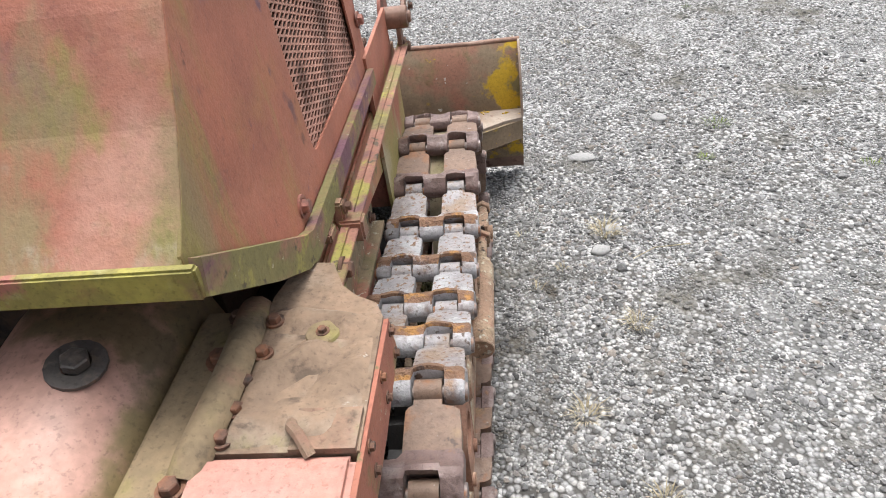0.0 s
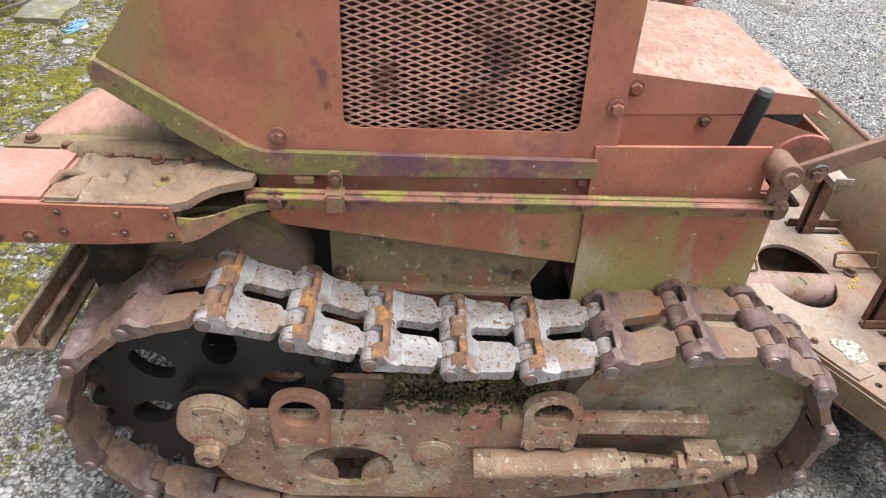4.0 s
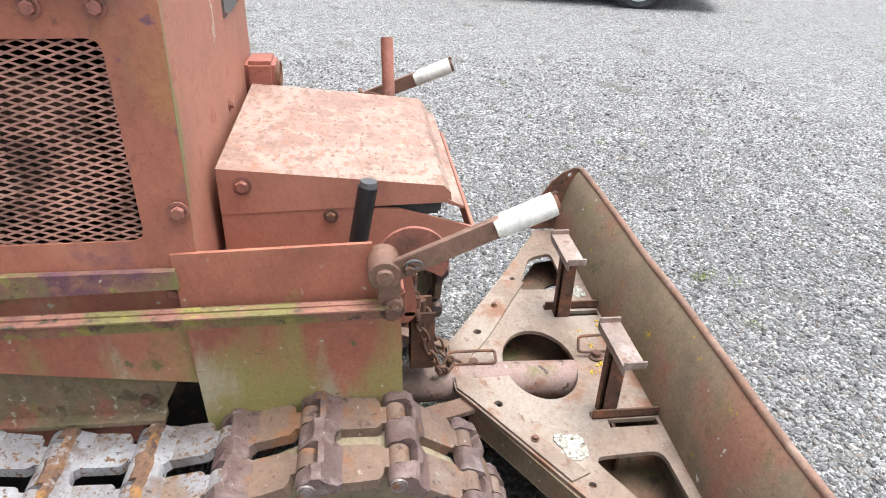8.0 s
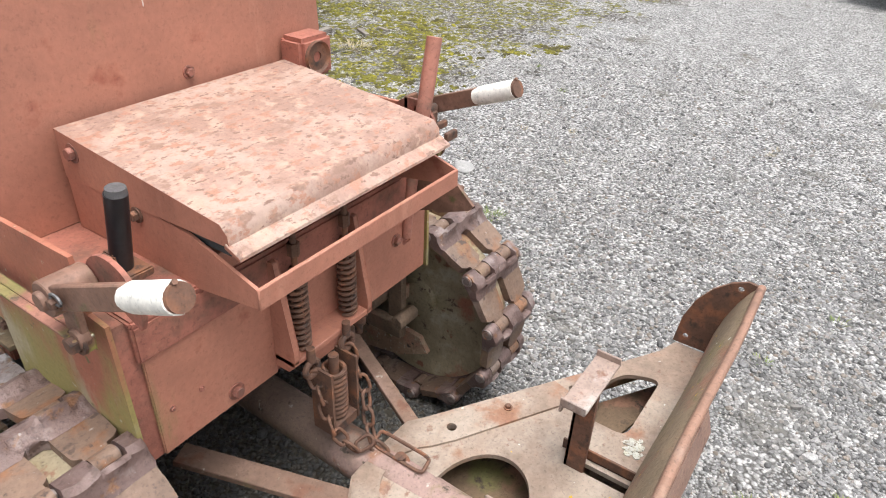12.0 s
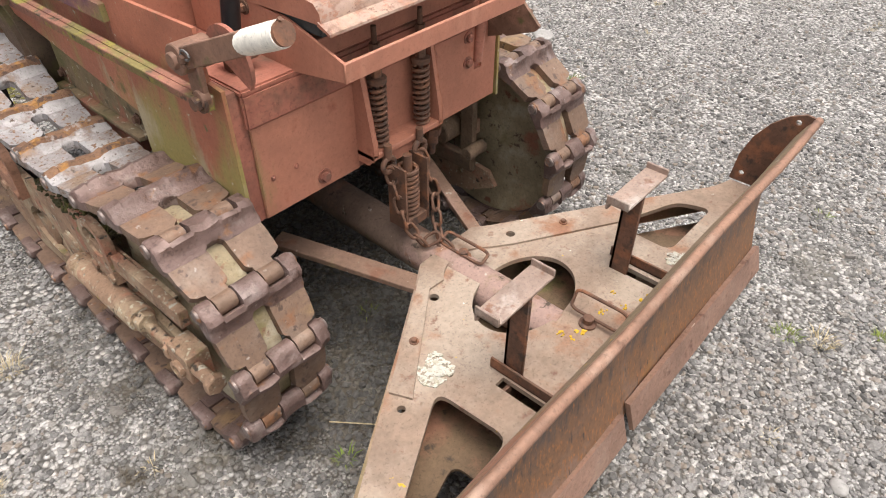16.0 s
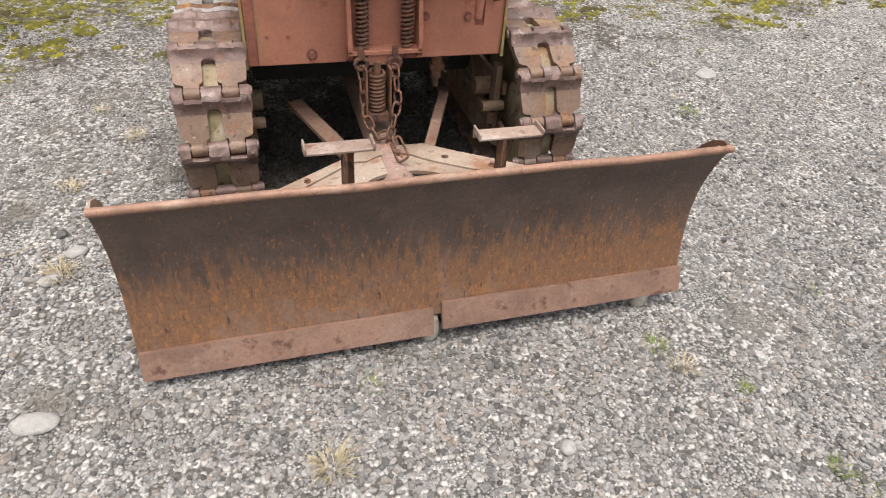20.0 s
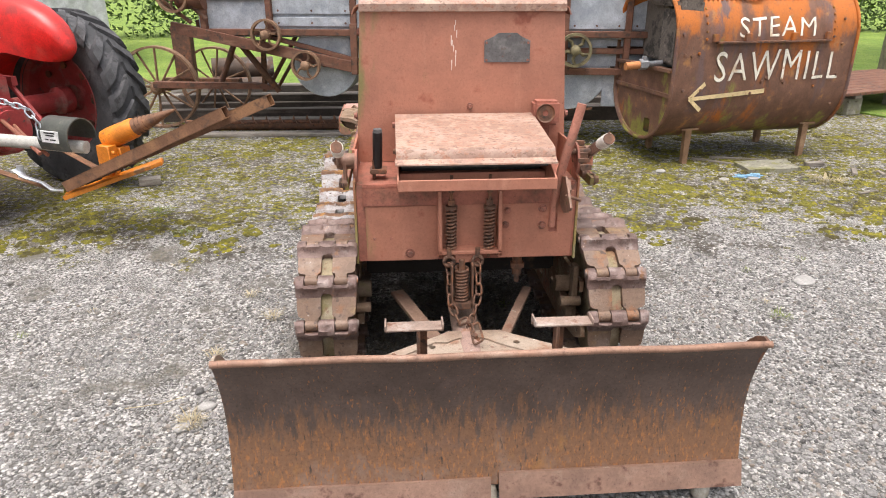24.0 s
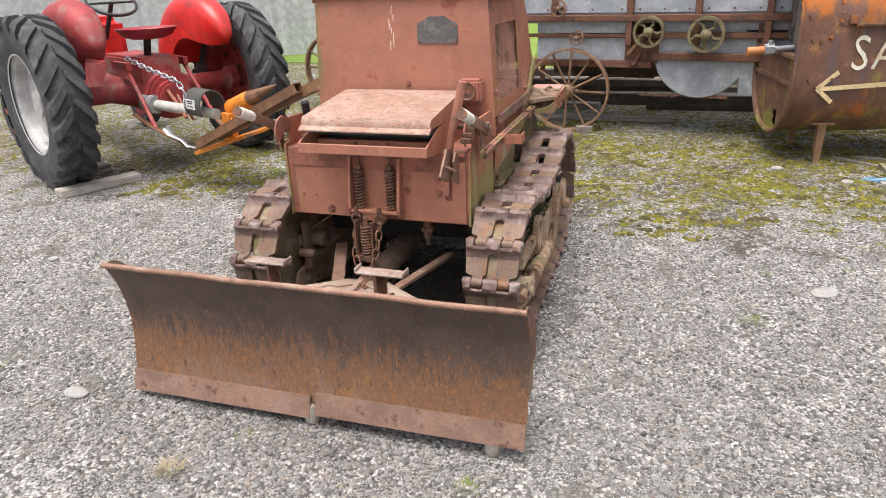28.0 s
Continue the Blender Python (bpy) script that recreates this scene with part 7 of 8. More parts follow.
for a, b, r in (((1.95, -0.3, 1.02), (1.55, -0.45, 0.42), 0.032), ((1.62, -0.3, 1.02), (1.72, -0.5, 0.42), 0.028), ((1.95, -0.5, 1.0), (2.25, -0.6, 0.42), 0.03), ((1.35, -0.6, 1.0), (1.72, -0.6, 0.42), 0.022), ((1.25, -0.6, 0.98), (1.62, -0.6, 0.42), 0.018), ((-0.9, -0.2, 0.9), (-0.80, 0.02, 0.62), 0.02), ((-0.95, 0.0, 0.95), (-0.75, 0.02, 0.72), 0.022), ((0.1, -0.1, 1.05), (0.1, -0.1, 0.45), 0.025), ((2.5, 0.0, 1.6), (2.05, 0.0, 1.15), 0.025), ((2.7, 0.0, 1.5), (2.2, 0.0, 1.12), 0.02)):
    bm = B()
    rod(bm, a, b, r, n=10)
    part("brace", bm, rust_dark, thresher)
WAGON = wheel_mesh("rim", 0.42, 0.022, 0, 0.065, 0.012, wheel_iron, False, 0.045)
bm = B()
rod(bm, (0, 0, 0.05), (0, 0, 0.40), 0.012, n=7)
SPOKE = mesh_of("spoke", bm, wheel_iron)
for x, y, sc in ((2.90, -0.55, 1.02), (2.52, -1.15, 0.95), (-0.21, 0.05, 0.92), (-0.26, -1.885, 0.92)):
    ww = tagged(new("wagon_wheel"), "rusty spoked iron wagon wheel")
    ww.parent = thresher
    ww.matrix_basis = pose(x, y, 0.42 * sc) @ Matrix.Scale(sc, 4) @ pose(0, 0, 0, 0, x * 20, 6)
    again("rim", WAGON, Matrix(), ww)
    for k in range(12):
        again("spoke", SPOKE, pose(0, 0.02 * (-1) ** k, 0, 0, 30 * k, 0), ww)
for x, y0, y1, z in ((2.71, -1.2, -0.5, 0.41), (-0.235, -1.88, 0.05, 0.385)):
    bm = B()
    rod(bm, (x + (0.19 if x > 1 else 0.025), y1, z), (x - (0.19 if x > 1 else 0.025), y0, z), 0.03, n=10)
    slab(bm, (x - 0.6, (y0 + y1) / 2 - 0.05, z), (x + 0.25, (y0 + y1) / 2 + 0.05, z + 0.08))
    slab(bm, (x - 0.1, (y0 + y1) / 2 - 0.05, z), (x + 0.1, (y0 + y1) / 2 + 0.05, 1.03))
    part("axle", bm, rust_dark, thresher)
bm = B()
plate(bm, [(1.55, 0.44), (1.70, 0.50), (2.9, 0.50), (2.9, 0.44)], "y", -0.50, -0.42)
part("drawbar_plank", bm, brown_timber, thresher)

# long timbers, rails and the screw conveyor on the ground behind
old_wood = surface("grey_weathered_timber", (0.20, 0.175, 0.15), 0.9, 0, (((0.30, 0.28, 0.25), (2, 14, 14), 0.46, 0.66, 6), ((0.09, 0.075, 0.06), (3, 20, 20), 0.52, 0.68, 6)), ((60, 0.5, 0.003),))
pale_wood = surface("pale_bleached_wood", (0.42, 0.39, 0.35), 0.9, 0, (((0.30, 0.27, 0.23), (2, 14, 14), 0.48, 0.66, 6),), ((60, 0.4, 0.003),))
dark_wood = surface("dark_old_timber", (0.085, 0.07, 0.06), 0.9, 0, (((0.16, 0.135, 0.11), (2, 14, 14), 0.5, 0.68, 6),), ((60, 0.5, 0.003),))
rg = random.Random(17)
for x0, x1, y, z, h, mt in ((2.6, -1.2, -4.80, 0.0, 0.035, old_wood), (2.9, -2.2, -5.70, 0.0, 0.13, dark_wood), (3.0, -2.6, -6.0, 0.0, 0.16, dark_wood), (2.8, -1.4, -6.0, 0.16, 0.08, dark_wood), (3.1, -2.8, -6.35, 0.0, 0.2, old_wood), (2.6, -2.5, -6.65, 0.0, 0.26, dark_wood), (-0.9, -2.6, -5.45, 0.0, 0.16, dark_wood), (2.4, -0.4, -5.42, 0.0, 0.06, old_wood), (3.2, 0.2, -6.95, 0.0, 0.22, old_wood)):
    bm = B()
    slab(bm, (min(x0, x1), -0.07, 0), (max(x0, x1), 0.07, h))
    ob = new("timber", mesh_of("timber", soften(bm, 0.006, 1), mt))
    ob.matrix_world = pose(0, y, z, 0, 0, rg.uniform(-2.5, 1.5))
    tagged(ob, "long weathered timber lying on the ground" if z == 0 else "long weathered timber lying on others", "timber", "stacked timbers")
conveyor = thing("screw_conveyor", pose(0.2, -5.10, 0.0, 0, 0, -2), "long rusty screw conveyor lying on the ground", "conveyor")
bm = B()
rod(bm, (0.05, 0, 0.075), (2.3, 0, 0.075), 0.025, n=12)
part("shaft", bm, rust_dark, conveyor)
bm = B()
k = 260
pr = []
for i in range(k + 1):
    a, x = i / 18 * 2 * math.pi, 0.1 + 2.1 * i / k
    pr.append((bm.verts.new((x, 0.022 * math.cos(a), 0.075 + 0.022 * math.sin(a))), bm.verts.new((x, 0.073 * math.cos(a), 0.075 + 0.073 * math.sin(a)))))
for (a, b), (c, d) in zip(pr, pr[1:]):
    bm.faces.new((a, b, d, c))
part("flight", bm, surface("rusty_flight", (0.27, 0.13, 0.07), 0.75, 0.1, (((0.14, 0.08, 0.05), 9, 0.5, 0.66, 5),)), conveyor, "helical flight", 60)
bm = B()
plate(bm, arc(0, 0.075, 0.10, 0.095, 180, 360, 12) + arc(0, 0.075, 0.092, 0.087, 360, 180, 12), "x", 0.0, 2.35)
for v in bm.verts:
    v.co.z = max(v.co.z, 0.0)
part("trough", bm, rust_dark, conveyor)

# ---- slab, rope, sticks and stones by the boiler ----
concrete = surface("mossy_concrete", (0.22, 0.21, 0.165), 0.9, 0, (((0.19, 0.185, 0.07), 6, 0.48, 0.62, 8), ((0.34, 0.33, 0.28), 9, 0.54, 0.68, 8), ((0.09, 0.08, 0.05), 22, 0.58, 0.68, 7)), ((50, 0.4, 0.004),))
bm = B()
plate(bm, [(-0.27, -0.14), (-0.12, -0.125), (0.02, -0.165), (0.24, -0.17), (0.26, -0.05), (0.30, 0.10), (0.12, 0.11), (0.02, 0.16), (-0.18, 0.15), (-0.20, 0.02)], "z", 0.0, 0.034)
ob = tagged(new("concrete_slab", mesh_of("concrete_slab", soften(bm, 0.008), concrete)), "mossy broken concrete slab on the gravel", "slab")
ob.matrix_world = pose(-2.93, -3.20, 0.0, 0, 0, 12)
bm = B()
rg = random.Random(2)
sweep(bm, [(-2.55 + 0.09 * math.cos(i * 1.3) - 0.02 * i / 6, -2.92 + 0.05 * math.sin(i * 1.9), 0.012 + 0.008 * (i % 3)) for i in range(26)], 0.0045, 6)
tagged(new("rope", mesh_of("rope", bm, surface("blue_rope", (0.20, 0.38, 0.55), 0.8), 80)), "tangled light blue rope on gravel", "rope")
for x, y, ln, ang, w in ((-3.3, -2.45, 0.20, 20, 0.012), (-3.55, -3.0, 0.20, 60, 0.02), (-3.75, -2.95, 0.12, 80, 0.016), (-2.55, -3.42, 0.42, 140, 0.014), (-2.8, -3.5, 0.5, 160, 0.016), (-3.35, -3.25, 0.16, 10, 0.03)):
    bm = B()
    slab(bm, (-ln / 2, -w, 0), (ln / 2, w, w * 1.2))
    ob = tagged(new("stick", mesh_of("stick", soften(bm, 0.003, 1), old_wood)), "short grey offcut of wood on gravel", "wood", "wood offcuts")
    ob.matrix_world = pose(x, y, 0, 0, 0, ang)
for x, y, ang, ln, mt in ((3.10, -1.67, 64, 0.62, pale_wood), (3.53, -1.87, 74, 0.56, old_wood)):
    bm = B()
    slab(bm, (-ln / 2, -0.065, 0), (ln / 2, 0.065, 0.06))
    ob = tagged(new("plank", mesh_of("plank", soften(bm, 0.006, 1), mt)), "grey weathered timber block beside the tyre" if mt is old_wood else "pale bleached plank beside the tyre", "plank", "wheel blocks")
    ob.matrix_world = pose(x, y, 0, 0, 0, ang)
for x, y, h in ((2.20, -3.05, 0.08), (-0.37, -4.20, 0.07)):
    bm = B()
    slab(bm, (-h, -0.05, 0), (h, 0.05, 0.06))
    ob = tagged(new("wood_block", mesh_of("wood_block", soften(bm, 0.006, 1), old_wood)), "small grey wood block on the moss", "wood", "wood offcuts")
    ob.matrix_world = pose(x, y, 0, 0, 0, 20)
# low deck
deck = thing("low_deck", pose(-4.95, -5.35, 0, 0, 0, -160), "low brown timber deck on concrete blocks", "deck")
for k in range(9):
    board("board", (0.0, 0.16 * k, 0.24), (2.6, 0.16 * k + 0.15, 0.275), brown_timber, deck)
for x in (0.15, 1.2, 2.4):
    board("block", (x, 0.05, 0.0), (x + 0.25, 0.35, 0.20), concrete, deck, bev=0.01)
    board("bearer", (x + 0.03, 0.0, 0.20), (x + 0.15, 1.44, 0.24), dark_wood, deck)

# ---- red tractor with its linkage-mounted log splitter ----
red = surface("bright_red_tractor_paint", (0.62, 0.022, 0.018), 0.35, 0, (((0.36, 0.03, 0.025), 6, 0.5, 0.68, 5), ((0.26, 0.19, 0.12), (9, 9, 4), 0.70, 0.76, 6), ((0.58, 0.07, 0.05), 4, 0.55, 0.75, 4)), ((12, 0.06, 0.004),))
dull_red = surface("dull_dusty_red_paint", (0.30, 0.035, 0.035), 0.6, 0, (((0.24, 0.12, 0.10), 7, 0.5, 0.68, 6), ((0.40, 0.10, 0.095), 5, 0.55, 0.7, 5), ((0.08, 0.05, 0.045), 16, 0.6, 0.72, 5)), fine)
rubber = surface("worn_tyre_rubber", (0.045, 0.046, 0.05), 0.8, 0, (((0.10, 0.10, 0.105), 7, 0.46, 0.66, 6), ((0.025, 0.025, 0.027), 14, 0.52, 0.68, 5)), ((60, 0.3, 0.003),))
rim_silver = surface("dull_silver_rim", (0.48, 0.48, 0.47), 0.55, 0.3, (((0.25, 0.17, 0.12), 8, 0.6, 0.72, 6),))
orange = surface("orange_implement_paint", (0.62, 0.20, 0.015), 0.45, 0, (((0.28, 0.13, 0.05), 9, 0.56, 0.68, 6), ((0.14, 0.08, 0.05), 16, 0.6, 0.72, 5)), fine)
brown_steel = surface("brown_rust_beam", (0.20, 0.10, 0.055), 0.65, 0.2, (((0.29, 0.15, 0.075), 6, 0.48, 0.66, 6), ((0.11, 0.065, 0.045), 14, 0.54, 0.7, 6)), fine)
zinc = surface("bright_zinc", (0.55, 0.58, 0.62), 0.35, 0.8)
TRAC = pose(3.12, -2.47, 0, 0, 0, -116.5)
HITCH = pose(3.34, -2.40, 0, 0, 0, -116.5)
tractor = thing("tractor", TRAC, "old red farm tractor with a log splitter on its linkage", "tractor")


def tyre_mesh(R, W, rim_r, lugs, material):
    bm = B()
    h = W / 2
    lathe(bm, [(rim_r, -h * 0.75), (rim_r + 0.02, -h * 0.82), ((R + rim_r) / 2, -h), (R - 0.06, -h * 0.92), (R - 0.03, -h * 0.6), (R - 0.025, 0), (R - 0.03, h * 0.6), (R - 0.06, h * 0.92), ((R + rim_r) / 2, h), (rim_r + 0.02, h * 0.82), (rim_r, h * 0.75)], AXIS_X, 56)
    return mesh_of("tyre", bm, material, 40)


def lug_mesh(R, h, s):
    """One slanting tread bar, for the half of the tread on side s."""
    bm = B()
    vs = []
    for t in range(5):
        u = t / 4
        x, a = s * (0.01 + u * h * 0.97), u * 0.27
        rr = R if u < 0.8 else R - 0.035
        w = 0.040 + 0.014 * u
        lo = R - 0.05 - (0.04 if u > 0.8 else 0)
        vs.append([bm.verts.new((x, r * math.cos(a + d), r * math.sin(a + d))) for r, d in ((lo, -w * 1.25 / R), (rr, -w * 0.8 / R), (rr, w * 0.8 / R), (lo, w * 1.25 / R))])
    for A, C in zip(vs, vs[1:]):
        for j in range(3):
            bm.faces.new((A[j], A[j + 1], C[j + 1], C[j]))
        bm.faces.new((A[3], A[0], C[0], C[3]))
    bm.faces.new(vs[0])
    bm.faces.new(vs[-1])
    return mesh_of("lug", bm, rubber, 40)


LUG = {1: lug_mesh(0.655, 0.15, 1), -1: lug_mesh(0.655, 0.15, -1)}
TYRE = tyre_mesh(0.655, 0.30, 0.37, 22, rubber)
for s in (1, -1):
    wh = tagged(new("rear_wheel"), "large ribbed rear tyre on a " + ("red rim" if s > 0 else "silver rim"))
    wh.parent = tractor
    wh.matrix_basis = pose(s * 0.84, 0, 0.65)
    again("tyre", TYRE, Matrix(), wh)
    for k in range(22):
        for e in (1, -1):
            again("lug", LUG[e], pose(0, 0, 0, 360 * (k + (0.5 if e > 0 else 0)) / 22, 0, 0), wh)
    bm = B()
    lathe(bm, [(0.37, -0.12), (0.385, -0.125), (0.385, -0.11), (0.35, -0.08), (0.34, 0.0), (0.10, 0.03 * s), (0.10, 0.06 * s), (0, 0.06 * s)], AXIS_X, 40)
    lathe(bm, [(0.37, 0.12), (0.385, 0.125), (0.385, 0.11), (0.35, 0.08), (0.34, 0.0)], AXIS_X, 40)
    part("rim", bm, dull_red if s > 0 else rim_silver, wh)
    for k in range(8):
        again("nut", BOLT_RUST, pose(s * -0.02, 0.25 * math.cos(k * 0.785), 0.25 * math.sin(k * 0.785), 0, 90 * s, 0) @ Matrix.Scale(1.5, 4), wh)
    # clamshell mudguard: a deep rounded shell that closes to a blunt tail behind
    bm = B()
    rings = []
    for a in list(range(20, 106, 8)) + [106, 113, 120, 126, 132, 137, 140, 142]:
        f = 1.0 if a < 100 else math.sqrt(max(0.015, 1 - ((a - 100) / 43) ** 2))
        R, r0 = 0.62 + 0.125 * f, 0.58 - 0.20 * f
        xm, w = 0.52, 0.135 * f
        sec = [(-1, r0), (-1, r0 + 0.5 * (R - r0)), (-0.96, R - 0.09 * f), (-0.82, R - 0.04 * f), (-0.5, R - 0.008), (0, R), (0.5, R - 0.010), (0.82, R - 0.045 * f), (0.97, R - 0.10 * f), (1, r0 + 0.45 * (R - r0)), (0.96, r0)]
        c, d = math.cos(radians(a)), math.sin(radians(a))
        rings.append([bm.verts.new((s * (xm + w * u), r * c, 0.65 + r * d)) for u, r in sec])
    for A, C in zip(rings, rings[1:]):
        for k in range(len(A)):
            bm.faces.new((A[k], A[(k + 1) % len(A)], C[(k + 1) % len(A)], C[k]))
    bm.faces.new(rings[0])
    bm.faces.new(list(reversed(rings[-1])))
    part("mudguard", bm, red if s > 0 else dull_red, tractor, "rounded red mudguard", 60)
    bm = B()
    lathe(bm, [(0.14, 0.12), (0.12, 0.2), (0.075, 0.35), (0.07, 0.70), (0.10, 0.72), (0.10, 0.80)], pose(0, 0, 0.65, 0, 90 * s, 0), 24)
    part("axle_housing", bm, dull_red, tractor)
bm = B()
rod(bm, (0, -0.38, 0.62), (0, 0.55, 0.66), 0.19, n=26)
rod(bm, (0, -0.46, 0.60), (0, -0.36, 0.60), 0.15, n=20)
slab(bm, (-0.16, -0.30, 0.70), (0.16, 0.5, 0.93))
slab(bm, (-0.15, 0.5, 0.48), (0.15, 1.5, 0.85))
soften(bm, 0.02)
part("transmission", bm, dull_red, tractor, "dusty red transmission casing")
bm = B()
slab(bm, (-0.19, 0.75, 0.82), (0.19, 2.05, 1.22))
soften(bm, 0.07, 3)
part("bonnet", bm, red, tractor)
bm = B()
lathe(bm, [(0.0, 0.0), (0.12, 0.004), (0.19, 0.03), (0.235, 0.09), (0.22, 0.085), (0.18, 0.04), (0.0, 0.012)], pose(0.0, -0.14, 1.06) @ Matrix.Diagonal((1.05, 0.9, 1, 1)), 28)
seat_ob = part("seat", bm, surface("dark_red_seat_pan", (0.28, 0.018, 0.03), 0.4), tractor, "dished red metal seat pan")
bm = B()
rod(bm, (0, -0.05, 0.90), (0, -0.12, 1.07), 0.03)
part("seat_post", bm, black_iron, seat_ob)
bm = B()
sweep(bm, [(0.2 * math.cos(a), 0.48 + 0.17 * math.sin(a), 1.34 + 0.10 * math.sin(a)) for a in [2 * math.pi * i / 24 for i in range(24)]], 0.014, 8, True)
rod(bm, (0, 0.8, 1.0), (0, 0.48, 1.34), 0.02)
rod(bm, (-0.2, 0.48, 1.34), (0.2, 0.48, 1.34), 0.009)
part("steering_wheel", bm, black_iron, tractor)
FRONT = tyre_mesh(0.33, 0.16, 0.20, 1, rubber)
for s in (1, -1):
    again("front_tyre", FRONT, pose(s * 0.62, 1.75, 0.33), tractor)
    bm = B()
    rod(bm, (s * 0.55, 1.75, 0.33), (s * 0.69, 1.75, 0.33), 0.2, n=24)
    rod(bm, (0, 1.75, 0.5), (s * 0.6, 1.75, 0.42), 0.04)
    part("front_axle", bm, dull_red, tractor)
    bm = B()
    sweep(bm, [(s * 0.24, -0.15, 0.48), (s * 0.26, -0.55, 0.42), (s * 0.20, -0.95, 0.33)], 0.026, 8, flat=0.5)
    part("lower_link", bm, brown_steel, tractor)
    bm = B()
    rod(bm, (s * 0.24, -0.18, 0.86), (s * 0.26, -0.58, 0.42), 0.017, n=8)
    slab(bm, (s * 0.22, -0.24, 0.84), (s * 0.26, 0.05, 0.90))
    part("lift_rod", bm, dull_red, tractor)
splitter = thing("log_splitter", HITCH, "orange and rust-brown cone log splitter hung behind the tractor", "log splitter")
for off, a, b in ((0, (0.02, -1.20, 0.336), (0.27, -2.25, 0.815)), (1, (0.12, -1.34, 0.40), (0.375, -2.48, 0.880))):
    d = Vector(b) - Vector(a)
    bm = B()
    m = Matrix.Translation((Vector(a) + Vector(b)) / 2) @ d.to_track_quat("Y", "Z").to_matrix().to_4x4()
    L2 = d.length / 2
    slab(bm, (-0.035, -L2, -0.032), (0.035, L2, -0.027), m)
    slab(bm, (-0.035, -L2, 0.027), (0.035, L2, 0.032), m)
    slab(bm, (-0.035, -L2, -0.03), (-0.030, L2, 0.03), m)
    slab(bm, (0.030, -L2, -0.03), (0.035, L2, 0.03), m)
    part("box_beam", bm, brown_steel, splitter, "long square steel tube, open at the end")
bm = B()
a, b = Vector((0.0, -1.18, 0.272)), Vector((0.37, -1.63, 0.450))
d = b - a
slab(bm, (-0.05, -d.length / 2, -0.014), (0.05, d.length / 2, 0.014), Matrix.Translation((a + b) / 2) @ d.to_track_quat("Y", "Z").to_matrix().to_4x4())
part("orange_plate", soften(bm, 0.004, 1), orange, splitter, "orange painted steel plate")
bm = B()
slab(bm, (0.18, -1.40, 0.34), (0.25, -1.30, 0.56))
slab(bm, (0.25, -1.42, 0.44), (0.33, -1.30, 0.54))
for k in range(3):
    rod(bm, (0.20, -1.41, 0.40 + 0.06 * k), (0.20, -1.43, 0.40 + 0.06 * k), 0.014, n=6)
part("bearing_stand", soften(bm, 0.004, 1), orange, splitter, "orange bearing stand")
bm = B()
a, b = Vector((0.27, -1.30, 0.575)), Vector((0.41, -1.76, 0.775))
sweep(bm, [a, a.lerp(b, 0.06), a.lerp(b, 0.40), a.lerp(b, 0.43)], [0.062, 0.066, 0.062, 0.056], 22)
cone = part("splitting_cone", bm, orange, splitter, "tapered orange and rusty splitting cone")
bm = B()
sweep(bm, [a.lerp(b, 0.42), a.lerp(b, 0.6), a.lerp(b, 0.8), a.lerp(b, 0.94), b], [0.055, 0.042, 0.024, 0.010, 0.003], 20)
part("cone_tip", bm, brown_steel, cone, "bare rusty threaded tip")
bm = B()
k = 90
sweep(bm, [a.lerp(b, 0.46 + 0.5 * i / k) + (Vector((0.94, 0.28, 0)) * math.cos(i * 0.7) + Vector((-0.1, 0.35, 0.93)) * math.sin(i * 0.7)) * (0.058 - 0.05 * i / k) for i in range(k + 1)], 0.0028, 5)
part("thread", bm, rust_dark, cone)
bm = B()
plate(bm, arc(0.16, 0.60, 0.108, 0.125, -10, 212, 22) + arc(0.16, 0.60, 0.101, 0.118, 212, -10, 22), "y", -1.23, -0.98)
guard = part("shaft_guard", bm, surface("dark_green_grey_guard", (0.075, 0.08, 0.07), 0.5, 0.2, (((0.16, 0.15, 0.12), 9, 0.55, 0.7, 5),)), splitter, "dark folded shaft guard")
bm = B()
slab(bm, (0.049, -1.16, 0.585), (0.058, -1.02, 0.655))
lab = part("label", bm, surface("white_label", (0.75, 0.75, 0.74), 0.5), guard, "white printed label")
bm = B()
for z, y0, y1 in ((0.640, -1.14, -1.05), (0.625, -1.13, -1.06), (0.600, -1.14, -1.09), (0.600, -1.08, -1.05)):
    slab(bm, (0.0475, y0, z), (0.0495, y1, z + 0.008))
part("print_bar", bm, black_iron, lab)
bm = B()
sweep(bm, [(0.0, -0.42, 0.585), (0.01, -0.60, 0.575), (0.10, -0.85, 0.555), (0.20, -1.20, 0.535)], 0.040, 18)
pto = part("drive_shaft", bm, surface("pale_plastic_shaft_cover", (0.55, 0.54, 0.50), 0.5, 0, (((0.40, 0.38, 0.34), 9, 0.55, 0.7, 5),)), splitter, "pale plastic-covered drive shaft")
bm = B()
for k in range(6):
    y = -0.44 - 0.028 * k
    rod(bm, (0.0, y, 0.585 - 0.0015 * k), (0.001, y - 0.024, 0.584 - 0.0015 * k), 0.075 - 0.004 * (k % 2), n=22)
part("bellows", bm, surface("grey_rubber_bellows", (0.26, 0.265, 0.26), 0.6), pto)
bm = B()
sweep(bm, [(-0.11, -0.96, 0.445), (-0.12, -1.03, 0.41), (-0.06, -1.09, 0.365), (-0.05, -1.15, 0.325), (-0.01, -1.19, 0.31)], 0.03, 8, flat=0.35)
rod(bm, (-0.10, -0.98, 0.40), (-0.10, -0.98, 0.47), 0.02, n=8)
part("link_bracket", bm, zinc, splitter, "shiny zinc link bracket")
hook_chain = chain_link_mesh(0.030, 0.017, 0.0055, zinc)
ch = tagged(new("check_chain"), "shiny steel chain")
ch.parent = splitter
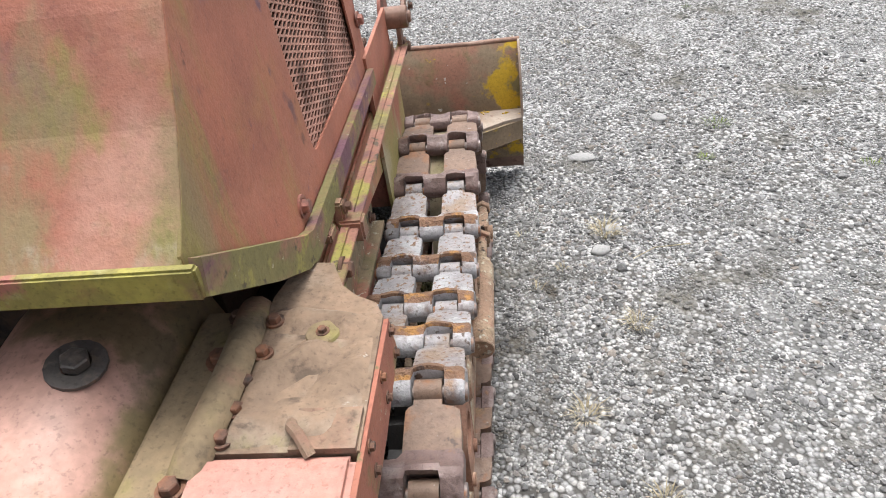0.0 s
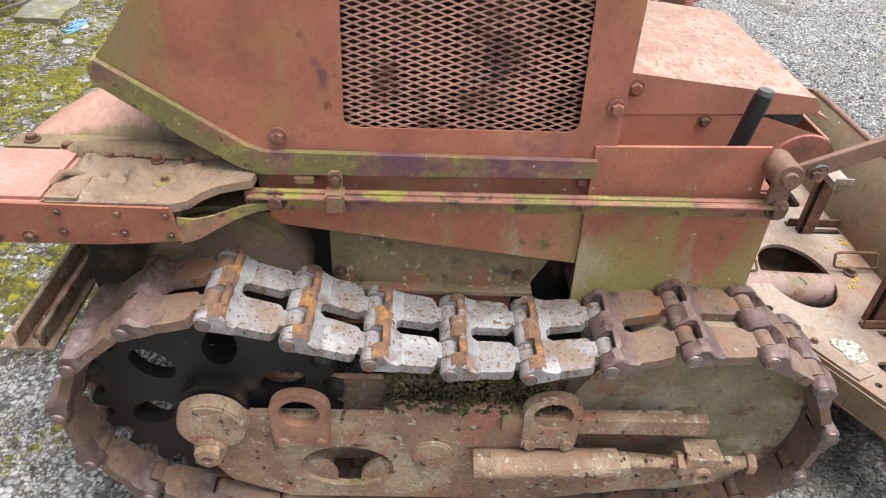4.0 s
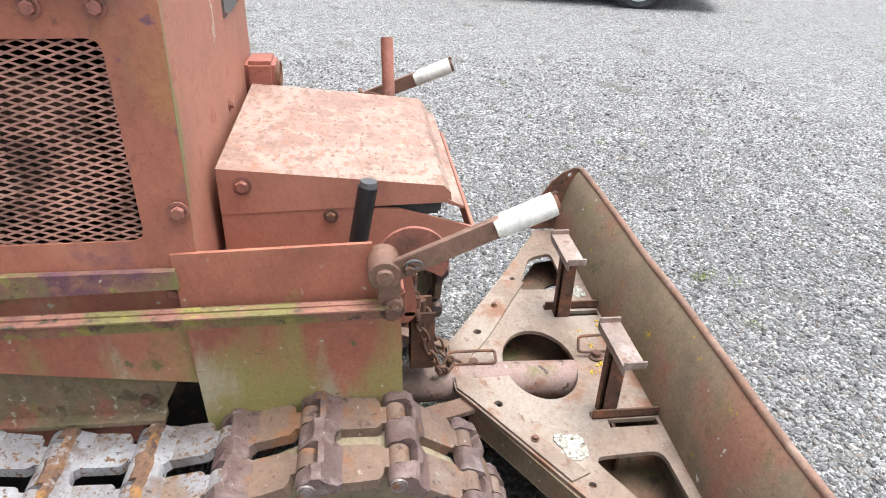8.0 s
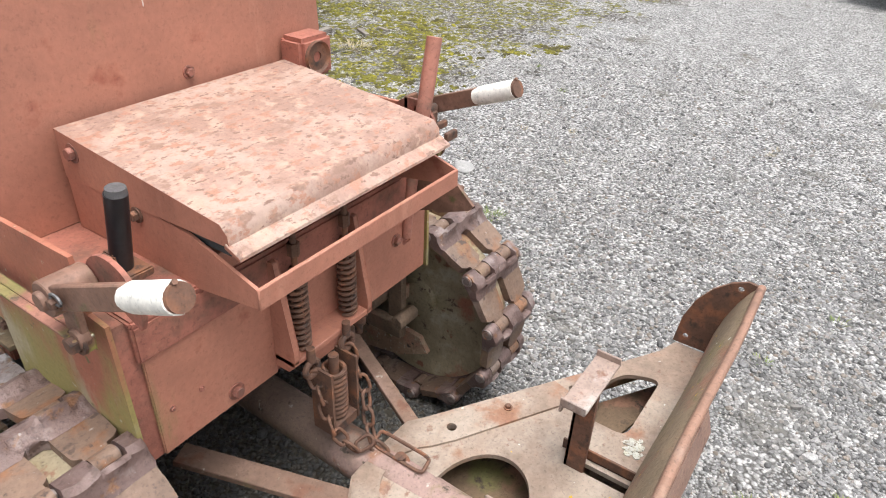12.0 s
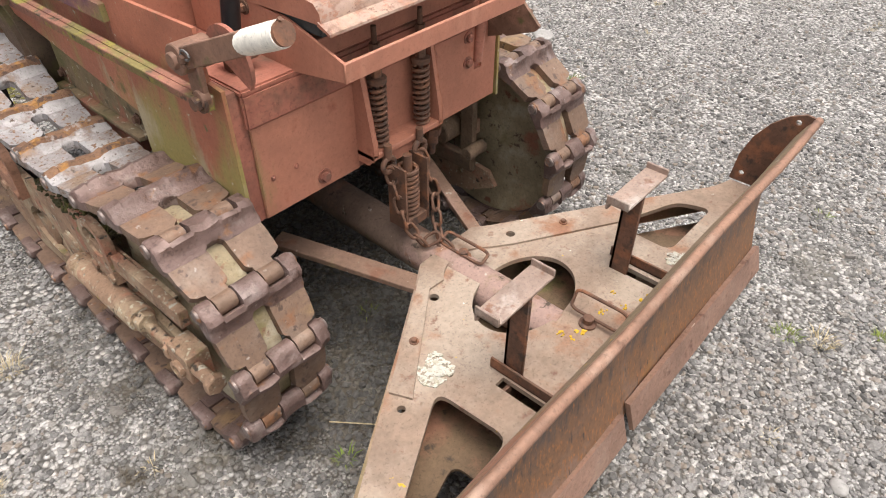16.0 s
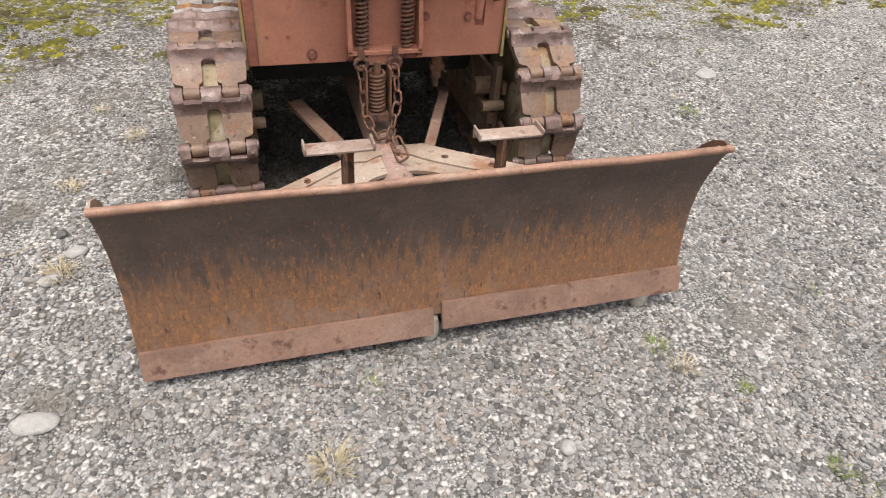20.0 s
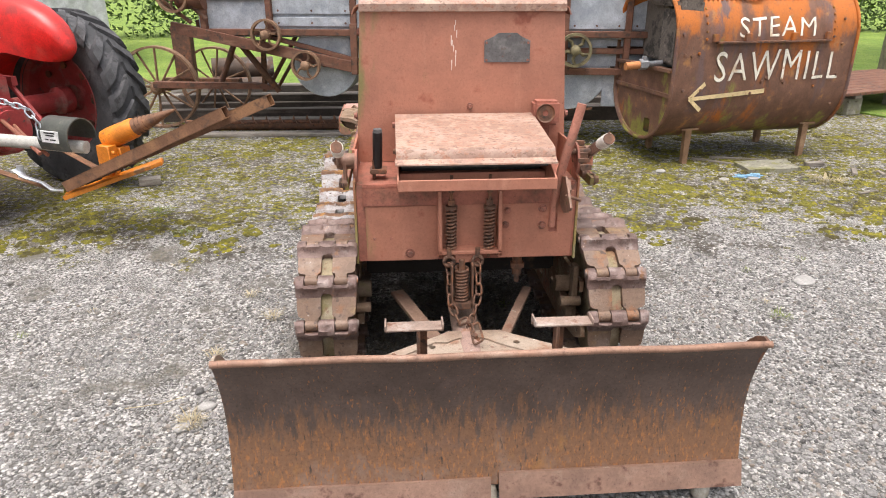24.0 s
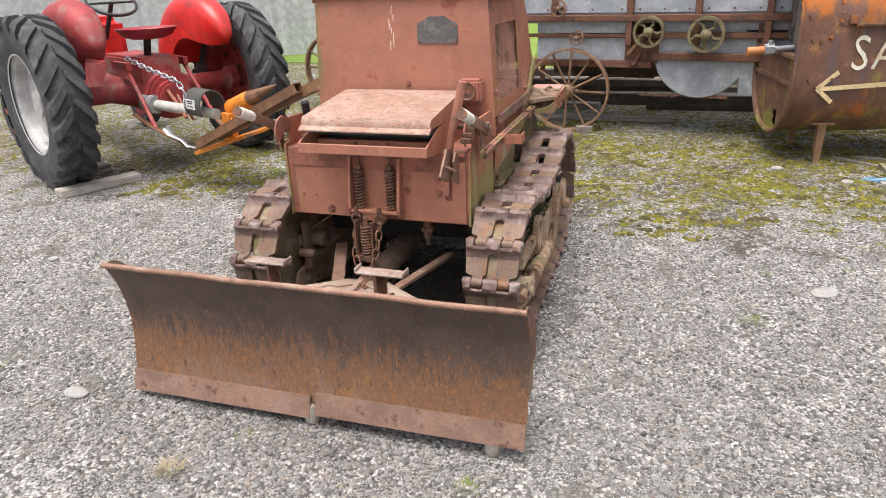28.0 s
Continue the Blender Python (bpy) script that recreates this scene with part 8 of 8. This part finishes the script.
hang_chain([(-0.05, -0.30, 0.93), (0.0, -0.62, 0.85), (0.06, -0.92, 0.78), (0.075, -0.98, 0.70), (0.06, -1.0, 0.60)], ch, hook_chain, 0.046)
bm = B()
sweep(bm, [(0.06, -0.30, 0.80), (0.11, -0.5, 0.74), (0.10, -0.75, 0.60), (0.07, -0.95, 0.50)], 0.014, 8)
sweep(bm, [(0.16, -0.30, 0.84), (0.20, -0.5, 0.70), (0.15, -0.75, 0.56), (0.12, -0.95, 0.48)], 0.012, 8)
part("top_link", bm, surface("rusty_red_link", (0.30, 0.11, 0.07), 0.7), splitter)

# ---- white car parked across the yard ----
car = thing("car", pose(-7.95, 3.62, 0, 0, 0, -16.8), "white saloon car parked on the gravel", "car")
white_paint = surface("white_car_paint", (0.80, 0.81, 0.82), 0.25, 0, (), (), 0.0)
bm = B()
sec = []
for y, zb, zt, w in ((1.12, 0.42, 0.62, 0.70), (1.05, 0.30, 0.80, 0.80), (0.80, 0.24, 0.93, 0.86), (0.0, 0.20, 0.98, 0.88), (-1.0, 0.20, 0.97, 0.88), (-2.6, 0.20, 0.93, 0.88), (-3.3, 0.24, 0.78, 0.84), (-3.55, 0.32, 0.64, 0.72)):
    sec.append([bm.verts.new((sx * w * k, y, zb + (zt - zb) * t)) for sx, k, t in ((1, 0.93, 0.0), (1, 1.0, 0.25), (1, 1.0, 0.65), (1, 0.93, 0.95), (1, 0.80, 1.0), (-1, 0.80, 1.0), (-1, 0.93, 0.95), (-1, 1.0, 0.65), (-1, 1.0, 0.25), (-1, 0.93, 0.0))])
for A, C in zip(sec, sec[1:]):
    for j in range(10):
        bm.faces.new((A[j], A[(j + 1) % 10], C[(j + 1) % 10], C[j]))
bm.faces.new(sec[0])
bm.faces.new(list(reversed(sec[-1])))
soften(bm, 0.03, 3, 20)
part("body", bm, white_paint, car, "white bodywork", 50)
bm = B()
vs = [bm.verts.new(p) for p in ((0.76, 0.45, 0.92), (0.76, -2.1, 0.92), (-0.76, -2.1, 0.92), (-0.76, 0.45, 0.92), (0.58, -0.2, 1.40), (0.58, -1.3, 1.40), (-0.58, -1.3, 1.40), (-0.58, -0.2, 1.40))]
for f in ((0, 1, 5, 4), (1, 2, 6, 5), (2, 3, 7, 6), (3, 0, 4, 7), (4, 5, 6, 7)):
    bm.faces.new([vs[i] for i in f])
part("glasshouse", soften(bm, 0.05, 3), surface("dark_car_glass", (0.02, 0.022, 0.025), 0.08, 0, (), ()), car, "dark tinted windows")
for y in (0.0, -2.65):
    for s in (1, -1):
        wh = tagged(new("wheel"), "black tyre on a five-spoke alloy wheel")
        wh.parent = car
        wh.matrix_basis = pose(s * 0.80, y, 0.315)
        bm = B()
        lathe(bm, [(0.22, -0.10), (0.29, -0.105), (0.315, -0.08), (0.315, 0.08), (0.29, 0.105), (0.22, 0.10)], AXIS_X, 40)
        part("tyre", bm, rubber, wh)
        bm = B()
        lathe(bm, [(0, 0.02), (0.21, 0.0), (0.212, 0.09), (0.225, 0.09), (0.225, 0.0)], pose(0, 0, 0, 0, 90 * s, 0), 36)
        part("rim_well", bm, black_iron, wh)
        bm = B()
        lathe(bm, [(0.203, 0.085), (0.222, 0.085), (0.224, 0.106), (0.205, 0.104), (0.203, 0.085)], pose(0, 0, 0, 0, 90 * s, 0), 36)
        part("rim", bm, zinc, wh, "bright alloy rim")
        for k in range(5):
            bm = B()
            m = pose(s * 0.092, 0, 0, 72 * k, 0, 0)
            plate(bm, [(-0.022, 0.02), (0.022, 0.02), (0.011, 0.215), (-0.011, 0.215)], "x", -0.012, 0.012)
            bmesh.ops.transform(bm, matrix=m, verts=bm.verts)
            part("spoke", soften(bm, 0.004, 1), zinc, wh)
        bm = B()
        lathe(bm, [(0.17, 0.0), (0.345, 0.0), (0.36, 0.004), (0.36, -0.03), (0.17, -0.03)], pose(s * 0.875, y, 0.33, 0, 90 * s, 0), 36)
        part("arch", bm, black_iron, car)
bm = B()
slab(bm, (0.85, 1.0, 0.42), (0.90, 1.14, 0.56))
part("bumper_trim", soften(bm, 0.01), surface("white_bumper", (0.78, 0.78, 0.79), 0.3), car)

# ---- lawn, shed, trees ----
def lawn_material():
    return surface("mown_lawn", (0.15, 0.235, 0.03), 0.9, 0, (((0.22, 0.30, 0.05), 1.2, 0.45, 0.65, 7), ((0.22, 0.22, 0.06), 5, 0.6, 0.75, 6), ((0.07, 0.13, 0.02), 60, 0.5, 0.65, 4)), ((200, 0.8, 0.01),))


bm = B()
plate(bm, [(14, -10.4), (3, -8.8), (-4.6, -7.2), (-5.5, -5.2), (-6.0, -4.35), (-7.8, -3.5), (-16, -2.8), (-60, -4), (-60, -90), (60, -90), (60, -14)], "z", -0.05, 0.02)
bmesh.ops.triangulate(bm, faces=[f for f in bm.faces if len(f.verts) > 4])
tagged(new("lawn", mesh_of("lawn", bm, lawn_material())), "bright mown green lawn beyond the yard", "lawn", kind="structure")
shed = thing("shed", pose(11.4, -8.0, 0, 0, 0, 24), "pale grey corrugated iron shed behind the tractor", "shed")
corr = surface("pale_corrugated_iron", (0.50, 0.52, 0.53), 0.5, 0.3, (((0.40, 0.42, 0.43), (3, 3, 1), 0.5, 0.68, 6), ((0.28, 0.17, 0.11), (9, 9, 2), 0.72, 0.8, 6)), fine)
bm = B()
n = 240
cols = [(bm.verts.new((-6.7 + 12.7 * i / n, 0.018 * math.sin(i * math.pi / 2.5), 0)), bm.verts.new((-6.7 + 12.7 * i / n, 0.018 * math.sin(i * math.pi / 2.5), 2.7))) for i in range(n + 1)]
for (a, b), (c, d) in zip(cols, cols[1:]):
    bm.faces.new((a, c, d, b))
part("wall", bm, corr, shed, smooth=60)
board("roof", (-6.9, -5.0, 2.7), (6.2, 0.25, 2.78), corr, shed)
board("side_wall", (-6.7, -5, 0), (-6.65, -0.02, 2.7), corr, shed)
board("side_wall", (5.95, -5, 0), (6, -0.02, 2.7), corr, shed)
board("back_wall", (-6.65, -5, 0), (5.95, -4.95, 2.7), corr, shed)
bark = surface("grey_green_bark", (0.16, 0.14, 0.10), 0.95, 0, (((0.24, 0.24, 0.15), (3, 3, 1.5), 0.5, 0.66, 6), ((0.07, 0.06, 0.045), (14, 14, 3), 0.5, 0.66, 6)), ((30, 0.8, 0.02),))
leaf = surface("green_leaves", (0.065, 0.115, 0.022), 0.7, 0, (((0.13, 0.19, 0.04), 0.8, 0.45, 0.65, 5), ((0.035, 0.06, 0.015), 1.7, 0.5, 0.66, 5)), ())


def leaf_cloud(bm, rg, c, r, n, size):
    for k in range(n):
        d = Vector((rg.gauss(0, 1), rg.gauss(0, 1), rg.gauss(0, 1)))
        p = Vector(c) + d.normalized() * r * rg.random() ** 0.45
        u = Vector((rg.gauss(0, 1), rg.gauss(0, 1), rg.gauss(0, 0.6))).normalized()
        w = u.cross(Vector((rg.gauss(0, 1), rg.gauss(0, 1), rg.gauss(0, 1)))).normalized()
        s = size * rg.uniform(0.6, 1.3)
        a, b, e, f = bm.verts.new(p - u * s), bm.verts.new(p + w * s * 0.45), bm.verts.new(p + u * s), bm.verts.new(p - w * s * 0.45)
        bm.faces.new((a, b, e, f))


def tree(x, y, h, r, seed):
    rg = random.Random(seed)
    t = thing("tree", pose(x, y, 0), "broad green tree with a mossy grey trunk on the lawn", "tree", "trees by the lawn")
    bm = B()
    pts = [(0.05 * rg.uniform(-1, 1) * i, 0.05 * rg.uniform(-1, 1) * i, h * 0.6 * i / 6) for i in range(7)]
    sweep(bm, pts, [r * (1.25 if i == 0 else 1 - 0.09 * i) for i in range(7)], 12)
    crown = []
    for k in range(7):
        a = k * 0.9 + rg.uniform(-0.3, 0.3)
        p = Vector(pts[4 + k % 3])
        q = p + Vector((math.cos(a) * h * 0.28, math.sin(a) * h * 0.28, h * rg.uniform(0.28, 0.42)))
        sweep(bm, [p, p.lerp(q, 0.5) + Vector((0, 0, 0.15)), q], [r * 0.4, r * 0.25, r * 0.08], 7)
        crown.append(q)
    part("trunk", bm, bark, t, smooth=70)
    bm = B()
    for q in crown + [Vector((0, 0, h * 0.85))]:
        for k in range(4):
            leaf_cloud(bm, rg, q + Vector((rg.uniform(-1, 1), rg.uniform(-1, 1), rg.uniform(-0.5, 0.7))) * h * 0.11, h * 0.11, 460, 0.042)
    part("crown", bm, leaf, t, smooth=20)


for x, y, h, r, sd in ((-8.1, -9.0, 6.0, 0.12, 1), (-10.5, -11.5, 6.5, 0.2, 2), (-13, -8.5, 6, 0.18, 3), (-5.0, -15, 7, 0.2, 4)):
    tree(x, y, h, r, sd)
bm = B()
rg = random.Random(9)
for k in range(110):
    x = -34 + 60 * k / 110
    leaf_cloud(bm, rg, (x, -21 + 4 * math.sin(x * 0.13) + (6 if x < -12 else 0), rg.uniform(0.6, 2.4)), 1.2, 460, 0.085)
tagged(new("hedge", mesh_of("hedge", bm, leaf, 20)), "tall ragged green hedge beyond the lawn", "hedge", kind="stuff")
pipe = thing("pipe_pile", pose(1.95, -7.6, 0, 0, 0, 12), "old rusty pipes lying on the lawn edge", "pipes")
for k, (y, z) in enumerate(((0, 0.2), (0.42, 0.2), (0.2, 0.55))):
    bm = B()
    lathe(bm, [(0.11, 0), (0.14, 0), (0.14, 0.8), (0.11, 0.8), (0.11, 0)], pose(0, y * 0.7, z * 0.7, 0, 90, 0), 24)
    part("pipe", bm, dark_rust, pipe)
